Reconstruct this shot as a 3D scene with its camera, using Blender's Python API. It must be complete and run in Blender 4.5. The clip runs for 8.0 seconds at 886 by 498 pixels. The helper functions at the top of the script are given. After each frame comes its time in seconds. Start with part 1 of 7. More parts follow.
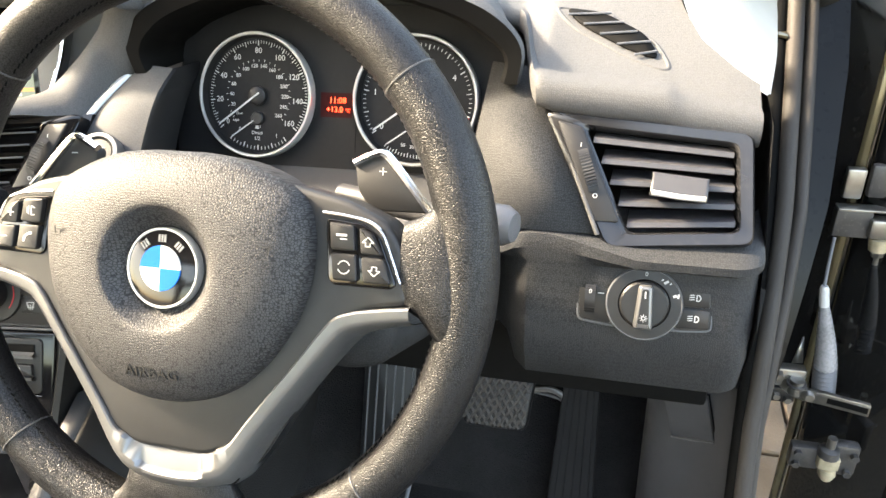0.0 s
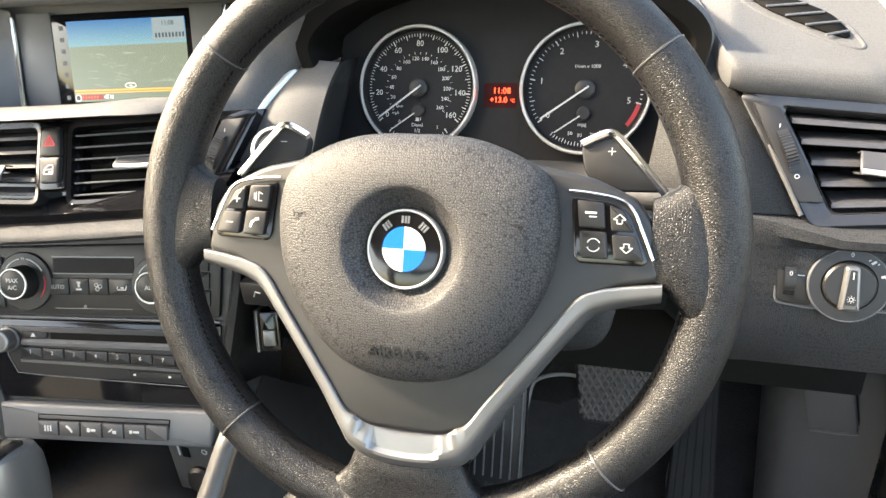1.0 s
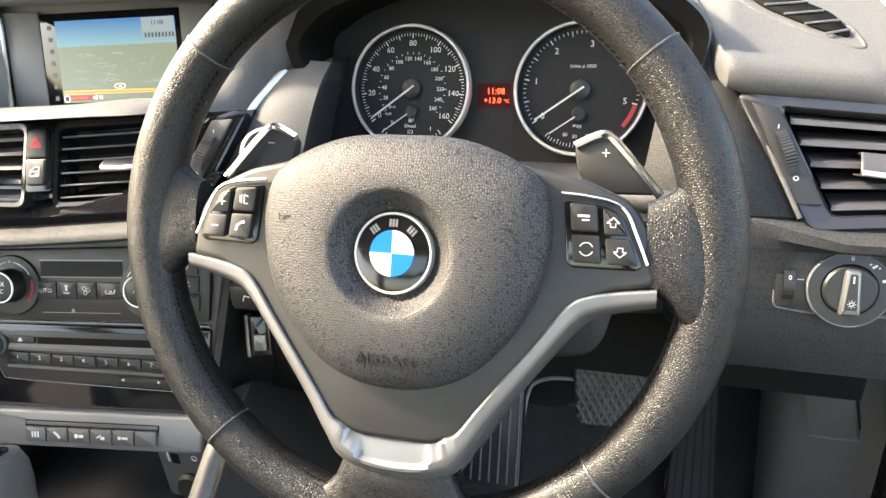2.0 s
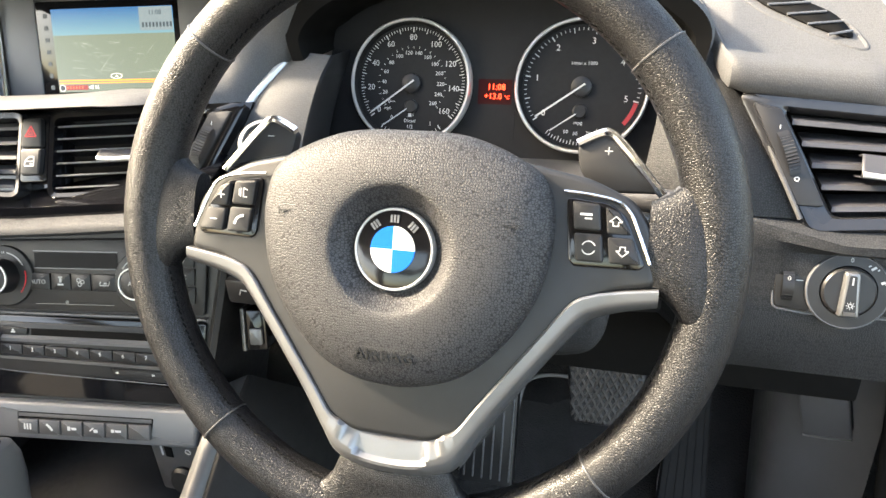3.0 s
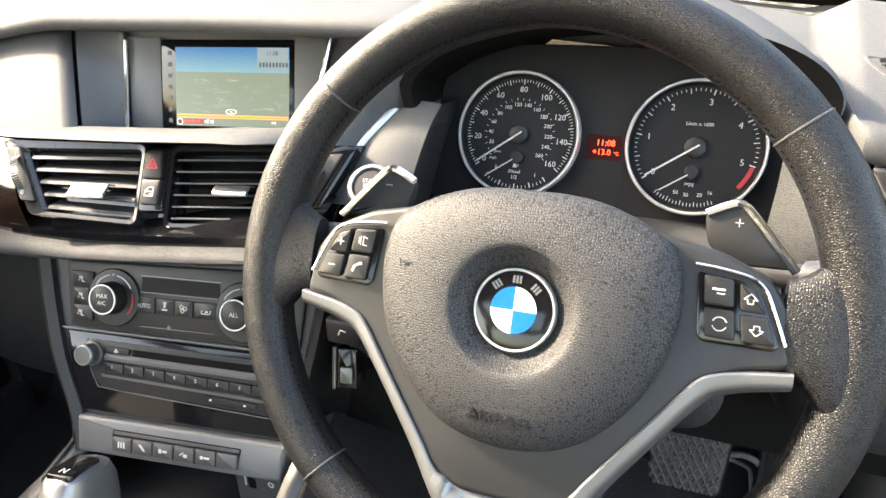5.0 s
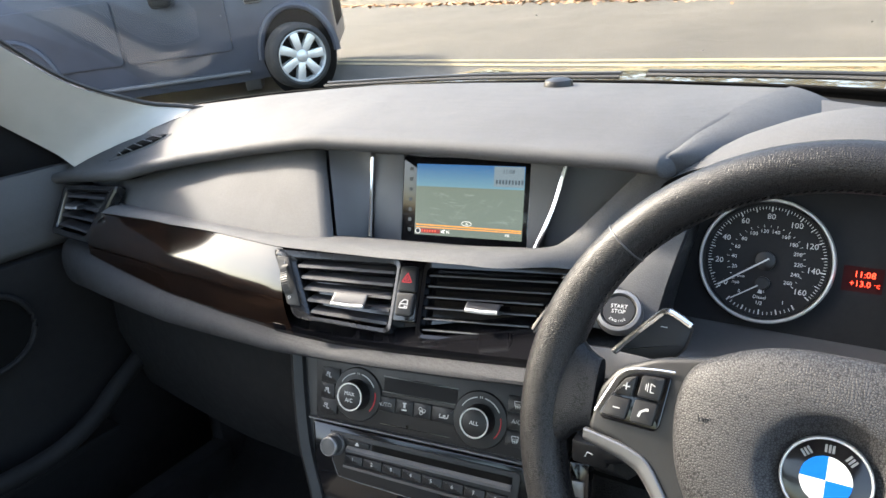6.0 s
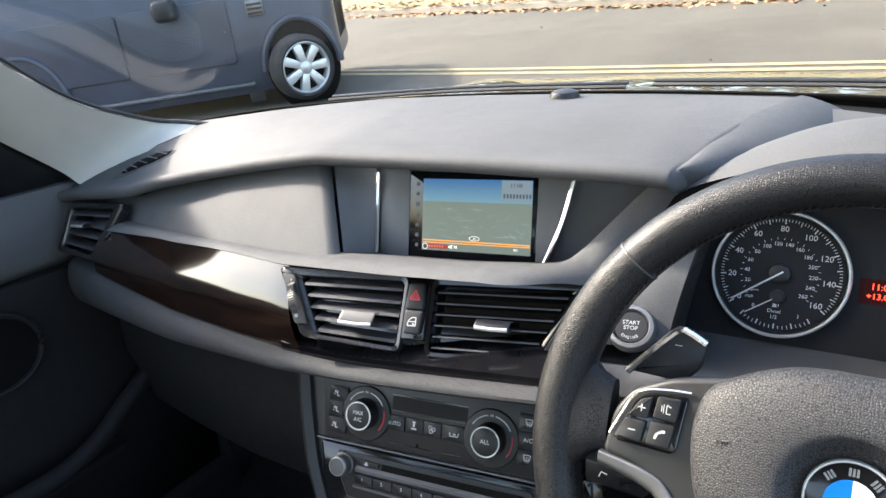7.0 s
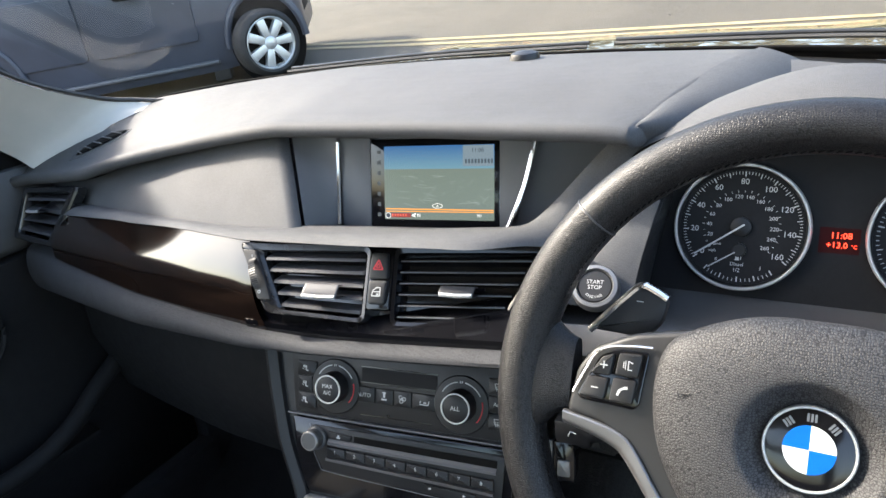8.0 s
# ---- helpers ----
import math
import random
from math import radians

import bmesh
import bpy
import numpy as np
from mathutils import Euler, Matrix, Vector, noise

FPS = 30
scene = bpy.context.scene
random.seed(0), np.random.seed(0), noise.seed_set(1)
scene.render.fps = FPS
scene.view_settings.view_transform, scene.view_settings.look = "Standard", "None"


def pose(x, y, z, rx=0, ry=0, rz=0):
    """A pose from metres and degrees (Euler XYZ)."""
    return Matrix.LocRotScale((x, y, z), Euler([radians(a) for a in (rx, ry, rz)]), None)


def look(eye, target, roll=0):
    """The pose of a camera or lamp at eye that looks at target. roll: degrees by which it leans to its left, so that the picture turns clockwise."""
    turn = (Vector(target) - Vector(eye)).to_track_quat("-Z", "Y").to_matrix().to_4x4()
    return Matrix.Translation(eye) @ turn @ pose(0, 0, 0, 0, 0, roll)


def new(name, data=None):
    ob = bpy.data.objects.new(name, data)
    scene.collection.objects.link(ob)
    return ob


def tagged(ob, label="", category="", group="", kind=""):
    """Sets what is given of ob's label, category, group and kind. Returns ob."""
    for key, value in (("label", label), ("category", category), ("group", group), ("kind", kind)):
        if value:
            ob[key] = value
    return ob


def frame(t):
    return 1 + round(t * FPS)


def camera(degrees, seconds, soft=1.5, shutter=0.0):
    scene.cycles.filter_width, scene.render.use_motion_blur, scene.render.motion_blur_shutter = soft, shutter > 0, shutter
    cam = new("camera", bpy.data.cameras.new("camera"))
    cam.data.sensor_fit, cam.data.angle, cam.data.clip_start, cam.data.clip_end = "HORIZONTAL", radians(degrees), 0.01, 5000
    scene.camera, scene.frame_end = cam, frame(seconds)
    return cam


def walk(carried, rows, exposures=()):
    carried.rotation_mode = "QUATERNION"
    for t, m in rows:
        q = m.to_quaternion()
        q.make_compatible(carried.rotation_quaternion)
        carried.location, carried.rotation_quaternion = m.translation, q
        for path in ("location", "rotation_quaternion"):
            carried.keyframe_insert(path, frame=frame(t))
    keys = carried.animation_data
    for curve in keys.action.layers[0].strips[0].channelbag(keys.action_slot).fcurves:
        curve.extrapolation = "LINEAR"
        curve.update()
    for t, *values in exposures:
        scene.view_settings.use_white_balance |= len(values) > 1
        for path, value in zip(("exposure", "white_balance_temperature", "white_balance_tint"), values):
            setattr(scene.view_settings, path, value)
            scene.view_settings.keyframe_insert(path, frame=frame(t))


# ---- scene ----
cam = camera(65.2, 8.0)
PATH = [
    (0, (0.251, -0.296, 1.195), (-0.217, 1.4, 0.243), -2.5),
    (0.1, (0.2306, -0.3038, 1.2005), (-0.2485, 1.4, 0.2468), -2.8),
    (0.2, (0.2115, -0.3100, 1.2019), (-0.2845, 1.4, 0.2468), -3.1),
    (0.3, (0.1875, -0.3198, 1.1981), (-0.3106, 1.4, 0.2299), -3.2),
    (0.4, (0.1710, -0.3257, 1.1941), (-0.3436, 1.4, 0.2115), -3.5),
    (0.5, (0.159, -0.331, 1.186), (-0.357, 1.356, 0.244), -3.7),
    (1, (0.131, -0.337, 1.187), (-0.408, 1.351, 0.26), -4.3),
    (1.5, (0.135, -0.329, 1.183), (-0.411, 1.361, 0.264), -4.5),
    (3, (0.129, -0.324, 1.183), (-0.391, 1.364, 0.245), -3.3),
    (3.5, (0.126, -0.324, 1.181), (-0.396, 1.365, 0.244), -2.7),
    (4, (0.121, -0.32, 1.182), (-0.413, 1.37, 0.255), -2.1),
    (4.2, (0.11, -0.302, 1.165), (-0.426, 1.392, 0.248), -1.8),
    (5.3, (0.073, -0.342, 1.231), (-0.738, 1.301, 0.429), -2.7),
    (5.5, (0.03, -0.352, 1.256), (-0.874, 1.261, 0.492), -3.4),
    (6, (0.003, -0.374, 1.27), (-1.032, 1.191, 0.578), -4.3),
    (6.5, (-0.006, -0.379, 1.269), (-1.067, 1.176, 0.595), -4.7),
    (7, (-0.004, -0.366, 1.275), (-1.056, 1.198, 0.606), -5.2),
    (7.5, (0.008, -0.356, 1.279), (-1.017, 1.211, 0.577), -6.1),
    (8, (0.004, -0.353, 1.265), (-0.985, 1.217, 0.517), -7.1),
]
walk(cam, [(t, look(eye, target, roll)) for t, eye, target, roll in PATH],
     exposures=[(t, 2.54 + e, k, 10) for t, e, k in ((0.0, 1.6, 8500), (0.5, 1.5, 8400), (1.0, 1.4, 8200), (4.2, 1.4, 8100), (5.3, 1.35, 7900), (5.5, 1.2, 7600), (5.8, 0.9, 7200), (6.2, 0.68, 6900), (8.0, 0.62, 6800))])

# ---- light: autumn sun through the windscreen from the passenger side, and the sky ----
SUN_AZ, SUN_EL = -93.0, 36.0
world = bpy.data.worlds.new("sky")
scene.world = world
world.use_nodes = True
wn = world.node_tree
sky = wn.nodes.new("ShaderNodeTexSky")
sky.sky_type, sky.sun_disc = "NISHITA", False
sky.sun_elevation, sky.sun_rotation = radians(SUN_EL), radians(SUN_AZ)
sky.air_density, sky.dust_density = 1.0, 3.0
wn.links.new(sky.outputs[0], wn.nodes["Background"].inputs[0])
wn.nodes["Background"].inputs[1].default_value = 0.125
sun = new("sun", bpy.data.lights.new("sun", "SUN"))
sun.data.energy, sun.data.angle, sun.data.color = 1.5, radians(4), (1.0, 0.95, 0.87)
sd = Vector((math.sin(radians(SUN_AZ)) * math.cos(radians(SUN_EL)), math.cos(radians(SUN_AZ)) * math.cos(radians(SUN_EL)), math.sin(radians(SUN_EL))))
sun.matrix_world = look(sd * 30, (0, 0, 0))


# ---- materials ----
def mat(name, base, rough=0.5, metal=0.0, var=0.2, vscale=9.0, grain=0.0, gscale=500.0, kind="noise", stretch=(1, 1, 1),
        coat=0.0, spec=0.5, rvar=0.12, tint=None, emit=None, power=0.0, dirt=0.0, crease_shade=1.0, groove=0.34):
    m = bpy.data.materials.new(name)
    m.use_nodes = True
    t = m.node_tree
    b = t.nodes["Principled BSDF"]
    L = t.links.new
    co = t.nodes.new("ShaderNodeTexCoord")
    mp = t.nodes.new("ShaderNodeMapping")
    mp.inputs["Scale"].default_value = stretch
    L(co.outputs["Object"], mp.inputs[0])
    n1 = t.nodes.new("ShaderNodeTexNoise")
    n1.inputs["Scale"].default_value, n1.inputs["Detail"].default_value = vscale, 6
    L(mp.outputs[0], n1.inputs["Vector"])
    r = t.nodes.new("ShaderNodeValToRGB")
    other = tint or base
    r.color_ramp.elements[0].position, r.color_ramp.elements[1].position = 0.3, 0.7
    r.color_ramp.elements[0].color = (*[c * (1 - var) for c in base], 1)
    r.color_ramp.elements[1].color = (*[min(1, c * (1 + var)) for c in other], 1)
    L(n1.outputs[0], r.inputs[0])
    n2 = t.nodes.new("ShaderNodeTexNoise")
    n2.inputs["Scale"].default_value, n2.inputs["Detail"].default_value = vscale * 7, 5
    L(mp.outputs[0], n2.inputs["Vector"])
    colour = r.outputs[0]
    if dirt:
        mx = t.nodes.new("ShaderNodeMix")
        mx.data_type = "RGBA"
        dr = t.nodes.new("ShaderNodeMapRange")
        dr.inputs[1].default_value, dr.inputs[2].default_value, dr.inputs[4].default_value = 0.55, 0.75, dirt
        L(n2.outputs[0], dr.inputs[0])
        L(dr.outputs[0], mx.inputs[0])
        L(colour, mx.inputs[6])
        mx.inputs[7].default_value = (0.28, 0.26, 0.23, 1)
        colour = mx.outputs[2]
    L(colour, b.inputs["Base Color"])
    mr = t.nodes.new("ShaderNodeMapRange")
    mr.inputs[3].default_value, mr.inputs[4].default_value = max(0.02, rough - rvar), min(1, rough + rvar)
    L(n2.outputs[0], mr.inputs[0])
    L(mr.outputs[0], b.inputs["Roughness"])
    b.inputs["Metallic"].default_value = metal
    b.inputs["Specular IOR Level"].default_value = spec
    b.inputs["Coat Weight"].default_value = coat
    b.inputs["Coat Roughness"].default_value = 0.04
    if grain:
        if kind == "cells":
            g = t.nodes.new("ShaderNodeTexVoronoi")
            g.feature = "DISTANCE_TO_EDGE"
            g.inputs["Scale"].default_value = gscale
            wob = t.nodes.new("ShaderNodeTexNoise")
            wob.inputs["Scale"].default_value = gscale * 0.7
            add = t.nodes.new("ShaderNodeVectorMath")
            add.operation = "MULTIPLY_ADD"
            add.inputs[1].default_value = (0.22 / gscale,) * 3
            L(mp.outputs[0], wob.inputs["Vector"])
            L(wob.outputs["Color"], add.inputs[0])
            L(mp.outputs[0], add.inputs[2])
            L(add.outputs[0], g.inputs["Vector"])
            lim = t.nodes.new("ShaderNodeMapRange")
            lim.interpolation_type = "SMOOTHSTEP"
            lim.inputs[2].default_value = groove
            g.inputs["Randomness"].default_value = 0.78
            L(g.outputs["Distance"], lim.inputs[0])
            height = lim.outputs[0]
            # shade of the grain's grooves, put into the base colour
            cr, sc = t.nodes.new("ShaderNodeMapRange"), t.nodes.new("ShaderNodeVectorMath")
            cr.inputs[2].default_value, cr.inputs[3].default_value = 0.6, crease_shade
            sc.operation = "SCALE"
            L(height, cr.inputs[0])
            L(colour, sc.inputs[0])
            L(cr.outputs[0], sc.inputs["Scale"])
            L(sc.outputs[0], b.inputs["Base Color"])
            gl = t.nodes.new("ShaderNodeMath")        # the grooves' shade dims their gloss too
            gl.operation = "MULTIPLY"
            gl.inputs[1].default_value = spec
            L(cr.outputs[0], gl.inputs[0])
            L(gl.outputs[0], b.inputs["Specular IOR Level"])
        else:
            g = t.nodes.new("ShaderNodeTexNoise")
            g.inputs["Scale"].default_value, g.inputs["Detail"].default_value = gscale, 4
            L(mp.outputs[0], g.inputs["Vector"])
            height = g.outputs[0]
        bp = t.nodes.new("ShaderNodeBump")
        bp.inputs["Distance"].default_value = grain
        bp.inputs["Strength"].default_value = 0.9
        L(height, bp.inputs["Height"])
        L(bp.outputs[0], b.inputs["Normal"])
    if emit:
        b.inputs["Emission Color"].default_value = (*emit, 1)
        b.inputs["Emission Strength"].default_value = power
    return m


LEATHER = mat("wheel_leather", (0.0085, 0.0085, 0.0095), 0.38, grain=0.00015, gscale=690, kind="cells", var=0.2, vscale=14, crease_shade=0.52, rvar=0.05, groove=0.22, stretch=(1, 1, 0.6), spec=0.42)
LEATHER_TOP = mat("wheel_leather_smooth", (0.0085, 0.0085, 0.0095), 0.4, grain=0.00011, gscale=690, kind="cells", var=0.2, vscale=14, crease_shade=0.58, rvar=0.05, groove=0.22, stretch=(1, 1, 0.6), spec=0.42)
PAD_SKIN = mat("airbag_skin", (0.032, 0.032, 0.034), 0.56, grain=0.00018, gscale=640, kind="cells", var=0.03, vscale=20, crease_shade=0.42, rvar=0.05, groove=0.26, stretch=(1, 1, 0.03))
DASH = mat("dash_skin", (0.076, 0.077, 0.080), 0.72, grain=0.0001, gscale=650, kind="cells", var=0.10, vscale=6, rvar=0.08, crease_shade=0.78, spec=0.3)
# dash skin again, darkened: the lower dashboard's shade as colour
DASH_SHADED = mat("dash_skin_shaded", (0.030, 0.031, 0.033), 0.66, grain=0.00014, gscale=620, kind="cells", var=0.12, vscale=6, crease_shade=0.6, spec=0.3)
SATIN = mat("satin_plastic", (0.048, 0.048, 0.050), 0.42, grain=0.00012, gscale=1600, var=0.15, vscale=18, dirt=0.05)
SATIN_GREY = mat("grey_plastic", (0.085, 0.087, 0.093), 0.42, grain=0.00015, gscale=1500, var=0.10, vscale=12)
BLACK = mat("black_plastic", (0.012, 0.012, 0.013), 0.40, grain=0.0001, gscale=1800, var=0.2, vscale=20, spec=0.35)
GLOSS = mat("gloss_black", (0.005, 0.005, 0.006), 0.10, var=0.2, vscale=20, rvar=0.05)
# black for hollows and slots, their shade as colour; also thread and frit
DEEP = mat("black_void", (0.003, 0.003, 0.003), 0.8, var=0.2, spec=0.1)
SILVER = mat("satin_silver", (0.18, 0.18, 0.182), 0.36, metal=0.7, var=0.06, vscale=30, grain=0.00004, gscale=2500)
CHROME = mat("chrome", (0.82, 0.82, 0.82), 0.14, metal=1.0, var=0.05, vscale=30)
WHITE = mat("white_print", (0.44, 0.44, 0.435), 0.5, var=0.03)
DIALWHITE = mat("dial_print", (0.48, 0.48, 0.465), 0.6, var=0.03)
RED = mat("red_print", (0.55, 0.02, 0.03), 0.5, var=0.05)
DIALRED = mat("dial_red_zone", (0.30, 0.02, 0.025), 0.6, var=0.05)
REDLIT = mat("lit_red", (0.2, 0.01, 0.01), 0.4, emit=(1.0, 0.05, 0.02), power=0.7)
BLUE = mat("emblem_blue", (0.0, 0.105, 0.47), 0.3, var=0.04, spec=0.15)
ENAMEL = mat("emblem_white", (0.60, 0.60, 0.60), 0.3, var=0.03, spec=0.2)
DIAL = mat("dial_face", (0.010, 0.010, 0.011), 0.65, var=0.1, vscale=40, spec=0.2)
WOODTRIM = mat("dark_wood", (0.005, 0.0032, 0.0026), 0.10, var=0.5, vscale=14, stretch=(1, 6, 9), tint=(0.011, 0.006, 0.004), rvar=0.04, coat=0.4)
BEZEL = mat("hub_plastic", (0.010, 0.010, 0.0105), 0.46, grain=0.00008, gscale=1800, var=0.12, vscale=18)
RECESS = mat("recess_plastic", (0.115, 0.116, 0.12), 0.48, grain=0.00012, gscale=900, var=0.08, vscale=14)
VENTGLOSS = mat("vent_gloss", (0.014, 0.014, 0.015), 0.17, var=0.1, vscale=14, rvar=0.05, dirt=0.03)
SLAT = mat("vent_slat", (0.036, 0.036, 0.040), 0.45, var=0.1, vscale=30)
BEIGE = mat("pillar_fabric", (0.44, 0.425, 0.39), 0.85, grain=0.0006, gscale=900, var=0.06, vscale=15)
RUBBER = mat("rubber", (0.024, 0.022, 0.020), 0.55, grain=0.0004, gscale=500, var=0.25)
CARPET = mat("carpet", (0.010, 0.009, 0.0095), 0.95, grain=0.004, gscale=420, var=0.35, vscale=25)
PAINT = mat("black_paint", (0.006, 0.006, 0.006), 0.10, var=0.2, coat=1.0, rvar=0.05)
BRONZE = mat("bronze_paint", (0.13, 0.105, 0.060), 0.24, metal=0.35, var=0.1, vscale=60, coat=1.0, rvar=0.05)
# navy lightened: the windscreen's haze is put into the paint
NAVY = mat("hazed_navy_paint", (0.052, 0.057, 0.072), 0.34, var=0.12, vscale=3, spec=0.3, rvar=0.06)
ALLOY = mat("alloy", (0.55, 0.55, 0.54), 0.35, metal=0.6, var=0.12, vscale=12)
TYRE = mat("tyre", (0.018, 0.018, 0.018), 0.8, var=0.3, vscale=20, grain=0.002, gscale=120)
DARKGLASS = mat("tinted_glass", (0.012, 0.014, 0.016), 0.06, var=0.1, rvar=0.02)
STEEL = mat("steel", (0.30, 0.29, 0.27), 0.35, metal=0.9, var=0.25, vscale=40, dirt=0.2)
JAMB = mat("jamb_black", (0.006, 0.006, 0.006), 0.3, var=0.2, vscale=12, spec=0.12)
# the same skin for the roll, darkened by its shade
ROLL_SKIN = mat("dash_skin_roll_shaded", (0.040, 0.041, 0.045), 0.72, grain=0.00014, gscale=620, kind="cells", var=0.12, vscale=6, crease_shade=0.6, spec=0.3)
# skin low in the cabin; its shade is put into the near-black colour
GLOVE = mat("shaded_black_skin", (0.007, 0.007, 0.0075), 0.75, var=0.15, vscale=10, grain=0.0002, gscale=500, spec=0.25)
SEALGREY = mat("seal_rubber", (0.040, 0.036, 0.033), 0.6, spec=0.2, var=0.2, grain=0.0004, gscale=400)
PEDAL = mat("pedal_rubber", (0.045, 0.038, 0.033), 0.6, var=0.25, vscale=30, grain=0.0004, gscale=500)
CLEARPLASTIC = mat("grey_cable_boot", (0.12, 0.12, 0.125), 0.35, var=0.15, vscale=30)
PAVER = mat("paving_block", (0.105, 0.078, 0.05), 0.85, var=0.3, vscale=5, grain=0.002, gscale=150, tint=(0.135, 0.105, 0.075))
ASPHALT = mat("asphalt", (0.071, 0.062, 0.048), 0.9, var=0.2, vscale=0.7, grain=0.012, gscale=90)
YELLOW = mat("road_yellow", (0.25, 0.20, 0.105), 0.8, var=0.25, vscale=8, grain=0.004, gscale=90)
KERB = mat("kerb_stone", (0.17, 0.15, 0.115), 0.85, var=0.15, vscale=3, grain=0.006, gscale=60)
GRASS = mat("verge_grass", (0.120, 0.110, 0.045), 0.9, var=0.35, vscale=2.2, tint=(0.17, 0.14, 0.07))
LEAVES = mat("fallen_leaves", (0.30, 0.14, 0.06), 0.8, var=0.5, vscale=5, tint=(0.42, 0.24, 0.12))
HEDGE = mat("hedge_leaf", (0.075, 0.066, 0.032), 0.7, var=0.4, vscale=2)


def clear_glass():
    m = bpy.data.materials.new("clear_glass")
    m.use_nodes = True
    t = m.node_tree
    t.nodes.remove(t.nodes["Principled BSDF"])
    tr, gl, fr, mx = (t.nodes.new(n) for n in ("ShaderNodeBsdfTransparent", "ShaderNodeBsdfGlossy", "ShaderNodeLayerWeight", "ShaderNodeMixShader"))
    pw, ma = t.nodes.new("ShaderNodeMath"), t.nodes.new("ShaderNodeMath")
    pw.operation, ma.operation = "POWER", "MULTIPLY_ADD"
    pw.inputs[1].default_value, ma.inputs[1].default_value, ma.inputs[2].default_value = 5.0, 0.5, 0.025
    tr.inputs[0].default_value = (0.90, 0.93, 0.91, 1)
    gl.inputs["Roughness"].default_value = 0.02
    fr.inputs[0].default_value = 0.5
    t.links.new(fr.outputs["Facing"], pw.inputs[0])
    t.links.new(pw.outputs[0], ma.inputs[0])
    t.links.new(ma.outputs[0], mx.inputs[0])
    t.links.new(tr.outputs[0], mx.inputs[1])
    t.links.new(gl.outputs[0], mx.inputs[2])
    t.links.new(mx.outputs[0], t.nodes["Material Output"].inputs[0])
    return m


GLASS = clear_glass()


# ---- builders ----
def finish(name, bm, material, parent=None, label="", angle=38, solid=0.0):
    bmesh.ops.remove_doubles(bm, verts=bm.verts, dist=1e-6)
    bmesh.ops.recalc_face_normals(bm, faces=bm.faces)
    me = bpy.data.meshes.new(name)
    bm.to_mesh(me)
    bm.free()
    me.materials.append(material)
    me.polygons.foreach_set("use_smooth", [True] * len(me.polygons))
    me.set_sharp_from_angle(angle=radians(angle))
    ob = new(name, me)
    ob.parent = parent
    if solid:
        md = ob.modifiers.new("thickness", "SOLIDIFY")
        md.thickness, md.offset = solid, -1
    if label:
        ob["label"] = label
    return ob


def part(name, bm, material, parent, label="", **k):
    return finish(name, bm, material, parent, label, **k)


def thing(name, m, label, category, group="", kind=""):
    ob = new(name)
    ob.empty_display_size = 0.02
    ob.matrix_world = m
    return tagged(ob, label, category, group, kind)


def frame_at(o, yaw=0.0, lean=0.0):
    """A panel's frame: x along it to the right, y up along it, z out of it to the seats."""
    y, l = radians(yaw), radians(lean)
    r = Vector((math.cos(y), math.sin(y), 0))
    f = Vector((-math.sin(y), math.cos(y), 0))
    u = f * math.sin(l) + Vector((0, 0, math.cos(l)))
    n = r.cross(u)
    return Matrix(((r.x, u.x, n.x, o[0]), (r.y, u.y, n.y, o[1]), (r.z, u.z, n.z, o[2]), (0, 0, 0, 1)))


def frame_from(tl, tr, bl):
    tl, tr, bl = Vector(tl), Vector(tr), Vector(bl)
    r = (tr - tl).normalized()
    n = r.cross(tl - bl).normalized()
    u = n.cross(r)
    return Matrix(((r.x, u.x, n.x, tl.x), (r.y, u.y, n.y, tl.y), (r.z, u.z, n.z, tl.z), (0, 0, 0, 1)))


def rounded(pts, rad, n=4):
    """The polygon with its corners rounded."""
    out, k = [], len(pts)
    for i in range(k):
        p, a, b = Vector(pts[i][:2]), Vector(pts[i - 1][:2]), Vector(pts[(i + 1) % k][:2])
        da, db = (a - p), (b - p)
        q = min(rad, da.length * 0.45, db.length * 0.45)
        s, e = p + da.normalized() * q, p + db.normalized() * q
        for j in range(n + 1):
            t = j / n
            out.append(tuple(s * (1 - t) ** 2 + p * 2 * t * (1 - t) + e * t * t))
    return out


def prism(bm, pts, w0, w1, bevel=0.0, seg=2):
    """A plate over the polygon pts from depth w0 up to w1, its upper edge bevelled."""
    levels = [(w0, 0.0)]
    if bevel:
        for j in range(seg + 1):
            a = j / seg * math.pi / 2
            levels.append((w1 - bevel + bevel * math.sin(a), bevel * (1 - math.cos(a))))
    else:
        levels.append((w1, 0.0))
    k = len(pts)
    area = sum(pts[i][0] * pts[(i + 1) % k][1] - pts[(i + 1) % k][0] * pts[i][1] for i in range(k))
    sgn = 1 if area > 0 else -1
    rings = []
    for w, inset in levels:
        ring = []
        for i in range(k):
            p, a, b = Vector(pts[i][:2]), Vector(pts[i - 1][:2]), Vector(pts[(i + 1) % k][:2])
            e1, e2 = (p - a), (b - p)
            e1 = e1.normalized() if e1.length > 1e-9 else Vector((1, 0))
            e2 = e2.normalized() if e2.length > 1e-9 else e1
            n = Vector((-(e1.y + e2.y), e1.x + e2.x)) * sgn
            n = n.normalized() if n.length > 1e-6 else Vector((0, 0))
            c = max(0.5, math.sqrt(max(0.0, (1 + e1.dot(e2)) / 2)))
            q = p + n * inset / c
            ring.append(bm.verts.new((q.x, q.y, w)))
        rings.append(ring)
    for a, b in zip(rings, rings[1:]):
        for i in range(k):
            bm.faces.new((a[i], a[(i + 1) % k], b[(i + 1) % k], b[i]))
    bm.faces.new(rings[-1])
    bm.faces.new(list(reversed(rings[0])))
    return bm


def rect(x0, y0, x1, y1):
    return [(x0, y0), (x1, y0), (x1, y1), (x0, y1)]


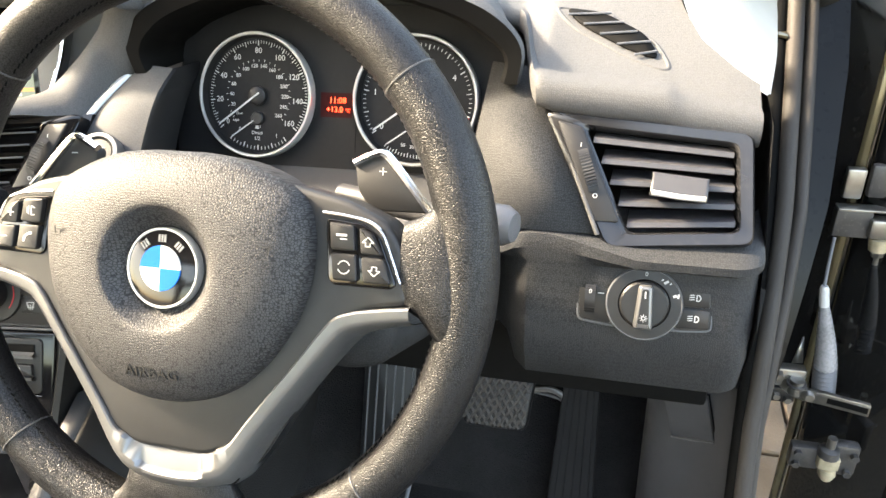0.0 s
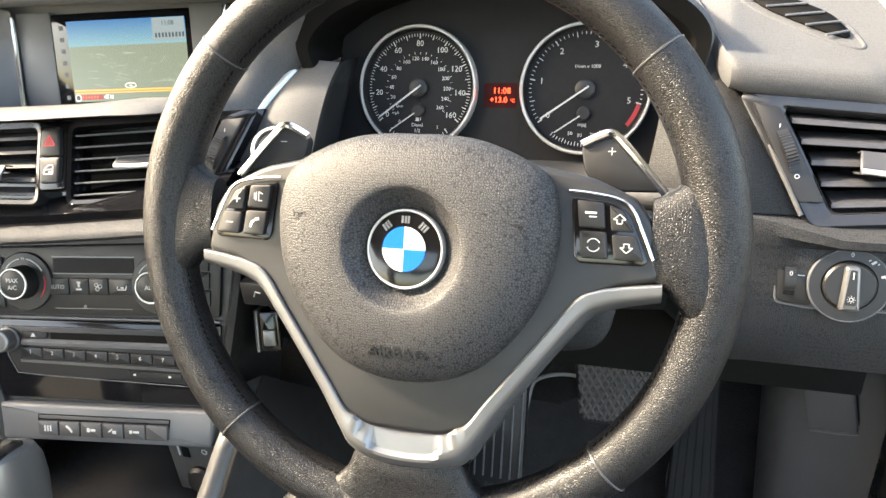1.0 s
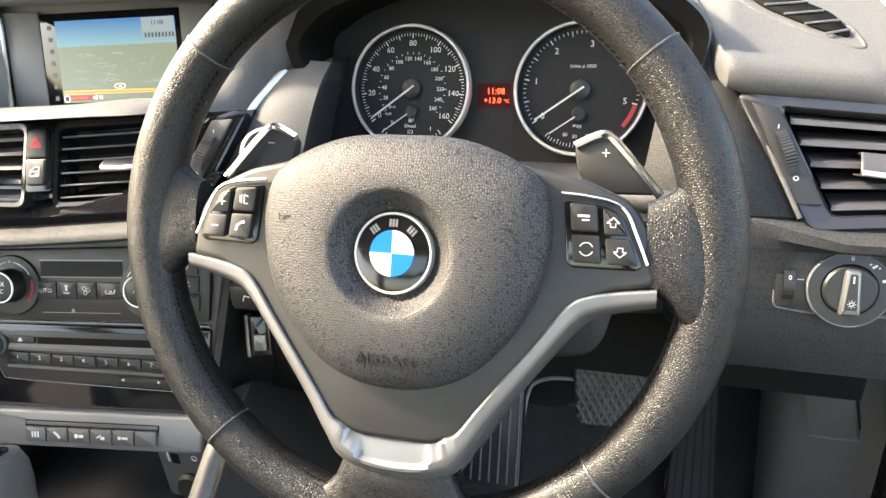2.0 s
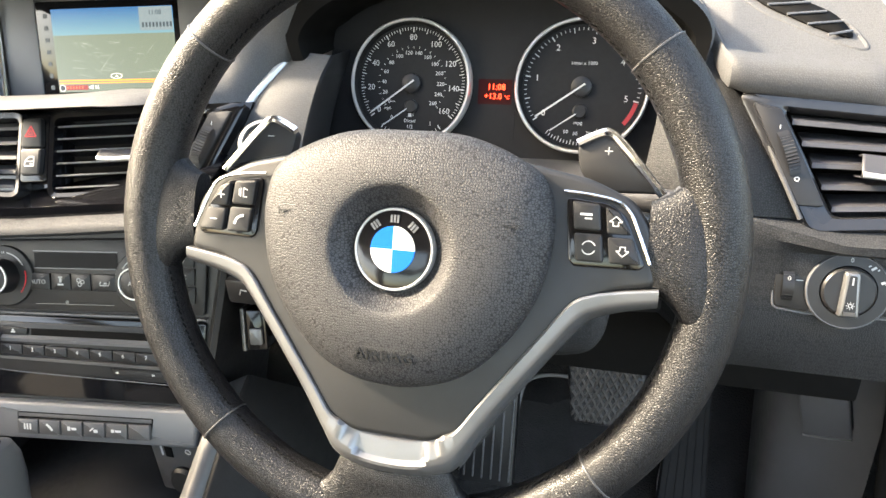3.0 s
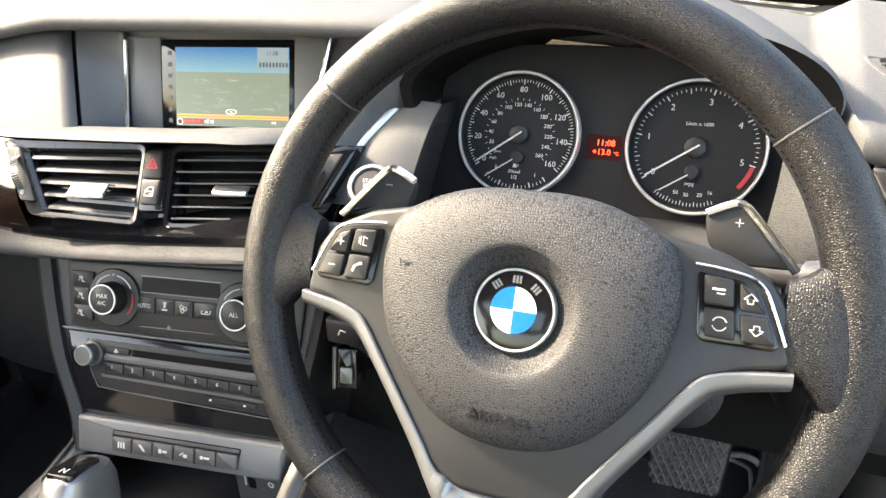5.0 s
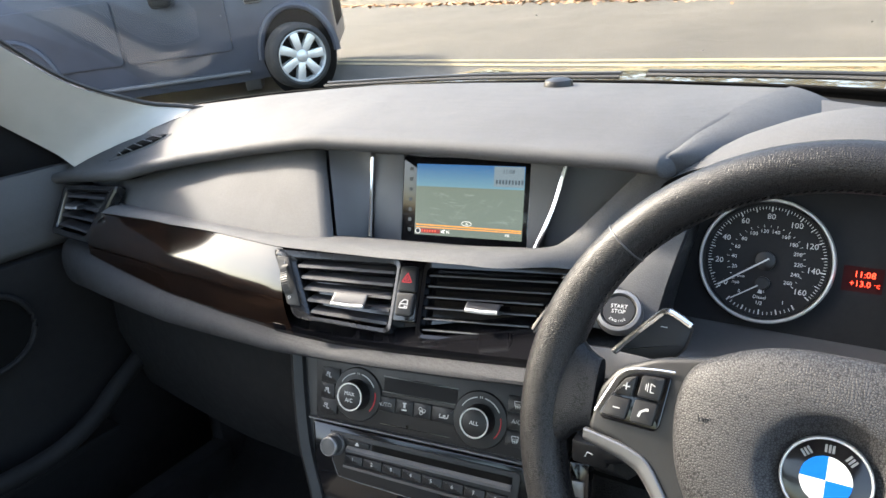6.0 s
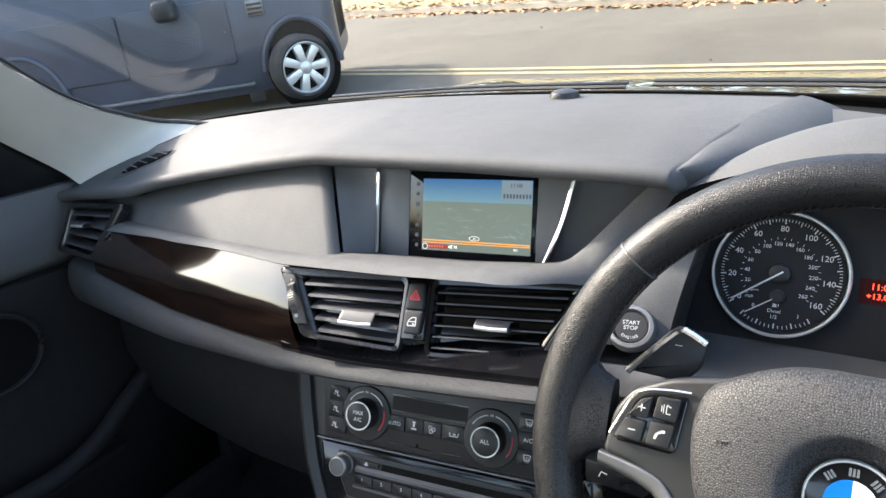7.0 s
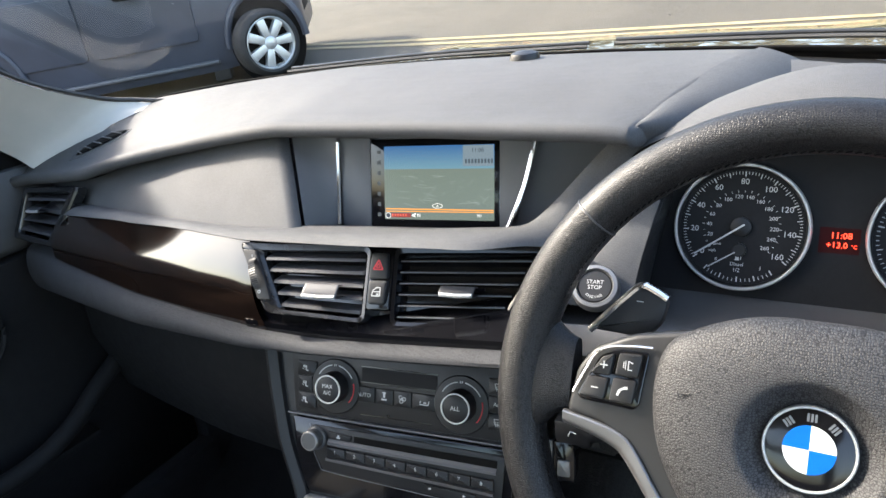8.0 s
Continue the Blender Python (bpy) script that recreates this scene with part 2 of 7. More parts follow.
def plate(pts, w0, w1, bevel=0.0, rad=0.0, seg=2):
    return prism(bmesh.new(), rounded(pts, rad) if rad else pts, w0, w1, bevel, seg)


def ngon(cx, cy, r, n=48, ry=None):
    return [(cx + r * math.cos(2 * math.pi * i / n), cy + (ry or r) * math.sin(2 * math.pi * i / n)) for i in range(n)]


def lathe(bm, prof, cx=0.0, cy=0.0, n=48):
    """Turns the profile (radius, height) about the panel's normal at (cx, cy)."""
    rings = []
    for r, z in prof:
        rings.append([bm.verts.new((cx + r * math.cos(2 * math.pi * i / n), cy + r * math.sin(2 * math.pi * i / n), z)) for i in range(n)] if r > 1e-6 else [bm.verts.new((cx, cy, z))])
    for a, b in zip(rings, rings[1:]):
        for i in range(n):
            j = (i + 1) % n
            if len(a) == 1 and len(b) == 1:
                continue
            if len(a) == 1:
                bm.faces.new((a[0], b[j], b[i]))
            elif len(b) == 1:
                bm.faces.new((a[i], a[j], b[0]))
            else:
                bm.faces.new((a[i], a[j], b[j], b[i]))
    return bm


def loft(rows, closed_u=False, closed_v=False, cap=False):
    """A skin over rows of points."""
    bm = bmesh.new()
    vs = [[bm.verts.new(p) for p in row] for row in rows]
    nr, nc = len(vs), len(vs[0])
    for i in range(nr if closed_u else nr - 1):
        for j in range(nc if closed_v else nc - 1):
            q = (vs[i][j], vs[(i + 1) % nr][j], vs[(i + 1) % nr][(j + 1) % nc], vs[i][(j + 1) % nc])
            bm.faces.new(q)
    if cap and closed_v:
        bm.faces.new(vs[0])
        bm.faces.new(list(reversed(vs[-1])))
    return bm


def tube(path, radius, n=10, closed=False, flat=1.0, up=(0, 0, 1)):
    """A rod along the path; radius: a number, or one for each point. flat squeezes it along up."""
    pts = [Vector(p) for p in path]
    k = len(pts)
    rows = []
    for i, p in enumerate(pts):
        a = pts[i - 1] if (i or closed) else pts[0]
        b = pts[(i + 1) % k] if (i < k - 1 or closed) else pts[-1]
        d = (b - a).normalized()
        s = d.cross(Vector(up))
        s = s.normalized() if s.length > 1e-4 else d.cross(Vector((1, 0, 0.1))).normalized()
        u = s.cross(d)
        r = radius[i] if isinstance(radius, (list, tuple)) else radius
        rows.append([p + s * r * math.cos(2 * math.pi * j / n) + u * r * flat * math.sin(2 * math.pi * j / n) for j in range(n)])
    return loft(rows, closed_u=closed, closed_v=True, cap=not closed)


def smooth_path(pts, n=8, closed=False):
    """Catmull-Rom through the points."""
    P = [Vector(p) for p in pts]
    k, out = len(P), []
    for i in range(k if closed else k - 1):
        a, b, c, d = (P[(i - 1) % k], P[i], P[(i + 1) % k], P[(i + 2) % k]) if closed else (P[max(i - 1, 0)], P[i], P[i + 1], P[min(i + 2, k - 1)])
        for j in range(n):
            t = j / n
            out.append(0.5 * (2 * b + (c - a) * t + (2 * a - 5 * b + 4 * c - d) * t * t + (3 * b - a - 3 * c + d) * t ** 3))
    if not closed:
        out.append(P[-1])
    return out


def along(keys, soft=0.03):
    """A smooth function through keys (position, value)."""
    xs, ys = zip(*keys)
    g = np.linspace(xs[0] - 0.3, xs[-1] + 0.3, 1500)
    v = np.interp(g, xs, ys)
    h = max(1, int(soft / (g[1] - g[0])))
    ker = np.hanning(2 * h + 3)[1:-1]
    ker /= ker.sum()
    v = np.convolve(np.pad(v, len(ker) // 2, mode="edge"), ker, mode="valid")
    return lambda x: float(np.interp(x, g, v))


def letters(text, size, material, parent, x, y, w, name="lettering", turn=0.0, extrude=0.00015, align="CENTER", spacing=1.0):
    cu = bpy.data.curves.new("tmp", "FONT")
    cu.body, cu.size, cu.align_x, cu.align_y, cu.extrude, cu.space_character = text, size, align, "CENTER", extrude, spacing
    cu.resolution_u = 2
    tmp = bpy.data.objects.new("tmp", cu)
    me = bpy.data.meshes.new_from_object(tmp)
    bpy.data.objects.remove(tmp)
    bpy.data.curves.remove(cu)
    me.materials.clear()
    me.materials.append(material)
    ob = new(name, me)
    ob.parent = parent
    ob.matrix_basis = pose(x, y, w, 0, 0, turn)
    return ob


def bars(items, w, thick=0.0002):
    """Printed marks: thin strokes from (x0, y0) to (x1, y1) with a width."""
    bm = bmesh.new()
    for x0, y0, x1, y1, wd in items:
        d = Vector((x1 - x0, y1 - y0))
        n = Vector((-d.y, d.x)).normalized() * wd / 2
        prism(bm, [(x0 + n.x, y0 + n.y), (x0 - n.x, y0 - n.y), (x1 - n.x, y1 - n.y), (x1 + n.x, y1 + n.y)], w, w + thick)
    return bm


def ring_bars(cx, cy, r, wd, a0=0, a1=360, n=14):
    out = []
    for i in range(n):
        a, b = radians(a0 + (a1 - a0) * i / n), radians(a0 + (a1 - a0) * (i + 1) / n)
        out.append((cx + r * math.cos(a), cy + r * math.sin(a), cx + r * math.cos(b), cy + r * math.sin(b), wd))
    return out


def box_bm(x0, y0, z0, x1, y1, z1, bevel=0.004, seg=2):
    bm = bmesh.new()
    bmesh.ops.create_cube(bm, size=1)
    for v in bm.verts:
        v.co = Vector(((x0 + x1) / 2 + v.co.x * (x1 - x0), (y0 + y1) / 2 + v.co.y * (y1 - y0), (z0 + z1) / 2 + v.co.z * (z1 - z0)))
    if bevel:
        bmesh.ops.bevel(bm, geom=list(bm.edges), offset=bevel, segments=seg, affect="EDGES", profile=0.5)
    return bm


# ---- the dashboard's large forms ----
XC = -0.37                       # the car's middle line
IDENT = Matrix.Identity(4)
LIP_Z = along([(0, 1.120), (0.19, 1.118), (0.29, 1.102), (0.39, 1.084), (0.51, 1.062), (0.57, 1.046), (0.71, 1.035), (0.80, 1.02)])
LIP_Y = along([(0, 0.205), (0.19, 0.205), (0.29, 0.214), (0.39, 0.220), (0.51, 0.212), (0.57, 0.205), (0.71, 0.203), (0.8, 0.203)])
REAR_Y = along([(0, 0.492), (0.13, 0.488), (0.27, 0.465), (0.37, 0.445), (0.46, 0.424), (0.605, 0.388), (0.75, 0.35)])
REAR_Z = along([(0, 1.149), (0.27, 1.148), (0.37, 1.143), (0.46, 1.137), (0.605, 1.124), (0.75, 1.105)])
RIDGE_Y = along([(-1.12, 0.215), (-0.96, 0.18), (-0.75, 0.14), (-0.54, 0.118), (-0.37, 0.123), (-0.2, 0.13)])
BEVEL_Z = along([(-1.12, 0.998), (-0.95, 1.006), (-0.71, 1.018), (-0.61, 1.021), (-0.5, 1.029), (-0.36, 1.035), (-0.24, 1.046)])
STRIP_Z = along([(-1.12, 0.985), (-1.0, 0.996), (-0.8, 1.017), (-0.665, 1.025), (-0.54, 1.026), (-0.405, 1.031), (-0.2, 1.042)])
FOOT_Z = along([(-1.12, 0.942), (-0.85, 0.938), (-0.45, 0.938), (-0.37, 0.945), (-0.2, 0.963)])
ROLL_Z = along([(-1.12, 0.852), (-1.02, 0.862), (-0.83, 0.877), (-0.68, 0.892), (-0.567, 0.904), (-0.45, 0.914), (-0.3, 0.929), (-0.2, 0.942)])

dashboard = thing("dashboard", IDENT, "grey-black soft-skinned dashboard with dark wood trim", "dashboard", kind="structure")


def dash_rows(xs, section):
    return [[(x, y, z) for y, z in section(x)] for x in xs]


POD_X = along([(0.15, -0.172), (0.200, -0.160), (0.215, -0.155), (0.28, -0.142), (0.32, -0.129), (0.362, -0.119), (0.421, -0.103), (0.50, -0.080)], 0.01)


def pod_dip(x, y):
    """The driver's side lies lower, under the wing and the instrument hood."""
    a = min(1.0, max(0.0, (x - POD_X(y) - 0.001) / 0.010))
    b = min(1.0, max(0.0, (0.190 - x) / 0.03))
    return 0.020 * a * b * min(1.0, max(0.40, (0.50 - y) / 0.10))


PAD_END = along([(0.27, 0.40), (0.283, 0.375), (0.290, 0.322), (0.305, 0.280), (0.328, 0.254), (0.345, 0.240)], 0.004)


def top_section(x):
    s = abs(x - XC)
    yl, zl, yr, zr = LIP_Y(s), LIP_Z(s), REAR_Y(s), REAR_Z(s)
    k = max(0.0, min(1.0, (x + 0.158) / 0.035)) * max(0.0, min(1.0, (0.190 - x) / 0.032))
    y1 = yl + 0.014
    yl += 0.105 * k * k * (3 - 2 * k)        # under the hood it stays behind the instruments
    cut = PAD_END(x) if x > 0.27 else yr     # it gives way to the pillar trim
    y0 = max(yl + 0.03, min(yr, cut))
    pts = []
    for k in range(0, 11):
        y = y0 + (yl + 0.014 - y0) * k / 11
        t = (y - yr) / (y1 - yr)
        bulge = (0.010 - 0.007 * min(1.0, max(0.0, (s - 0.45) / 0.2))) * math.sin(math.pi * t)
        pts.append((y, zr + (zl + 0.006 - zr) * t + bulge - pod_dip(x, y)))
    zl = pts[-1][1] - 0.007 + pod_dip(x, pts[-1][0])
    low = min(1.0, max(0.0, (x - 0.15) / 0.05))          # the lip hangs lower over the driver's vent
    pts.insert(0, (pts[0][0] + 0.03, pts[0][1] - 0.03))
    for k in range(0, 7):
        a = radians(75 - k * 32)
        pts.append((yl + 0.009 - 0.010 * math.cos(a), zl - 0.002 - 0.004 * low + (0.009 + 0.004 * low) * math.sin(a) - pod_dip(x, yl)))
    pts.append((yl + 0.05, zl - 0.012 - pod_dip(x, yl)))
    return pts


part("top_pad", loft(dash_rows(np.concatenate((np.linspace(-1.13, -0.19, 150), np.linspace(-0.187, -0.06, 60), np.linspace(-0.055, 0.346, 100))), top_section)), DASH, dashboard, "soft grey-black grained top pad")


# dark strip added to fill the gap behind the pad
part("rear_fill", loft([[(x, REAR_Y(abs(x - XC)) + 0.002, REAR_Z(abs(x - XC)) - 0.008 - pod_dip(x, 0.49)), (x, REAR_Y(abs(x - XC)) + 0.115, REAR_Z(abs(x - XC)) - 0.016 - pod_dip(x, 0.49))] for x in np.linspace(-0.95, 0.20, 60)]), DEEP, dashboard, "black fill strip along the foot of the windscreen")


def pad_top(x, y):
    """Height of the top pad."""
    sec = top_section(x)[12:0:-1]
    return float(np.interp(y, [q[0] for q in sec], [q[1] for q in sec]))


def mid_section(x):
    s = abs(x - XC)
    y0, z0, y1, z1 = RIDGE_Y(x) + 0.034, BEVEL_Z(x), LIP_Y(s) + 0.030, LIP_Z(s) - 0.008
    return [(y0 + (y1 - y0) * t, z0 + (z1 - z0) * t + 0.003 * math.sin(math.pi * t)) for t in np.linspace(0, 1, 8)]


MID_B, MID_T = -0.496, -0.567     # where it ends at the screen's recess, below and above
mid = []
for x in np.linspace(0, 1, 44):
    sec = mid_section(-1.06 + 0.53 * x)
    mid.append([(-1.06 + ((MID_B + (MID_T - MID_B) * i / 7 - 0.010) + 1.06) * x, y, z) for i, (y, z) in enumerate(sec)])
for k in range(1, 7):
    a = k / 6 * math.pi / 2
    sec = mid_section(-0.53)
    mid.append([(MID_B + (MID_T - MID_B) * i / 7 - 0.010 + 0.010 * math.sin(a), y + 0.012 * (1 - math.cos(a)), z) for i, (y, z) in enumerate(sec)])
part("mid_panel", loft(mid), DASH, dashboard, "soft grained panel over the glovebox")


def ledge_section(x):
    y, zb, zs = RIDGE_Y(x), BEVEL_Z(x), STRIP_Z(x)
    deep = 0.135 if x > -0.52 else 0.045
    out = [(y + deep, zb - (0.034 if x > -0.52 else 0.004)), (y + 0.05, zb - 0.003)]
    for t in np.linspace(0, 1, 8):
        out.append((y + 0.034 * (1 - t) - 0.004 * math.sin(math.pi * t), zb + (zs - zb) * t + 0.004 * math.sin(math.pi * t)))
    return out + [(y + 0.02, zs - 0.004)]


part("ledge", loft(dash_rows(np.linspace(-1.06, -0.300, 80), ledge_section)), DASH, dashboard, "rounded ledge under the screen")


def strip_section(x):
    y, zs, zf = RIDGE_Y(x), STRIP_Z(x), FOOT_Z(x)
    out = [(y + 0.012, zs - 0.001)]
    for t in np.linspace(0, 1, 9):
        out.append((y + 0.003 - 0.029 * t - 0.010 * math.sin(math.pi * t), zs - 0.002 + (zf - zs) * t))
    return out + [(y + 0.01, zf - 0.002)]


part("wood_trim", loft([[(x + 0.034 * max(0.0, (x + 0.62) / 0.085) * i / 10, y, z) for i, (y, z) in enumerate(strip_section(x))] for x in np.linspace(-0.985, -0.535, 50)]), WOODTRIM, dashboard, "glossy dark brown wood trim strip")


part("lower_trim", loft(dash_rows(np.linspace(-0.533, -0.205, 40), lambda x: [(RIDGE_Y(x) + 0.03, FOOT_Z(x) + 0.025)] + strip_section(x)[8:])), GLOSS, dashboard, "gloss black trim under the centre vents")


def roll_section(x):
    y, zf, zr = RIDGE_Y(x) - 0.033, FOOT_Z(x), ROLL_Z(x) + 0.006
    out = [(y + 0.035, zf + 0.001)]
    for k in range(9):
        a = radians(75 - k * 20)
        out.append((y + 0.014 - 0.022 * math.cos(a), (zf + zr) / 2 + (zf - zr) / 2 * math.sin(a)))
    return out + [(y + 0.05, zr - 0.006)]


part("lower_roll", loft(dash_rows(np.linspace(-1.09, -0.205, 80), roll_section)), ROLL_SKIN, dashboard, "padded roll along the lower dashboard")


def glove_section(x):
    y, z = RIDGE_Y(x) - 0.005, ROLL_Z(x)
    return [(y + 0.015, z), (y + 0.03, z - 0.02), (y + 0.028, z - 0.10), (y + 0.06, z - 0.22), (y + 0.16, z - 0.30), (y + 0.35, z - 0.32)]


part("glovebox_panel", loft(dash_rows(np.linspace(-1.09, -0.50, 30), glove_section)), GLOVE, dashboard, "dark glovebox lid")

# the recess round the screen
SCREEN = frame_at((-0.385, 0.256, 1.05), 9, 17)
part("screen_recess", loft([[SCREEN @ Vector((x, y, -0.006 - 0.018 * abs(x / 0.19) ** 2)) for y in (-0.060, -0.02, 0.02, 0.07)] for x in np.linspace(-0.215, 0.225, 30)]),
     RECESS, dashboard, "grey recessed surround of the screen")

# smooth cheek between the grained panel and the rib beside the screen
rib_t, rib_b = SCREEN @ Vector((-0.116, 0.056, 0.001)), SCREEN @ Vector((-0.110, -0.048, 0.001))
part("recess_cheek", loft([[Vector(p) + Vector((0.0015, 0.004, 0)), Vector(p).lerp(rib_b.lerp(rib_t, i / 7), 0.30) + Vector((0, 0.006, 0)), Vector(p).lerp(rib_b.lerp(rib_t, i / 7), 0.70) + Vector((0, 0.005, 0)), rib_b.lerp(rib_t, i / 7)] for i, p in enumerate(mid[-1])]), RECESS, dashboard, "smooth grey cheek of the screen recess")

# the wing that rises from the ledge beside the screen to the instrument hood
crest = [(POD_X(y), y, pad_top(POD_X(y) - 0.003, y) + 0.0015) for y in (0.235, 0.28, 0.32, 0.362, 0.421, 0.47)]
sweep_path = smooth_path([(-0.300, 0.200, 1.0350), (-0.272, 0.197, 1.0352), (-0.250, 0.198, 1.0370), (-0.237, 0.206, 1.0450), (-0.225, 0.216, 1.0570), (-0.212, 0.226, 1.0715), (-0.196, 0.231, 1.0890), (-0.177, 0.224, 1.1080), (-0.161, 0.219, 1.1210)] + crest, 8)
inner_path = smooth_path([(-0.300, RIDGE_Y(-0.3), STRIP_Z(-0.3)), (-0.268, 0.140, 1.036), (-0.236, 0.160, 1.032), (-0.208, 0.184, 1.023), (-0.201, 0.196, 1.024), (-0.195, 0.210, 1.030), (-0.186, 0.228, 1.040), (-0.166, 0.238, 1.060), (-0.148, 0.243, 1.090)]
                         + [(x + dx, y + dy, z - dz) for (x, y, z), (dx, dy, dz) in zip(crest, [(0.022, 0.012, 0.014), (0.035, 0.004, 0.018), (0.050, 0.003, 0.025)] + [(0.060, 0.003, 0.029)] * 3)], 8)
lead = [Vector((0, y, z)) for y, z in ledge_section(-0.300)]
rows = []
for k, (a, b) in enumerate(zip(sweep_path, inner_path)):
    f = k / (len(sweep_path) - 1)
    g = min(1.0, f / 0.16)
    g = g * g * (3 - 2 * g)
    bulge = Vector((0.002 * f, -0.004, 0.0060 - 0.002 * f))
    full = [a + Vector((-0.002 - 0.004 * f, 0.050 * (1 - f), -0.010)), a + Vector((-0.001 - 0.003 * f, 0.004 * (1 - f), -0.003))] + [a.lerp(b, t) + bulge * math.sin(math.pi * t) ** 0.7 for t in np.linspace(0, 1, 8)] + [b + Vector((0.002, 0.010, -0.004))]
    rows.append([(q + Vector((a.x + (b.x - a.x) * i / 10, 0, 0))).lerp(p, g) for i, (p, q) in enumerate(zip(full, lead))])
part("hood_wing", loft(rows), DASH, dashboard, "soft wing rising to the instrument hood")

# instrument hood: a thick brow, a dark tunnel under it and the hump behind it
BROW = smooth_path([(x, z, 0) for x, z in [(-0.172, 1.050), (-0.175, 1.076), (-0.158, 1.101), (-0.122, 1.118), (-0.062, 1.132), (0.0, 1.137), (0.062, 1.132), (0.122, 1.118), (0.158, 1.101), (0.176, 1.078), (0.173, 1.050)]], 5)
hood = []
for y, sx, rise in ((0.300, 0.86, -0.030), (0.262, 0.885, -0.022), (0.236, 0.905, -0.016), (0.2315, 0.925, -0.013), (0.2300, 0.985, -0.002), (0.2340, 0.995, 0.0), (0.250, 0.95, 0.010), (0.275, 0.90, 0.016), (0.305, 0.86, 0.0165), (0.345, 0.79, 0.0125), (0.395, 0.73, 0.002), (0.45, 0.68, -0.014), (0.50, 0.64, -0.030)):
    row = []
    for p in BROW:
        arch = max(0.0, p.y - 1.05)
        row.append((p.x * sx, y, 1.05 + arch + rise * (min(1.0, arch / 0.05) if rise < 0 else (arch / 0.087) ** 2)))
    hood.append(row)
# tunnel in void black: the shade under the hood is in its colour
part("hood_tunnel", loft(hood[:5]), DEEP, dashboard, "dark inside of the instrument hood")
part("hood", loft(hood[4:]), DASH, dashboard, "soft grained instrument hood")

# panel right of the instruments, mirrored on the start button's side
panel_l = smooth_path([(-0.176, 0.2465, 1.0530), (-0.1945, 0.209, 1.0285), (-0.210, 0.183, 1.0040), (-0.226, 0.162, 0.9790)], 5)
panel_r = smooth_path([(-0.137, 0.240, 1.0530), (-0.1385, 0.211, 1.0370), (-0.143, 0.188, 1.0080), (-0.146, 0.168, 0.9760)], 5)
part("side_panel", loft([[a.lerp(b, t) + Vector((0, -0.004, 0.002)) * math.sin(math.pi * t) for t in np.linspace(0, 1, 8)] for a, b in zip(panel_l, panel_r)]),
     DASH, dashboard, "grey panel that holds the start button")
part("panel_edge", loft([[b, b + Vector((0.002, 0.004, 0)), b + Vector((0.003, 0.05, -0.004))] for b in panel_r]), BLACK, dashboard, "dark edge of the start panel")
part("side_lower", plate([(-0.056, -0.013), (0.032, -0.011), (0.030, -0.040), (-0.050, -0.040)], -0.01, 0.0, 0.003, 0.006), SATIN, dashboard, "narrow satin ledge under the start button").matrix_basis = frame_at((-0.168, 0.152, 0.982), 6, 40)
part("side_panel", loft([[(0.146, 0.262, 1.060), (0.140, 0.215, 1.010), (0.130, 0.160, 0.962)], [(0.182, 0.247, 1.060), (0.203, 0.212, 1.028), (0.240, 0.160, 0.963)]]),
     DASH_SHADED, dashboard, "grained panel beside the instruments", solid=0.004)
part("side_rail", tube(smooth_path([(0.184, 0.246, 1.063), (0.204, 0.210, 1.030), (0.241, 0.158, 0.963)], 6), 0.0018, 8), SATIN, dashboard)


def knee_section(x):
    k = min(1.0, max(0.0, (x - 0.21) / 0.06))
    out = 0.012 * k
    q = max(0.0, min(1.0, (0.185 - x) / 0.02)) * max(0.0, min(1.0, (x + 0.17) / 0.02))
    back = lambda y: y + 0.055 * q
    up = 0.022 * min(1.0, max(0.0, (x - 0.10) / 0.25))
    return [(0.20, 0.966 - 0.012 * q), (0.166 - out, 0.964 - 0.010 * k - 0.012 * q), (0.159 - out, 0.960 - 0.010 * k - 0.012 * q), (0.155 - out * 0.7, 0.950 - 0.006 * k - 0.010 * q), (0.156 + 0.03 * q, 0.938 - 0.006 * q), (back(0.146), 0.893), (back(0.145), 0.868), (back(0.156), 0.835 + 0.01 * q), (back(0.198), 0.794 + 0.015 * q + up), (back(0.262), 0.763 + 0.015 * q + up), (back(0.290), 0.757 + 0.015 * q + up), (back(0.31), 0.761 + 0.015 * q + up), (0.42, 0.790)]


knee = dash_rows(np.linspace(-0.205, 0.335, 50), knee_section)
for k in range(1, 7):
    a = k / 6 * math.pi / 2
    knee.append([(0.335 + 0.022 * math.sin(a), y + 0.022 * (1 - math.cos(a)), z) for y, z in knee_section(0.335)])
part("knee_panel", loft(knee), DASH_SHADED, dashboard, "grey-black knee panel under the wheel")
part("end_cap", loft([[(0.352, 0.20, 1.035), (0.357, 0.172, 0.948), (0.357, 0.15, 0.90), (0.357, 0.17, 0.83), (0.357, 0.29, 0.765)], [(0.365, 0.45, 1.06), (0.37, 0.45, 0.95), (0.37, 0.45, 0.90), (0.37, 0.45, 0.83), (0.37, 0.45, 0.74)]]), BLACK, dashboard)
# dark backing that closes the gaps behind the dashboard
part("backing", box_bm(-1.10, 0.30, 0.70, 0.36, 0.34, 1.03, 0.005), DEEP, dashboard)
part("apron", loft([[(x, 0.160, 0.9545), (x, 0.200, 0.9575), (x, 0.232, 0.9600), (x, 0.246, 0.9640), (x, 0.262, 0.9680)] for x in np.linspace(-0.150, 0.150, 12)]), SATIN, dashboard, "dark shelf under the instruments", solid=0.004)

# chrome edging of the start panel
edge_piece = thing("trim_edge", IDENT, "polished metal trim edge beside the instruments", "trim")
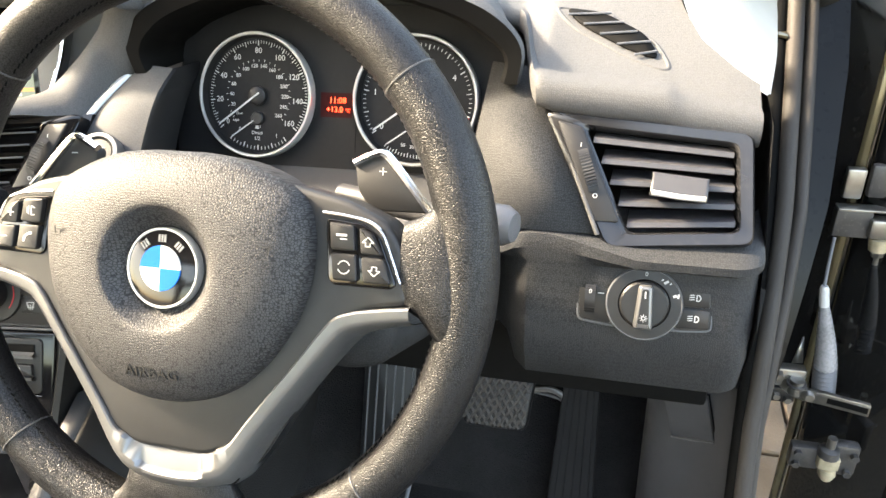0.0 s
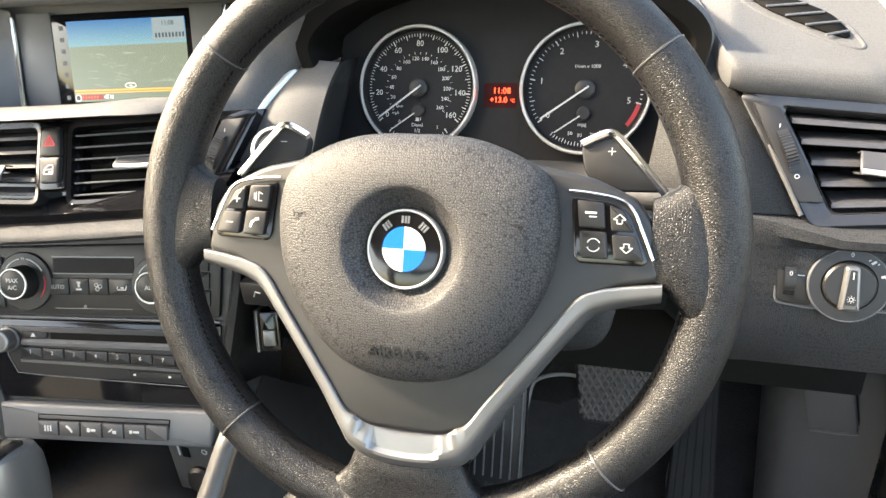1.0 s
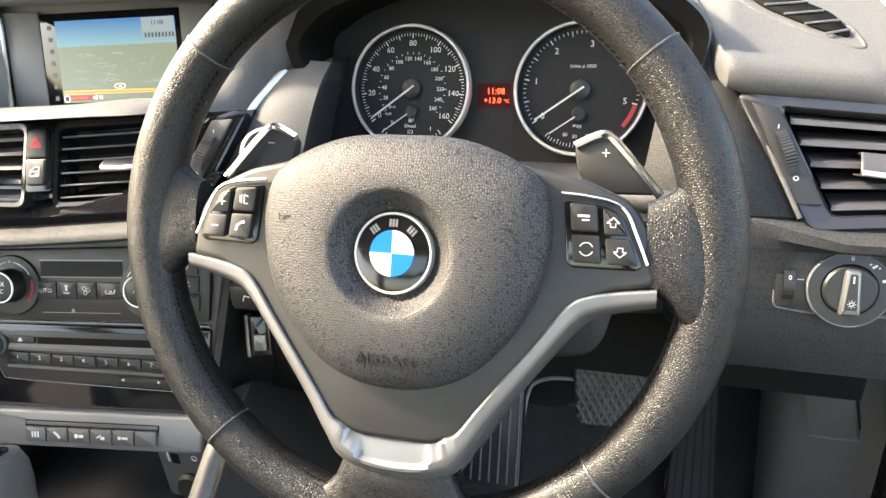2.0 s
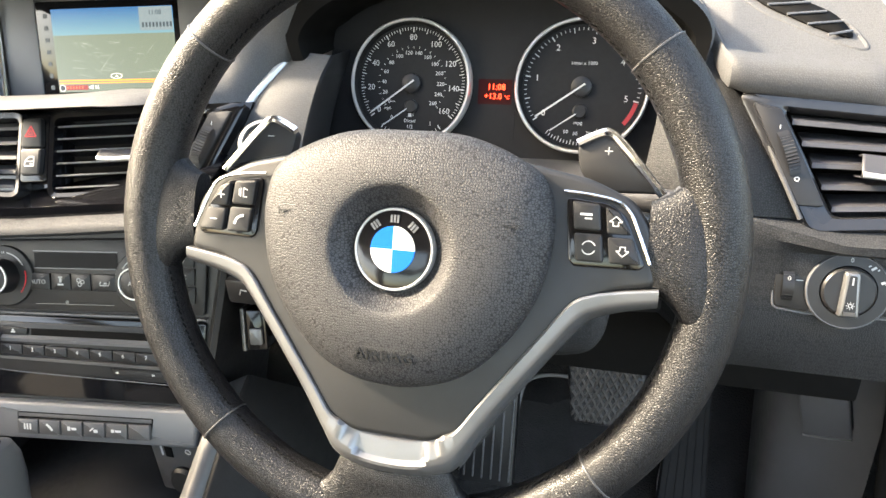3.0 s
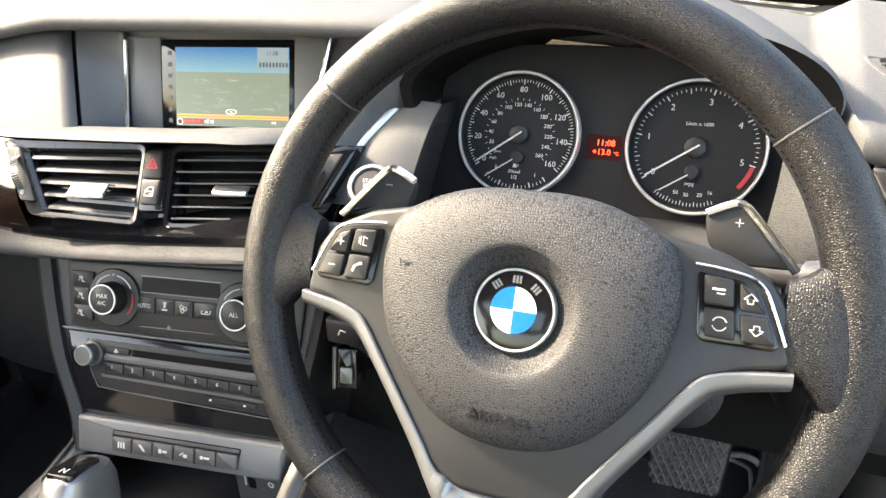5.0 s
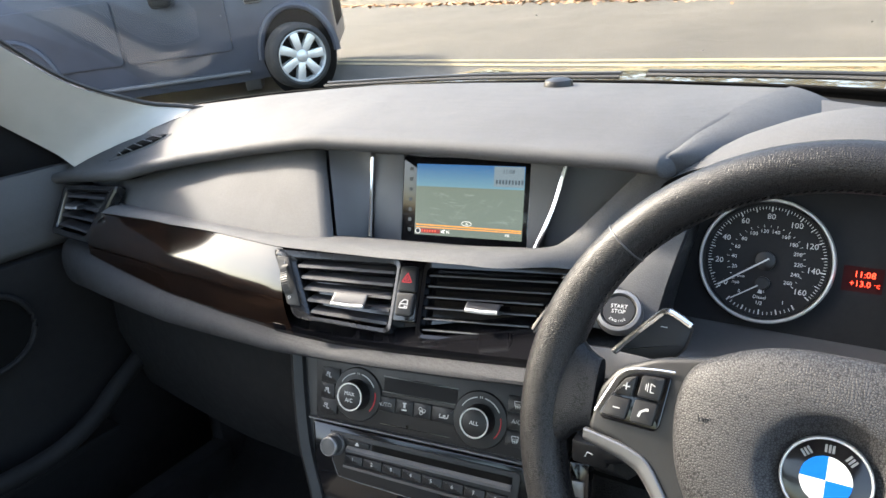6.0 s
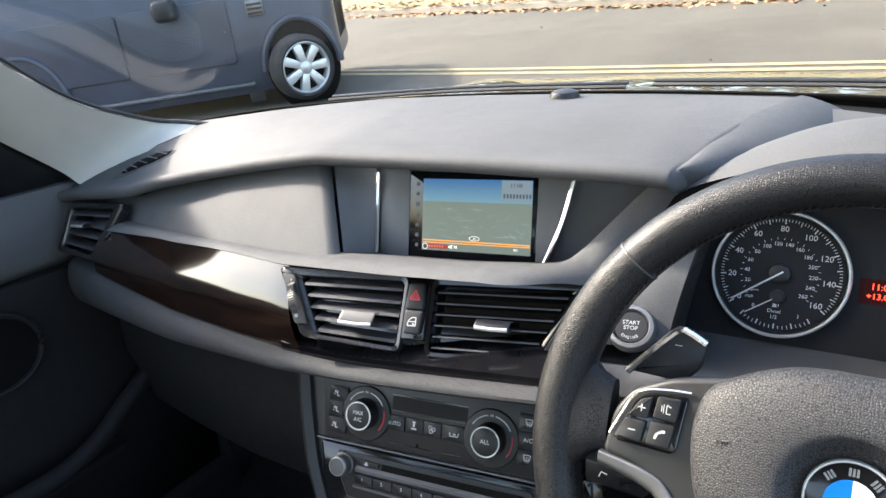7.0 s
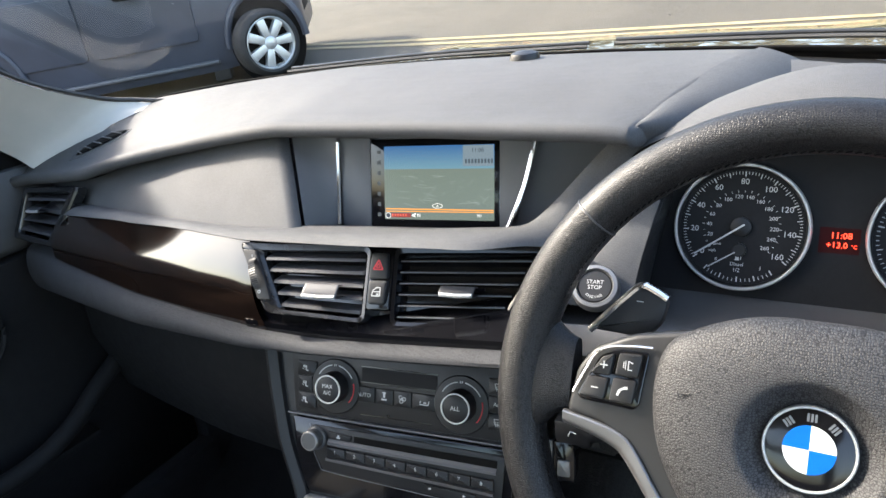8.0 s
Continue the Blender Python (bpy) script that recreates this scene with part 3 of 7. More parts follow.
part("strip", tube(smooth_path([(-0.1765, 0.2450, 1.0535), (-0.1955, 0.2070, 1.0285), (-0.211, 0.181, 1.0045), (-0.227, 0.160, 0.9795)], 8), 0.0044, 10, flat=0.8), ALLOY, edge_piece)

# demister grilles on the top pad
for sx, grp in ((-0.965, -1), (0.225, 1)):
    g = thing("demister_vent", IDENT, "slatted black demister vent in the dashboard top", "vent", group="demister vents")
    cx, mir = (0.222, 1) if grp > 0 else (XC * 2 - 0.222, -1)

    outline = rounded([(-0.024, 0.020), (0.006, 0.018), (0.042, -0.004), (0.054, -0.030), (0.030, -0.022), (-0.008, 0.0)], 0.010, 4)
    at = lambda u, v, h: (cx + mir * u, 0.282 + v, pad_top(cx + mir * u, 0.282 + v) + h)
    # dark sheet laid on the pad: the slot's shade as colour
    bm = bmesh.new()
    bm.faces.new([bm.verts.new(at(u, v, 0.0022)) for u, v in outline])
    part("recess", bm, DEEP, g, "black sheet in the slot's place", solid=0.001)
    part("rim", tube([at(u * 1.25 - 0.004, v * 1.25 - 0.001, -0.0012) for u, v in outline], 0.0022, 8, closed=True), DASH, g, "moulded rim")
    for k in range(5):
        v0 = 0.013 - k * 0.0095
        u0, u1 = -0.020 + k * 0.0135, min(0.051, 0.014 + k * 0.0105)
        part("slat", tube([at(u0, v0 - 0.003, 0.0030), at(u1, v0 + 0.003, 0.0030)], 0.0010, 6), SATIN_GREY, g)

# light sensor dome
dome = thing("light_sensor", pose(-0.353, 0.456, 1.1515), "small dark sensor dome on the dashboard top", "sensor")
part("dome", lathe(bmesh.new(), [(0.0185, -0.004), (0.0185, 0.001), (0.0165, 0.0055), (0.011, 0.0080), (0, 0.0090)], n=28), BLACK, dome)


# ---- steering wheel ----
WHEEL = frame_at((0, 0, 1.0), 0, 26.2)
wheel = thing("steering_wheel", WHEEL, "black leather three-spoke steering wheel with silver lower spokes", "steering wheel")
RR, RT = 0.1783, 0.0161       # the rim stands a little steeper than the hub
RIM = WHEEL.inverted() @ frame_at((0, 0, 1.0), 0.87, 22.1) @ Matrix.Translation((-0.0024, 0.0018, -0.029))


def on_rim(a, q, r):
    """A point of the rim: a round the wheel, q round the grip."""
    return RIM @ Vector(((RR + r * math.cos(q)) * math.cos(a), (RR + r * math.cos(q)) * math.sin(a), r * 1.05 * math.sin(q)))


def rim_arc(a0, a1, n, rad):
    rows = []
    for i in range(n + 1):
        a = radians(a0 + (a1 - a0) * i / n)
        r = rad(a0 + (a1 - a0) * i / n)
        rows.append([on_rim(a, 2 * math.pi * j / 28, r) for j in range(28)])
    return loft(rows, closed_v=True)


plain = lambda a: RT
thumb = lambda a: RT + 0.0002 + 0.0010 * math.exp(-((a - 12) / 22) ** 2)
thumb2 = lambda a: thumb(180 - a)
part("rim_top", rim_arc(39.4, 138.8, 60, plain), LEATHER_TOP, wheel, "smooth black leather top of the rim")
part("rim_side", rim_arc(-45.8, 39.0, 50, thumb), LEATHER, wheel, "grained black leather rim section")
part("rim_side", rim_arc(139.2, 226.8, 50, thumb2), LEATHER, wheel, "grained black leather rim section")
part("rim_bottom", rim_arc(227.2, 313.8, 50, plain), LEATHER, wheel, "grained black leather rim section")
for a in (39.2, 139.0, 227.0, 314.0):
    part("seam", tube([on_rim(radians(a), 2 * math.pi * j / 28, RT + 0.0003) for j in range(28)], 0.0007, 6, closed=True), SATIN, wheel)
# stitching along the inside of the rim
for a0, a1 in ((40, 138), (140, 226), (228, 313), (-45, 38)):
    bm = bmesh.new()
    n = int((a1 - a0) / 1.6)
    for i in range(n):
        a = radians(a0 + (a1 - a0) * (i + 0.5) / n)
        p = on_rim(a, radians(158), RT + 0.0004)
        d = RIM.to_3x3() @ Vector((-math.sin(a) * 0.0016 - math.cos(a) * 0.0005, math.cos(a) * 0.0016 - math.sin(a) * 0.0005, 0))
        s = tube([p - d, p + d], 0.0005, 5)
        tmp = bpy.data.meshes.new("tmp")
        s.to_mesh(tmp)
        s.free()
        bm.from_mesh(tmp)
        bpy.data.meshes.remove(tmp)
    part("stitching", bm, DEEP, wheel, "dark thread stitching")


def flare(sign):
    rows = []
    for u, c, h, th, w in ((0.1405, 0.0130, 0.0245, 0.0095, -0.026), (0.146, 0.0130, 0.0265, 0.0108, -0.026), (0.152, 0.013, 0.030, 0.0118, -0.0265), (0.158, 0.0125, 0.036, 0.0135, -0.027), (0.164, 0.011, 0.042, 0.0142, -0.0279), (0.170, 0.009, 0.046, 0.0140, -0.0286), (0.175, 0.006, 0.042, 0.0130, -0.0289), (0.180, 0.004, 0.030, 0.0110, -0.0290)):
        rows.append([(sign * u - 0.0024, c + h * math.copysign(abs(math.cos(q)) ** 0.8, math.cos(q)), w + th * math.copysign(abs(math.sin(q)) ** 0.7, math.sin(q))) for q in [2 * math.pi * j / 32 for j in range(32)]])
    return loft(rows, closed_v=True, cap=True)


part("spoke_leather", flare(1), LEATHER, wheel, "grained leather where the spoke meets the rim")
part("spoke_leather", flare(-1), LEATHER, wheel, "grained leather where the spoke meets the rim")
rows = []
for v, h, th, w in ((-0.1330, 0.036, 0.008, -0.030), (-0.1390, 0.0385, 0.0110, -0.032), (-0.145, 0.0415, 0.0130, -0.0345), (-0.151, 0.047, 0.0145, -0.0370), (-0.157, 0.056, 0.0155, -0.0390), (-0.164, 0.070, 0.0160, -0.0405), (-0.172, 0.085, 0.0160, -0.0415), (-0.179, 0.092, 0.0150, -0.0415)):
    rows.append([(h * math.copysign(abs(math.cos(q)) ** 0.8, math.cos(q)), v, w + th * math.copysign(abs(math.sin(q)) ** 0.7, math.sin(q))) for q in [2 * math.pi * j / 32 for j in range(32)]])
part("spoke_leather", loft(rows, closed_v=True, cap=True), LEATHER, wheel, "grained leather at the lower spoke")

bezel = [(-0.1445, -0.0115), (-0.1405, 0.018), (-0.130, 0.0345), (-0.105, 0.0465), (-0.06, 0.056), (0, 0.060), (0.06, 0.056), (0.105, 0.0475), (0.130, 0.0365), (0.1415, 0.019), (0.1445, -0.0095),
         (0.120, -0.0145), (0.108, -0.022), (0.094, -0.037), (0.058, -0.084), (0.042, -0.105), (0.024, -0.1135), (-0.024, -0.1135), (-0.042, -0.105), (-0.058, -0.084), (-0.094, -0.037), (-0.108, -0.022), (-0.120, -0.0145)]
part("bezel", plate(bezel, -0.045, -0.0165, 0.004, 0.006, 3), BEZEL, wheel, "dark satin plastic hub surround")

# silver lower spokes: a band with a raised middle
half = [((0.1455, -0.0100), (0.1460, -0.0225)), ((0.125, -0.0128), (0.1268, -0.0268)), ((0.1101, -0.0160), (0.1148, -0.0310)), ((0.0985, -0.0225), (0.1070, -0.0360)), ((0.0818, -0.0450), (0.0926, -0.0535)),
        ((0.0645, -0.0683), (0.0753, -0.0770)), ((0.0500, -0.0880), (0.0600, -0.0985)), ((0.0393, -0.1028), (0.0470, -0.1200)), ((0.0300, -0.1072), (0.0375, -0.1345)), ((0.0160, -0.1115), (0.0200, -0.1410)), ((0.0, -0.1132), (0.0, -0.1425))]
ups = smooth_path([(a[0], a[1], 0) for a, b in half] + [(-a[0], a[1], 0) for a, b in half[-2::-1]], 9)
dns = smooth_path([(b[0], b[1], 0) for a, b in half] + [(-b[0], b[1], 0) for a, b in half[-2::-1]], 9)
rows = []
for a, b in zip(ups, dns):
    row = []
    for t, w, dip in ((0.0, -0.040, 0), (0.0, -0.0185, 0.4), (0.04, -0.0150, 1), (0.12, -0.0143, 1), (0.42, -0.0150, 1), (0.47, -0.0152, 0.9), (0.56, -0.0158, 0.1), (0.62, -0.0165, 0), (0.80, -0.0215, 0), (0.93, -0.030, 0), (1.0, -0.038, 0), (1.02, -0.050, 0)):
        p = a.lerp(b, t)
        inner = max(0.0, min(1.0, (0.0340 - 0.022 * t - abs(p.x)) / 0.003))
        row.append((p.x, p.y, w - 0.0040 * dip * inner))
    rows.append(row)
part("silver_spoke", loft(rows), SILVER, wheel, "satin silver lower spoke trim", angle=30)
low = [a.lerp(b, 0.93) for a, b in zip(ups, dns) if abs(a.x) < 0.034]
part("spoke_seam", tube([(p.x, p.y, -0.0298) for p in low], 0.0007, 6), DEEP, wheel, "thin dark seam")
part("spoke_back", plate([(0.146, -0.012), (0.108, -0.032), (0.078, -0.070), (0.052, -0.115), (0.036, -0.136), (-0.036, -0.136), (-0.052, -0.115), (-0.078, -0.070), (-0.108, -0.032), (-0.146, -0.012), (-0.10, 0.03), (0.10, 0.03)], -0.06, -0.044), BLACK, wheel)

# airbag pad: an outline that turns into the round dish about the emblem
pad_pts = [(0, 0.0690), (0.020, 0.0688), (0.0400, 0.0660), (0.0620, 0.0580), (0.0800, 0.0465), (0.0872, 0.0285), (0.0875, 0.0060), (0.0812, -0.0215), (0.0650, -0.0490), (0.0425, -0.0700), (0.0150, -0.0797)]
outl = smooth_path([(x, y, 0) for x, y in pad_pts] + [(-x, y, 0) for x, y in pad_pts[:0:-1]], 6, closed=True)
angs = [math.atan2(p.y, p.x) for p in outl]
rows = []
for s, w in ((1.0, -0.040), (1.0, -0.0125), (0.985, -0.0085), (0.955, -0.0055), (0.90, -0.0025), (0.8, 0.0010), (0.65, 0.0042), (0.48, 0.0066), (0.32, 0.0080), (0.18, 0.0088), (0.08, 0.0088), (0.02, 0.0084)):
    rows.append([(p.x * s + 0.0355 * math.cos(a) * (1 - s), p.y * s + 0.0355 * math.sin(a) * (1 - s), w) for p, a in zip(outl, angs)])
for r, w in ((0.0352, 0.0074), (0.0338, 0.0055), (0.0310, 0.0022), (0.0275, -0.0018), (0.0248, -0.0048), (0.022, -0.0055)):
    rows.append([(r * math.cos(a), r * math.sin(a), w) for a in angs])
bm = loft(rows, closed_v=True)
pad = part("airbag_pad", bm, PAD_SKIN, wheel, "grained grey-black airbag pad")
word = letters("AIRBAG", 0.0098, BEZEL, pad, 0.0, -0.0605, 0.0050, "airbag_lettering", extrude=0.0006, spacing=1.05)
word.matrix_basis = Matrix.Translation((0, -0.0605, 0.0054)) @ Matrix.Rotation(radians(13.5), 4, "X")
for sx in (-1, 1):
    part("mark", bars([(sx * 0.058, 0.0185, sx * 0.070, 0.0175, 0.0006), (sx * 0.0705, 0.0195, sx * 0.0695, 0.0150, 0.0006)], 0.0054, 0.0006), BLACK, pad)

emblem = part("emblem", lathe(bmesh.new(), [(0.0222, -0.0060), (0.0222, 0.0004), (0.018, 0.0012), (0.0, 0.0018)], n=56), GLOSS, wheel, "round black emblem disc")
part("emblem_ring", lathe(bmesh.new(), [(0.0238, -0.0060), (0.0238, 0.0002), (0.0232, 0.0010), (0.0224, 0.0010), (0.0219, 0.0002), (0.0219, -0.001)], n=56), ALLOY, emblem, "chrome ring")
for k, m_ in ((0, ENAMEL), (1, BLUE), (2, ENAMEL), (3, BLUE)):
    fan = [(0, 0)] + [(0.0132 * math.cos(radians(k * 90 + q)), 0.0132 * math.sin(radians(k * 90 + q))) for q in range(0, 91, 9)]
    part("emblem_quadrant", plate(fan, 0.0008, 0.0026), m_, emblem)
for a in (130, 90, 50):
    c, s = math.cos(radians(a)), math.sin(radians(a))
    part("emblem_mark", bars([(0.0174 * c - 0.0021 * s * k - 0.0022 * c, 0.0174 * s + 0.0021 * c * k - 0.0022 * s, 0.0174 * c - 0.0021 * s * k + 0.0022 * c, 0.0174 * s + 0.0021 * c * k + 0.0022 * s, 0.0013) for k in (-0.9, 0.0, 0.9)], 0.0011, 0.0006), SILVER, emblem)

# button pods
for sx in (1, -1):
    Q = lambda pts: [(sx * x, y) for x, y in pts]
    pod = part("button_pod", plate(Q([(0.0930, 0.0365), (0.1160, 0.0345), (0.1255, 0.0285), (0.1375, 0.0020), (0.1345, -0.0010), (0.0995, -0.0015), (0.0965, 0.0020)]), -0.02, -0.0150, 0.001, 0.004), GLOSS, wheel, "black button pod")
    part("pod_trim", tube(smooth_path([(sx * x, y, -0.0146) for x, y in ((0.0915, 0.0395), (0.105, 0.0385), (0.1195, 0.0358), (0.1275, 0.0300), (0.1330, 0.0190), (0.1398, 0.0030))], 5), 0.0010, 8), CHROME, wheel, "chrome strip over the buttons")
    quads = [[(0.0965, 0.0345), (0.1115, 0.0335), (0.1132, 0.0190), (0.0983, 0.0190)], [(0.0985, 0.0172), (0.1138, 0.0172), (0.1155, 0.0018), (0.1005, 0.0018)],
             [(0.1145, 0.0325), (0.1222, 0.0295), (0.1292, 0.0177), (0.1162, 0.0177)], [(0.1166, 0.0160), (0.1300, 0.0160), (0.1352, 0.0020), (0.1186, 0.0018)]]
    for i, q in enumerate(quads):
        b = part("button", plate(Q(q), -0.016, -0.0118, 0.0012, 0.0018), BLACK, pod)
        cx, cy = sum(x for x, y in q) / 4 * sx, sum(y for x, y in q) / 4
        w = -0.0117
        if sx < 0:
            ic = {0: [(cx - 0.003, cy - 0.002, cx - 0.003, cy + 0.002, 0.0005), (cx - 0.0018, cy - 0.0028, cx - 0.0018, cy + 0.0028, 0.0005), (cx, cy + 0.0028, cx + 0.0028, cy + 0.0015, 0.0006), (cx, cy + 0.0028, cx, cy - 0.0028, 0.0006), (cx, cy - 0.0028, cx + 0.0026, cy - 0.0028, 0.0006)],
                  1: [(cx - 0.003, cy - 0.003, cx - 0.0018, cy + 0.0005, 0.0016), (cx - 0.0018, cy + 0.0005, cx + 0.0012, cy + 0.0024, 0.0014), (cx + 0.001, cy + 0.0024, cx + 0.0032, cy + 0.0026, 0.0018)],
                  2: [(cx - 0.0024, cy, cx + 0.0024, cy, 0.0007), (cx, cy - 0.0024, cx, cy + 0.0024, 0.0007)], 3: [(cx - 0.0024, cy, cx + 0.0024, cy, 0.0007)]}[i]
        else:
            ic = {0: [(cx - 0.0035, cy + 0.001, cx + 0.003, cy + 0.001, 0.0012), (cx - 0.001, cy - 0.0012, cx + 0.003, cy - 0.0012, 0.0007)], 1: ring_bars(cx, cy, 0.0036, 0.0006, 20, 160, 8) + ring_bars(cx, cy, 0.0036, 0.0006, 200, 340, 8),
                  2: [(cx - 0.0034, cy, cx, cy + 0.003, 0.0005), (cx + 0.0034, cy, cx, cy + 0.003, 0.0005), (cx - 0.0034, cy, cx - 0.0014, cy, 0.0005), (cx + 0.0034, cy, cx + 0.0014, cy, 0.0005), (cx - 0.0014, cy, cx - 0.0014, cy - 0.0022, 0.0005), (cx + 0.0014, cy, cx + 0.0014, cy - 0.0022, 0.0005), (cx - 0.0014, cy - 0.0022, cx + 0.0014, cy - 0.0022, 0.0005)]}
            ic[3] = [(x0, 2 * cy - y0, x1, 2 * cy - y1, d) for x0, y0, x1, y1, d in
                     [(cx - 0.0034, cy, cx, cy + 0.003, 0.0005), (cx + 0.0034, cy, cx, cy + 0.003, 0.0005), (cx - 0.0034, cy, cx - 0.0014, cy, 0.0005), (cx + 0.0034, cy, cx + 0.0014, cy, 0.0005), (cx - 0.0014, cy, cx - 0.0014, cy - 0.0022, 0.0005), (cx + 0.0014, cy, cx + 0.0014, cy - 0.0022, 0.0005), (cx - 0.0014, cy - 0.0022, cx + 0.0014, cy - 0.0022, 0.0005)]]
            ic = ic[i]
        part("icon", bars(ic, w), WHITE, b)
    # gearshift paddle
    pd = part("paddle", plate(Q([(0.0930, 0.0700), (0.1130, 0.0775), (0.1260, 0.0640), (0.1440, 0.0430), (0.1060, 0.0420), (0.0960, 0.0540)]), -0.062, -0.054, 0.002, 0.004), BEZEL, wheel, "black gearshift paddle with chrome edge")
    part("paddle_edge", tube(smooth_path([(sx * x, y, -0.0535) for x, y in ((0.0935, 0.0705), (0.1045, 0.0760), (0.1120, 0.0775), (0.1200, 0.0705), (0.1320, 0.0570), (0.1450, 0.0420))], 6), 0.0027, 8), CHROME, pd, "chrome edge")
    part("paddle_sign", bars([(sx * 0.1120 - 0.0024, 0.0665, sx * 0.1120 + 0.0024, 0.0665, 0.0006)] + ([(0.1120, 0.0641, 0.1120, 0.0689, 0.0006)] if sx > 0 else []), -0.0538), WHITE, pd)

# column shroud and stalks
column = thing("steering_column", WHEEL, "black plastic steering column shroud", "steering column")
part("shroud", plate([(-0.050, -0.058), (0.050, -0.058), (0.060, -0.02), (0.052, 0.035), (-0.052, 0.035), (-0.060, -0.02)], -0.22, -0.060, 0.012, 0.02, 3), BLACK, column)
part("lower_cover", plate([(-0.03, -0.060), (0.088, -0.066), (0.110, -0.061), (0.119, -0.045), (0.117, 0.0), (0.09, 0.03), (-0.03, 0.035)], -0.20, -0.075, 0.014, 0.01, 3), DASH_SHADED, column, "rounded lower cover")
part("hub", lathe(bmesh.new(), [(0.055, -0.065), (0.055, -0.045), (0.0, -0.045)], n=32), BLACK, column)
stalk = thing("indicator_stalk", IDENT, "dark grey column stalk behind the wheel", "stalk", group="column stalks")
part("lever", tube([(0.05, 0.150, 0.985), (0.12, 0.130, 0.984), (0.165, 0.118, 0.986)], [0.008, 0.008, 0.009], 12), SATIN, stalk)
part("knob", tube([(0.155, 0.119, 0.988), (0.166, 0.115, 0.988), (0.182, 0.110, 0.989), (0.189, 0.108, 0.989)], [0.010, 0.014, 0.014, 0.010], 14), SATIN_GREY, stalk, "grey grip end")
stalk2 = thing("cruise_stalk", IDENT, "black cruise control stalk with white symbol", "stalk", group="column stalks")
part("lever", tube([(-0.04, 0.13, 0.925), (-0.12, 0.115, 0.900), (-0.165, 0.108, 0.892)], [0.008, 0.009, 0.011], 12), BLACK, stalk2)
k = part("knob", box_bm(-0.192, 0.098, 0.879, -0.160, 0.116, 0.902, 0.003), BLACK, stalk2)
part("icon", tube([(-0.179, 0.0975, 0.889), (-0.177, 0.0975, 0.894), (-0.172, 0.0975, 0.893)], 0.0006, 5), WHITE, k)
key = thing("key_fob", frame_at((-0.206, 0.155, 0.815), 12, 18), "silver-edged key fob in the dashboard slot", "key")
part("body", plate(rect(-0.010, -0.020, 0.010, 0.020), -0.02, 0.012, 0.002, 0.003), GLOSS, key)
part("edge", plate(rect(-0.0145, -0.021, -0.0105, 0.021), -0.02, 0.013, 0.0015, 0.001), SILVER, key, "silver edge")
part("button", plate(rect(-0.006, -0.014, 0.006, 0.002), 0.012, 0.0145, 0.001, 0.002), SILVER, key)


# ---- instrument cluster ----
CLUSTER = frame_at((0.0025, 0.262, 1.0245), 0, 20)
cluster = thing("instrument_cluster", CLUSTER, "twin-dial instrument cluster with red clock display", "instrument cluster")
part("face_plate", plate(rounded([(-0.158, -0.078), (0.158, -0.078), (0.162, -0.02), (0.150, 0.062), (0.10, 0.080), (-0.10, 0.080), (-0.150, 0.062), (-0.162, -0.02)], 0.02), -0.03, -0.006), DIAL, cluster, "matt black face plate")


def dial(cx, name, label):
    d = part(name, lathe(bmesh.new(), [(0.0515, -0.008), (0.0515, -0.0045), (0.0, -0.0045)], cx, 0, 64), DIAL, cluster, label)
    part("dial_wall", lathe(bmesh.new(), [(0.0515, -0.0046), (0.0530, 0.0025)], cx, 0, 64), BLACK, d)
    part("dial_ring", lathe(bmesh.new(), [(0.0530, 0.000), (0.0530, 0.0030), (0.0538, 0.0042), (0.0552, 0.0042), (0.0562, 0.0028), (0.0562, -0.006)], cx, 0, 72), ALLOY, d, "satin silver ring")
    part("dial_hub", lathe(bmesh.new(), [(0.0085, -0.0045), (0.0085, -0.001), (0.007, 0.0), (0.0, 0.0003)], cx, 0.0, 28), BLACK, d)
    part("dial_hub", lathe(bmesh.new(), [(0.0062, -0.0045), (0.0062, -0.002), (0.005, -0.001), (0.0, -0.001)], cx, -0.0205, 24), BLACK, d)
    return d


W = -0.0044
P = lambda cx, a, r: (cx + r * math.sin(radians(a)), r * math.cos(radians(a)))


def tick(cx, a, r0, r1, wd):
    return (*P(cx, a, r0), *P(cx, a, r1), wd)


SX, TX = -0.0755, 0.0755
speedo = dial(SX, "speedometer", "black dial with white figures and silver ring")
part("scale", bars([tick(SX, -128 + i * 3.2, 0.0465 if i % 5 else 0.0445, 0.0490, 0.0005 if i % 5 else (0.0010 if i % 10 == 0 else 0.0007)) for i in range(81)], W), DIALWHITE, speedo)
for i in range(9):
    x, y = P(SX, -128 + 32 * i, 0.0392 if i not in (3, 4, 5) else 0.0400)
    letters(str(20 * i), 0.0072, DIALWHITE, speedo, x, y, W, "figure")
for i in range(14):
    a = -128 + i * 19.88
    x, y = P(SX, a, 0.0268)
    letters(str(20 * i), 0.0048, DIALWHITE, speedo, x, y, W, "figure")
part("scale", bars([tick(SX, -128 + i * 9.94, 0.0305, 0.0322 if i % 2 else 0.0328, 0.0004) for i in range(27)], W), DIALWHITE, speedo, "inner scale")
letters("mph", 0.0038, DIALWHITE, speedo, SX - 0.0225, -0.0225, W)
letters("km/h", 0.0026, DIALWHITE, speedo, SX - 0.0180, -0.0165, W)
part("scale", bars([tick(SX, 180 + i * 4.4, 0.0445 if i % 4 == 0 else 0.0460, 0.0490, 0.0005 if i % 4 else 0.001) for i in range(-8, 9)], W), DIALWHITE, speedo, "fuel scale")
letters("Diesel", 0.0044, DIALWHITE, speedo, SX - 0.001, -0.0335, W)
letters("1/2", 0.0048, DIALWHITE, speedo, SX - 0.001, -0.0388, W)
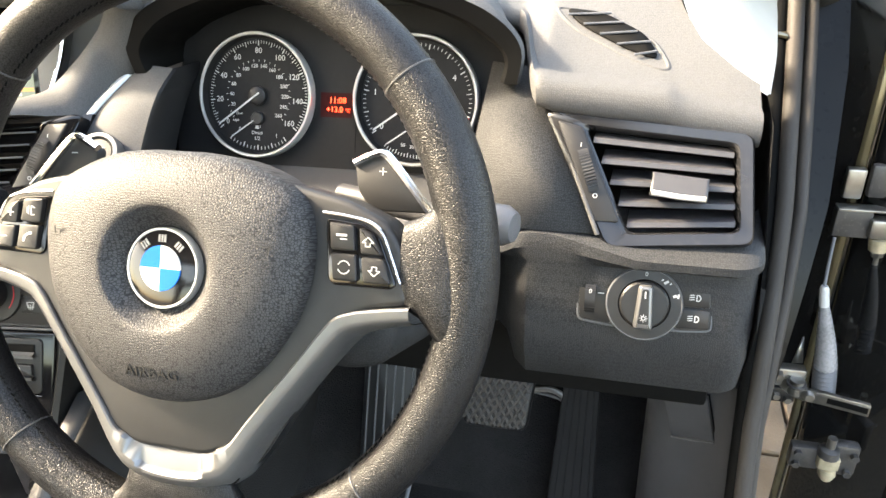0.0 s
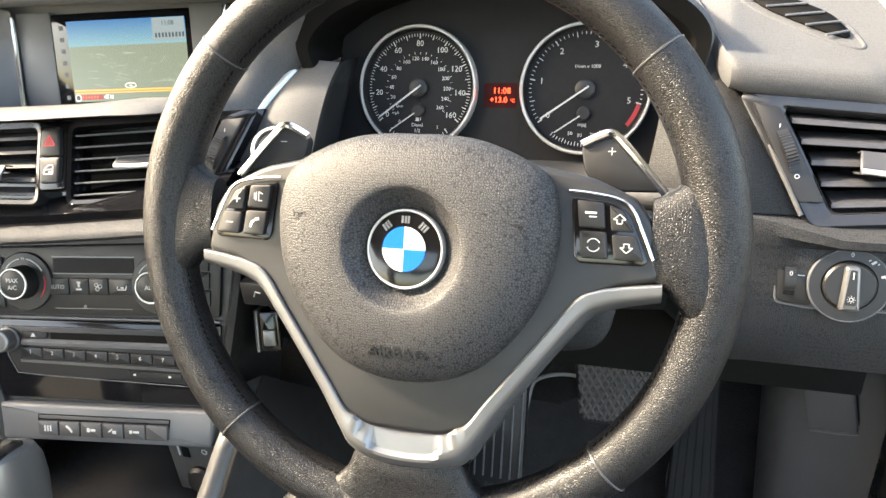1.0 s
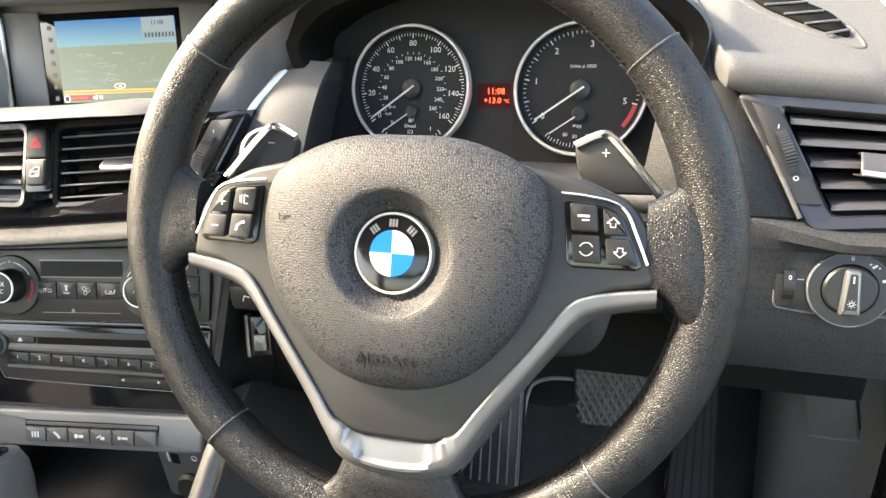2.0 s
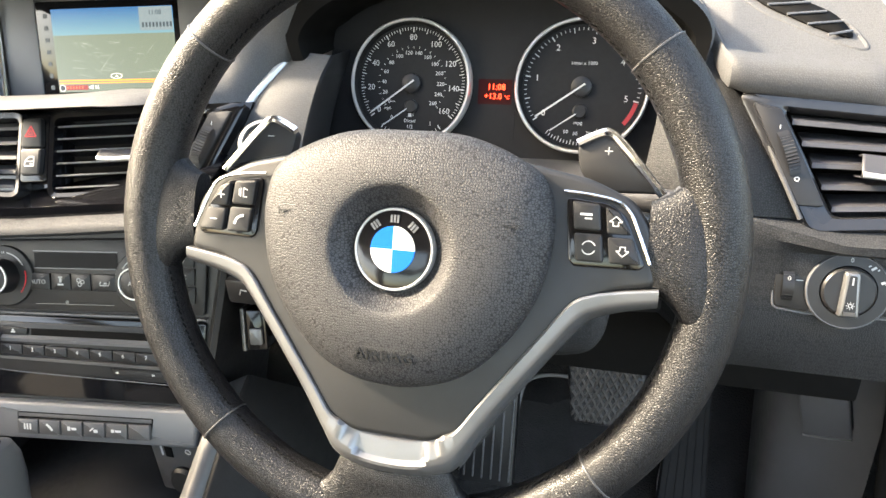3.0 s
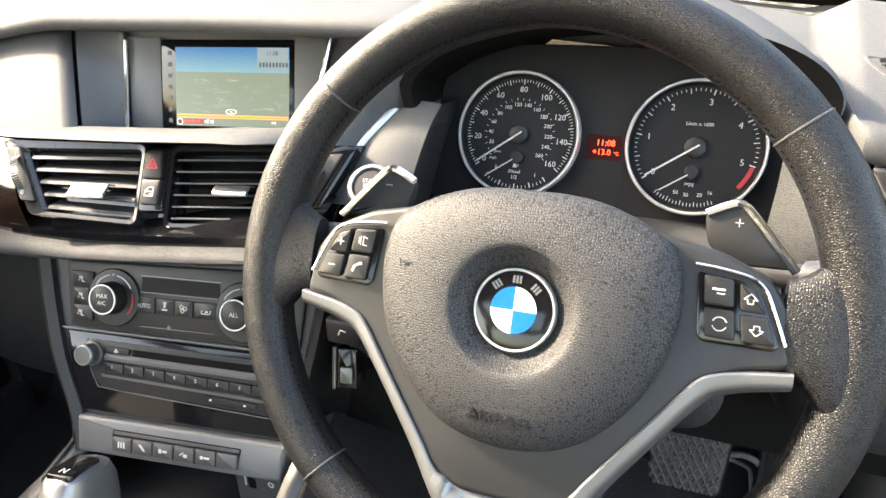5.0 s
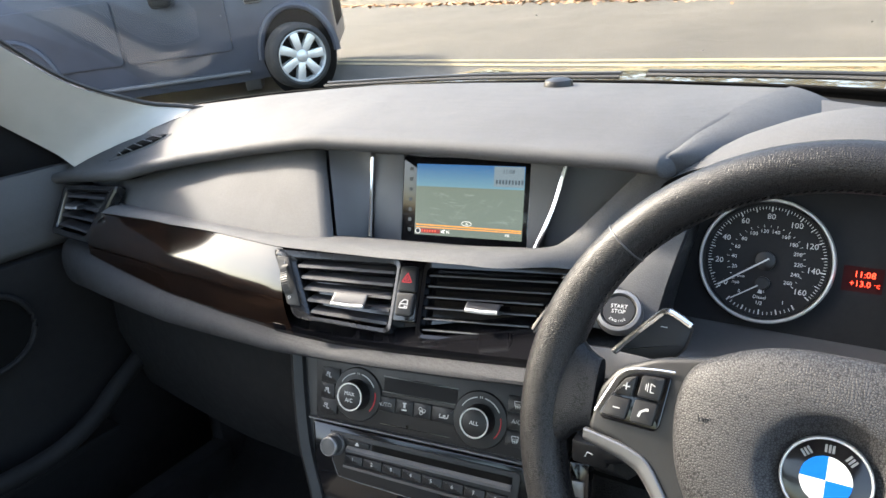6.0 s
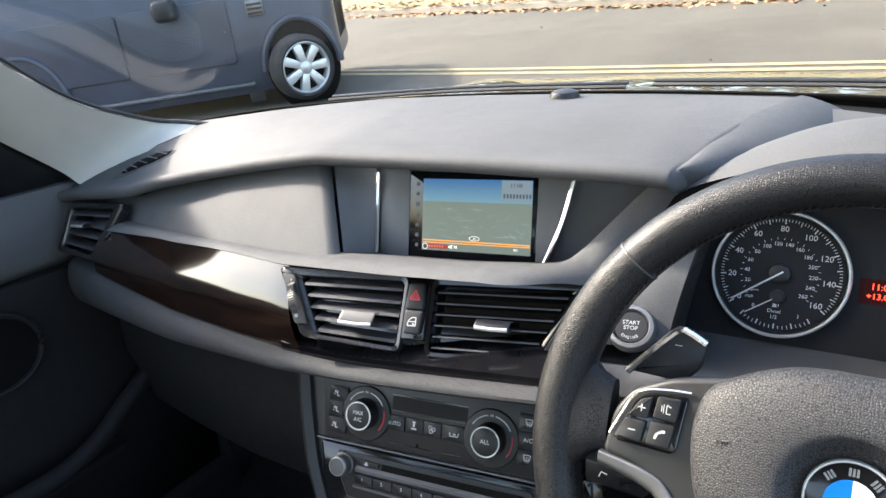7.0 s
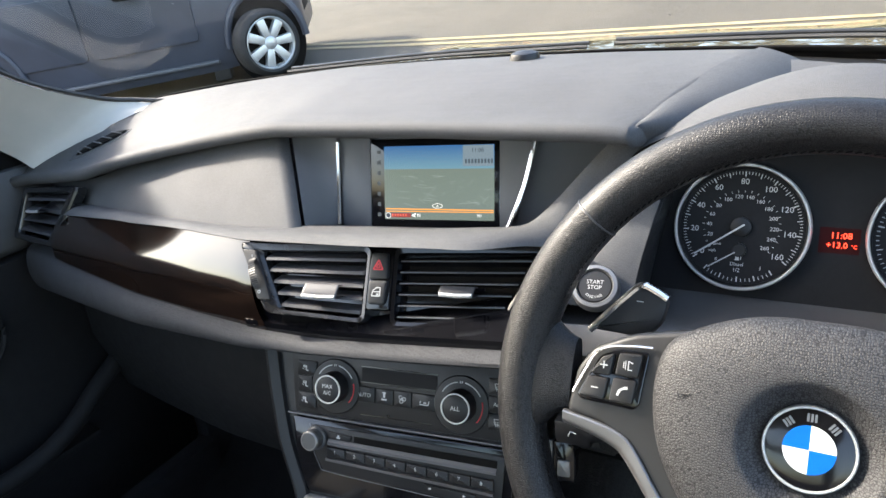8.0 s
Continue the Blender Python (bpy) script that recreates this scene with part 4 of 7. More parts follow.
letters("1", 0.0050, DIALWHITE, speedo, SX + 0.0185, -0.0355, W)
letters("0", 0.0044, DIALWHITE, speedo, SX - 0.0185, -0.0305, W)
part("fuel_icon", bars([(SX - 0.003, -0.0295, SX + 0.001, -0.0295, 0.0006), (SX - 0.001, -0.0295, SX - 0.001, -0.0250, 0.0030), (SX + 0.002, -0.029, SX + 0.002, -0.0255, 0.0006)], W), DIALWHITE, speedo)
part("needle", bars([tick(SX, -126, -0.004, 0.0455, 0.0014)], 0.0004, 0.0006), WHITE, speedo, "white needle")
part("needle", bars([(SX - 0.003, -0.0228, SX - 0.0245, -0.0375, 0.0010)], -0.0008, 0.0005), WHITE, speedo, "white needle")

rev = dial(TX, "rev_counter", "black dial with white figures and red zone")
part("scale", bars([tick(TX, -126 + i * 4.6, 0.0465 if i % 5 else 0.0445, 0.0490, 0.0005 if i % 5 else (0.0010 if i % 10 == 0 else 0.0007)) for i in range(51)], W), DIALWHITE, rev)
for i in range(6):
    x, y = P(TX, -126 + 46 * i, 0.0385)
    letters(str(i), 0.0074, DIALWHITE, rev, x, y, W, "figure")
part("red_zone", bars([tick(TX, 106 + i * 1.5, 0.0455, 0.0490, 0.0013) for i in range(16)], W + 0.0002), DIALRED, rev)
letters("1/min x 1000", 0.0042, DIALWHITE, rev, TX + 0.001, 0.0195, W)
letters("mpg", 0.0044, DIALWHITE, rev, TX - 0.001, -0.0300, W)
for s_, a in (("50", 196), ("30", 184), ("20", 168), ("16", 156)):
    x, y = P(TX, a, 0.0395)
    letters(s_, 0.0044, DIALWHITE, rev, x, y, W, "figure")
part("scale", bars([tick(TX, 215 - i * 3.4, 0.0450 if i % 4 == 0 else 0.0462, 0.0490, 0.0006) for i in range(18)], W), DIALWHITE, rev, "consumption scale")
part("needle", bars([tick(TX, -125, -0.004, 0.0455, 0.0014)], 0.0004, 0.0006), WHITE, rev, "white needle")
part("needle", bars([(TX - 0.003, -0.0228, TX - 0.0245, -0.0375, 0.0010)], -0.0008, 0.0005), WHITE, rev, "white needle")

disp = part("clock_display", plate(rect(-0.0195, -0.0480, 0.0195, 0.0150), -0.008, -0.0055), DIAL, cluster, "dark display window")
part("display_glow", plate(rect(-0.0140, -0.0165, 0.0160, 0.0050), -0.0056, -0.0052), mat("display_glow", (0.02, 0.003, 0.003), 0.6, spec=0.1, emit=(0.5, 0.02, 0.01), power=0.002), disp, "faint red backlight")
letters("11:08", 0.0074, REDLIT, disp, 0.0022, -0.0018, -0.0050, "clock_digits")
letters("+13.0", 0.0070, REDLIT, disp, -0.0006, -0.0098, -0.0050, "temperature_digits")
letters("°C", 0.0042, REDLIT, disp, 0.0120, -0.0104, -0.0050, "temperature_digits")

start = thing("start_button", frame_at((-0.1735, 0.164, 0.998), 8, 46), "round black engine start button in silver ring", "button")
part("ring", lathe(bmesh.new(), [(0.0205, -0.006), (0.0205, 0.002), (0.0190, 0.0042), (0.0160, 0.0046), (0.0148, 0.0030), (0.0148, 0.0)], n=48), SILVER, start, "satin silver ring")
cap = part("cap", lathe(bmesh.new(), [(0.0146, -0.002), (0.0146, 0.0020), (0.0135, 0.0030), (0.0, 0.0034)], n=48), BLACK, start)
letters("START", 0.0050, WHITE, cap, 0, 0.0036, 0.0034)
letters("STOP", 0.0050, WHITE, cap, 0, -0.0012, 0.0034)
for i, ch in enumerate("ENGINE"):      # set on an arc
    a = radians(-90 + (i - 2.5) * 15)
    letters(ch, 0.0034, WHITE, cap, 0.0100 * math.cos(a), 0.0100 * math.sin(a), 0.0032, "lettering", math.degrees(a) + 90)


# ---- display screen ----
def screen_sky():
    m = bpy.data.materials.new("map_sky")
    m.use_nodes = True
    t = m.node_tree
    b = t.nodes["Principled BSDF"]
    co, sp, r = (t.nodes.new(n) for n in ("ShaderNodeTexCoord", "ShaderNodeSeparateXYZ", "ShaderNodeValToRGB"))
    t.links.new(co.outputs["Generated"], sp.inputs[0])
    t.links.new(sp.outputs[1], r.inputs[0])
    r.color_ramp.elements[0].color, r.color_ramp.elements[1].color = (0.22, 0.48, 0.62, 1), (0.04, 0.20, 0.52, 1)
    t.links.new(r.outputs[0], b.inputs["Emission Color"])
    b.inputs["Base Color"].default_value = (0.01, 0.01, 0.012, 1)
    b.inputs["Emission Strength"].default_value = 0.080
    b.inputs["Roughness"].default_value = 0.25
    return m


def lit(name, c, p):
    return mat(name, (0.01, 0.01, 0.01), 0.25, emit=c, power=0.74 * p, rvar=0.02)


screen = thing("display_screen", SCREEN, "navigation screen with a map under blue sky", "screen")
part("housing", plate(rect(-0.0735, -0.0470, 0.0790, 0.0500), -0.02, 0.0005, 0.002, 0.004), GLOSS, screen, "gloss black housing")
part("map_sky", plate(rect(-0.0552, 0.0170, 0.0722, 0.0420), 0.0, 0.0010), screen_sky(), screen, "blue gradient sky")
part("map_ground", plate(rect(-0.0552, -0.0380, 0.0722, 0.0170), 0.0, 0.0010), lit("map_green", (0.165, 0.215, 0.180), 0.163), screen, "grey-green map ground")
random.seed(5)
lines = []
for _ in range(34):
    x, y = random.uniform(-0.05, 0.066), random.uniform(-0.022, 0.010)
    a = random.choice((0.15, -0.2, 1.2, 2.2, -0.5))
    l = random.uniform(0.006, 0.022) * (0.5 + (0.014 - y) * 20)
    x1, y1 = x + l * math.cos(a), y + l * math.sin(a) * 0.45
    if -0.054 < x1 < 0.071 and -0.026 < y1 < 0.014:
        lines.append((x, y, x1, y1, 0.0003))
part("map_streets", bars(lines, 0.00102, 0.0001), lit("map_street", (0.24, 0.29, 0.27), 0.258), screen, "pale streets")
part("map_route", bars([(-0.054, -0.0265, 0.010, -0.0268, 0.0013), (0.010, -0.0268, 0.0715, -0.0272, 0.0013), (-0.054, -0.0292, 0.0715, -0.0292, 0.0010)], 0.00104, 0.0001), lit("map_orange", (0.85, 0.34, 0.04), 0.231), screen, "orange motorway")
part("map_status", plate(rect(-0.0475, -0.0358, -0.0235, -0.0310), 0.0010, 0.0012), lit("status_red", (0.22, 0.02, 0.015), 0.238), screen, "dark red status field")
letters("N", 0.0050, lit("status_white", (0.9, 0.9, 0.9), 0.272), screen, -0.0140, -0.0335, 0.0011, "status_mark")
part("status_arrow", bars([(-0.0222, -0.0335, -0.0175, -0.0315, 0.0012), (-0.0222, -0.0335, -0.0180, -0.0345, 0.0012)], 0.0011), lit("status_white_b", (0.9, 0.9, 0.9), 0.272), screen)
part("status_digits", bars([(-0.0455 + i * 0.0032, -0.0345, -0.0455 + i * 0.0032, -0.0322, 0.0014) for i in range(6)], 0.0012), lit("status_digit", (0.75, 0.12, 0.06), 0.238), screen)
part("map_compass", plate(ngon(-0.0510, -0.0338, 0.0030, 20), 0.0010, 0.0012), GLOSS, screen)
part("compass_ring", bars(ring_bars(-0.0510, -0.0338, 0.0030, 0.0006, n=18), 0.0012), lit("ring_white", (0.8, 0.8, 0.8), 0.238), screen)
part("map_marker", bars([(x0, -0.0228 + (y0 + 0.0228) * 0.42, x1, -0.0228 + (y1 + 0.0228) * 0.42, wd) for x0, y0, x1, y1, wd in ring_bars(0.0080, -0.0228, 0.0058, 0.0006, n=24)] + [(0.0070, -0.0238, 0.0082, -0.0222, 0.0007), (0.0094, -0.0238, 0.0082, -0.0222, 0.0007)], 0.0011), lit("marker_white", (0.85, 0.85, 0.8), 0.238), screen)
part("info_box", plate(rect(0.0375, 0.0195, 0.0715, 0.0415), 0.0010, 0.0013), lit("info_grey", (0.24, 0.33, 0.40), 0.13), screen, "pale grey info box")
letters("11:08", 0.0062, lit("info_dark", (0.03, 0.05, 0.07), 0.204), screen, 0.0540, 0.0360, 0.0014, "info_clock")
part("info_bar", bars([(0.0410 + i * 0.0036, 0.0225, 0.0410 + i * 0.0036, 0.0270, 0.0020) for i in range(9)], 0.0013, 0.0001), lit("info_dark_b", (0.03, 0.05, 0.07), 0.204), screen)
letters("M1", 0.0042, lit("m_white", (0.85, 0.87, 0.85), 0.238), screen, 0.0560, -0.0330, 0.0012, "road_sign")
part("side_icons", bars([(-0.0640, 0.036 - i * 0.0115, -0.0600, 0.036 - i * 0.0115, 0.0042) for i in range(7)], 0.0006), lit("side_icon", (0.05, 0.06, 0.065), 0.170), screen)
for pts in ([(-0.1105, 0.048, 0.006), (-0.1120, 0.0, 0.004), (-0.1085, -0.0440, 0.010)], [(0.118, 0.050, 0.006), (0.106, 0.0, 0.006), (0.090, -0.0455, 0.012)]):
    st = thing("chrome_rib", SCREEN, "upright polished rib beside the screen", "trim", group="screen ribs")
    part("rib", tube(smooth_path(pts, 6), 0.0026, 8), CHROME, st)
part("recess_panel", plate([(-0.108, -0.050), (-0.072, -0.050), (-0.072, 0.052), (-0.110, 0.052)], -0.012, 0.0015, 0.001), RECESS, thing("screen_cheek", SCREEN, "grey satin panel beside the screen", "panel", group="screen cheeks"))
part("recess_panel", plate([(0.078, -0.050), (0.090, -0.050), (0.118, 0.052), (0.078, 0.052)], -0.012, 0.0015, 0.001), RECESS, thing("screen_cheek", SCREEN, "grey satin panel beside the screen", "panel", group="screen cheeks"))


# ---- air vents ----
def lerp2(a, b, t):
    return (a[0] + (b[0] - a[0]) * t, a[1] + (b[1] - a[1]) * t)


def air_vent(m, outer, inner, slats, label, tab=None, thumb=None, frame_m=None, slat_m=None, slat_tilt=0.004, blade=0.016, slat_h=0.0022, edge=False):
    """outer, inner: corner points tl, tr, br, bl in the frame."""
    v = thing("air_vent", m, label, "air vent", group="dashboard vents")
    bm = bmesh.new()
    o, n = rounded(outer, 0.008, 4), rounded(inner, 0.006, 4)
    rows = [[(x, y, -0.012) for x, y in o], [(x, y, 0.001) for x, y in o], [(lerp2((x, y), q, 0.15)[0], lerp2((x, y), q, 0.15)[1], 0.0035) for (x, y), q in zip(o, n)],
            [(lerp2((x, y), q, 0.85)[0], lerp2((x, y), q, 0.85)[1], 0.0025) for (x, y), q in zip(o, n)], [(x, y, 0.0) for x, y in n], [(x, y, -0.012) for x, y in n]]
    part("surround", loft(rows, closed_v=True), frame_m or GLOSS, v, "gloss black surround")
    # hollow in void black, its shade put into the colour
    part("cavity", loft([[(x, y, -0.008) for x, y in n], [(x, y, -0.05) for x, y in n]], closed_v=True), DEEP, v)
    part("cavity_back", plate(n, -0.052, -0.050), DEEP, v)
    tl, tr, br, bl = inner
    for k in range(slats):
        t = (k + 0.62) / slats
        a, b = lerp2(tl, bl, t), lerp2(tr, br, t)
        a, b = (a[0] + 0.002, a[1]), (b[0] - 0.002, b[1])
        d = (b[0] - a[0], b[1] - a[1])
        rows = []
        for s in (0, 0.5, 1):
            x, y = lerp2(a, b, s)
            rows.append([(x, y + slat_h / 2, 0.0), (x, y - slat_h / 2, 0.0005), (x, y - slat_h * 0.4 + slat_tilt, -blade), (x, y + slat_h * 0.4 + slat_tilt, -blade)])
        sl_ = part("slat", loft(rows, closed_v=True, cap=True), slat_m or SATIN, v)
        if edge:
            part("slat_edge", tube([(a[0], a[1], 0.0008), (b[0], b[1], 0.0008)], 0.0008, 6), SATIN_GREY, sl_, "thin grey front edge")
    if tab:
        x0, x1, y0, y1 = tab
        tb = part("tab", loft([[(x, y, w) for y, w in ((y1, 0.002), (y1 - 0.001, 0.010), (y0 + 0.004, 0.0155), (y0, 0.0150), (y0, 0.011), (y0 + 0.004, -0.004))] for x in (x0, x0 + 0.002, x1 - 0.002, x1)]), SLAT, v, "grey adjusting tab with bright lip", solid=0.001)
        part("tab_lip", tube([(x0 + 0.001, y0 + 0.0015, 0.0158), ((x0 + x1) / 2, y0 + 0.0008, 0.0162), (x1 - 0.001, y0 + 0.0015, 0.0158)], 0.0020, 8), ALLOY, tb)
    if thumb:
        q, cx, cy, lean = thumb
        tp = part("thumb_panel", plate(q, -0.006, 0.0048, 0.001, 0.003), BLACK, v)
        part("thumbwheel", bmesh_wheel(cx, cy, lean), BLACK, tp, "ribbed thumbwheel")
        ux, uy = math.sin(radians(lean)), math.cos(radians(lean))
        part("thumb_mark", bars([(cx + ux * 0.0195, cy + uy * 0.0195 - 0.0015, cx + ux * 0.0195, cy + uy * 0.0195 + 0.0015, 0.0006)], 0.0049), WHITE, tp)
        part("thumb_mark", bars(ring_bars(cx - ux * 0.0195, cy - uy * 0.0195, 0.0015, 0.0006, n=10), 0.0049), WHITE, tp)
    return v


def bmesh_wheel(cx, cy, lean, r=0.0165, wd=0.0075, n=40):
    """A ribbed thumbwheel that shows edge on."""
    rows = []
    c, s = math.cos(radians(-lean)), math.sin(radians(-lean))
    for i in range(n + 1):
        a = math.pi * i / n
        rr = r * (1.0 if i % 2 else 0.94)
        y, w = rr * math.cos(a), rr * math.sin(a) * 0.5
        rows.append([(cx + x * c - y * s, cy + x * s + y * c, 0.0035 + w) for x in (-wd / 2, wd / 2)])
    bm = loft(rows)
    return bm


CVENT = frame_at((-0.376, 0.135, 1.005), 10, 32)
air_vent(CVENT, [(-0.1660, 0.0220), (-0.0105, 0.0215), (-0.0110, -0.0545), (-0.1250, -0.0500)], [(-0.1370, 0.0125), (-0.0150, 0.0150), (-0.0160, -0.0490), (-0.1060, -0.0455)], 5,
         "rectangular air vent with grey slats in the centre stack", tab=(-0.0760, -0.0380, -0.0330, -0.0180), frame_m=VENTGLOSS, slat_m=SLAT, slat_tilt=0.013, blade=0.022, slat_h=0.0030,
         thumb=([(-0.1585, 0.0140), (-0.1420, 0.0130), (-0.1170, -0.0370), (-0.1335, -0.0370)], -0.1390, -0.0110, -20))
# slats in void black: the vent's shade is in their colour
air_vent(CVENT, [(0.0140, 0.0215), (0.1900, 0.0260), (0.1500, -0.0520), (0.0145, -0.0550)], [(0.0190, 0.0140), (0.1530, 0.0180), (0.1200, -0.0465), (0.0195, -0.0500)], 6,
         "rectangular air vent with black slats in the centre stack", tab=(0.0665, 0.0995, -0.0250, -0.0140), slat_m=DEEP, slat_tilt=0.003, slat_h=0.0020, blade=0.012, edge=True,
         thumb=([(0.1590, 0.0170), (0.1790, 0.0175), (0.1480, -0.0400), (0.1290, -0.0400)], 0.1540, -0.0110, 22))
haz = thing("hazard_switch", CVENT, "hazard and door lock buttons between the vents", "switch")
part("switch_frame", plate([(-0.0115, 0.0180), (0.0140, 0.0185), (0.0140, -0.0400), (-0.0115, -0.0410)], -0.01, 0.0030, 0.001, 0.004), GLOSS, haz)
hb = part("hazard_button", plate([(-0.0080, 0.0140), (0.0095, 0.0145), (0.0112, -0.0112), (-0.0090, -0.0118)], 0, 0.0075, 0.002, 0.003), BLACK, haz)
part("hazard_triangle", bars([(-0.0045, -0.0020, 0.0055, -0.0020, 0.0012), (-0.0045, -0.0020, 0.0005, 0.0070, 0.0012), (0.0055, -0.0020, 0.0005, 0.0070, 0.0012), (-0.0015, -0.0002, 0.0025, -0.0002, 0.0007), (-0.0015, -0.0002, 0.0005, 0.0035, 0.0007), (0.0025, -0.0002, 0.0005, 0.0035, 0.0007)], 0.0075), RED, hb, "red triangle")
lb = part("lock_button", plate([(-0.0090, -0.0126), (0.0112, -0.0120), (0.0100, -0.0350), (-0.0080, -0.0355)], 0, 0.0075, 0.002, 0.003), BLACK, haz)
part("lock_icon", bars([(-0.0040, -0.0275, 0.0045, -0.0275, 0.0010), (-0.0040, -0.0275, -0.0030, -0.0225, 0.0009), (-0.0030, -0.0225, 0.0005, -0.0195, 0.0009), (0.0005, -0.0195, 0.0045, -0.0195, 0.0009), (0.0045, -0.0195, 0.0045, -0.0275, 0.0009), (-0.0035, -0.0235, 0.0040, -0.0235, 0.0009), (0.0010, -0.0258, 0.0032, -0.0258, 0.0014)], 0.0075), WHITE, lb)
cs = thing("vent_backing", CVENT, "gloss black panel behind the centre vents", "panel", kind="structure")
part("panel", plate([(-0.1600, 0.0215), (0.190, 0.0300), (0.165, -0.050), (-0.120, -0.050)], -0.030, -0.0125, 0.001), GLOSS, cs)

RV = frame_from((0.199, 0.211, 1.036), (0.347, 0.205, 1.026), (0.229, 0.165, 0.964))


def local(m, p):
    q = m.inverted() @ Vector(p)
    return (q.x, q.y)


rv_o = [local(RV, p) for p in ((0.195, 0.212, 1.036), (0.342, 0.205, 1.027), (0.347, 0.168, 0.957), (0.246, 0.158, 0.952))]
rv_i = [local(RV, p) for p in ((0.226, 0.207, 1.026), (0.331, 0.202, 1.019), (0.336, 0.172, 0.966), (0.262, 0.166, 0.962))]
rv_t = [local(RV, p) for p in ((0.205, 0.207, 1.030), (0.224, 0.205, 1.026), (0.256, 0.169, 0.968), (0.238, 0.168, 0.968))]
air_vent(RV, rv_o, rv_i, 5, "angular air vent with grey slats and gloss black surround", tab=(rv_i[0][0] + 0.052, rv_i[0][0] + 0.090, -0.054, -0.036), frame_m=VENTGLOSS, slat_m=SLAT, slat_tilt=0.013, blade=0.024, slat_h=0.0038,
         thumb=(rv_t, (rv_t[0][0] + rv_t[2][0]) / 2, (rv_t[0][1] + rv_t[2][1]) / 2, -24))
PV = frame_from((-1.087, 0.205, 1.026), (-0.945, 0.205, 1.036), (-1.094, 0.168, 0.957))
pv_o = [local(PV, p) for p in ((-1.088, 0.205, 1.027), (-0.943, 0.206, 1.036), (-0.985, 0.160, 0.955), (-1.094, 0.168, 0.957))]
pv_i = [local(PV, p) for p in ((-1.077, 0.202, 1.019), (-0.966, 0.202, 1.026), (-1.000, 0.166, 0.964), (-1.083, 0.172, 0.966))]
air_vent(PV, pv_o, pv_i, 4, "dark side air vent at the passenger door", tab=(0.040, 0.070, -0.040, -0.030), frame_m=VENTGLOSS, slat_m=SLAT, slat_tilt=0.010, slat_h=0.0034)

# ---- centre stack ----
STACK = frame_at((-0.437, 0.088, 0.82), 8, 22)
stack = thing("centre_stack", STACK, "dark grey centre stack housing", "console")
part("housing", plate([(-0.090, 0.100), (0.222, 0.100), (0.208, 0.03), (0.196, -0.066), (0.190, -0.1015), (-0.036, -0.1015), (-0.040, -0.058), (-0.062, -0.012), (-0.080, 0.048)], -0.15, -0.004), BLACK, stack)
part("side_trim", loft([[(x - 0.006, y, -0.05), (x - 0.005, y, 0.002), (x, y, 0.0045), (x + 0.010, y, 0.001), (x + 0.011, y, -0.004)] for x, y in [(p.x, p.y) for p in smooth_path([(-0.0880, 0.100, 0), (-0.0835, 0.080, 0), (-0.0780, 0.048, 0), (-0.0640, -0.010, 0), (-0.0430, -0.062, 0), (-0.034, -0.102, 0)], 5)]]), BLACK, stack, "dark grey edge trim")
part("side_trim", loft([[(x + 0.006, y, -0.06), (x + 0.005, y, 0.0), (x, y, 0.0025), (x - 0.006, y, -0.004)] for x, y in [(p.x, p.y) for p in smooth_path([(0.2230, 0.100, 0), (0.2130, 0.040, 0), (0.2000, -0.03, 0), (0.1930, -0.066, 0), (0.188, -0.102, 0)], 5)]]), BLACK, stack, "dark edge trim")

clim = thing("climate_panel", STACK, "black climate control panel with two knobs", "control panel")
part("fascia", plate([(-0.0560, 0.0900), (0.2050, 0.0960), (0.1990, 0.0240), (-0.0500, 0.0245)], -0.012, 0.0, 0.0015, 0.004), BLACK, clim)
part("display", plate(rect(0.0310, 0.0660, 0.1150, 0.0800), 0.0, 0.0006), DIAL, clim, "dark glossy display")
part("display_frame", bars([(0.0300, 0.0812, 0.1160, 0.0812, 0.0010), (0.0300, 0.0650, 0.1160, 0.0650, 0.0006)], 0.0002), GLOSS, clim)
for x0, x1, tx in ((0.0220, 0.0466, "AUTO"), (0.0476, 0.0676, 0), (0.0682, 0.0880, 1), (0.0890, 0.1160, 2)):
    b = part("button", plate(rect(x0, 0.0445, x1, 0.0605), -0.001, 0.0018, 0.0007, 0.0008), BLACK, clim)
    c = (x0 + x1) / 2
    if tx == "AUTO":
        letters("AUTO", 0.0058, WHITE, b, c, 0.0520, 0.0019)
    elif tx == 1:
        part("icon", bars(ring_bars(c - 0.002, 0.0545, 0.0018, 0.0007, n=8) + ring_bars(c + 0.002, 0.0530, 0.0018, 0.0007, n=8) + ring_bars(c - 0.001, 0.0505, 0.0018, 0.0007, n=8), 0.0018), WHITE, b)
    elif tx == 0:
        part("icon", bars([(c - 0.002, 0.0570, c + 0.002, 0.0570, 0.0012), (c, 0.0565, c, 0.0520, 0.0022), (c - 0.003, 0.0500, c + 0.003, 0.0500, 0.0016)], 0.0018), WHITE, b)
    else:
        part("icon", bars([(c - 0.005, 0.0500, c + 0.004, 0.0500, 0.0010), (c - 0.005, 0.0510, c - 0.004, 0.0535, 0.0010), (c + 0.004, 0.0500, c + 0.005, 0.0540, 0.0010), (c - 0.001, 0.0520, c + 0.002, 0.0520, 0.0016)], 0.0018), WHITE, b)
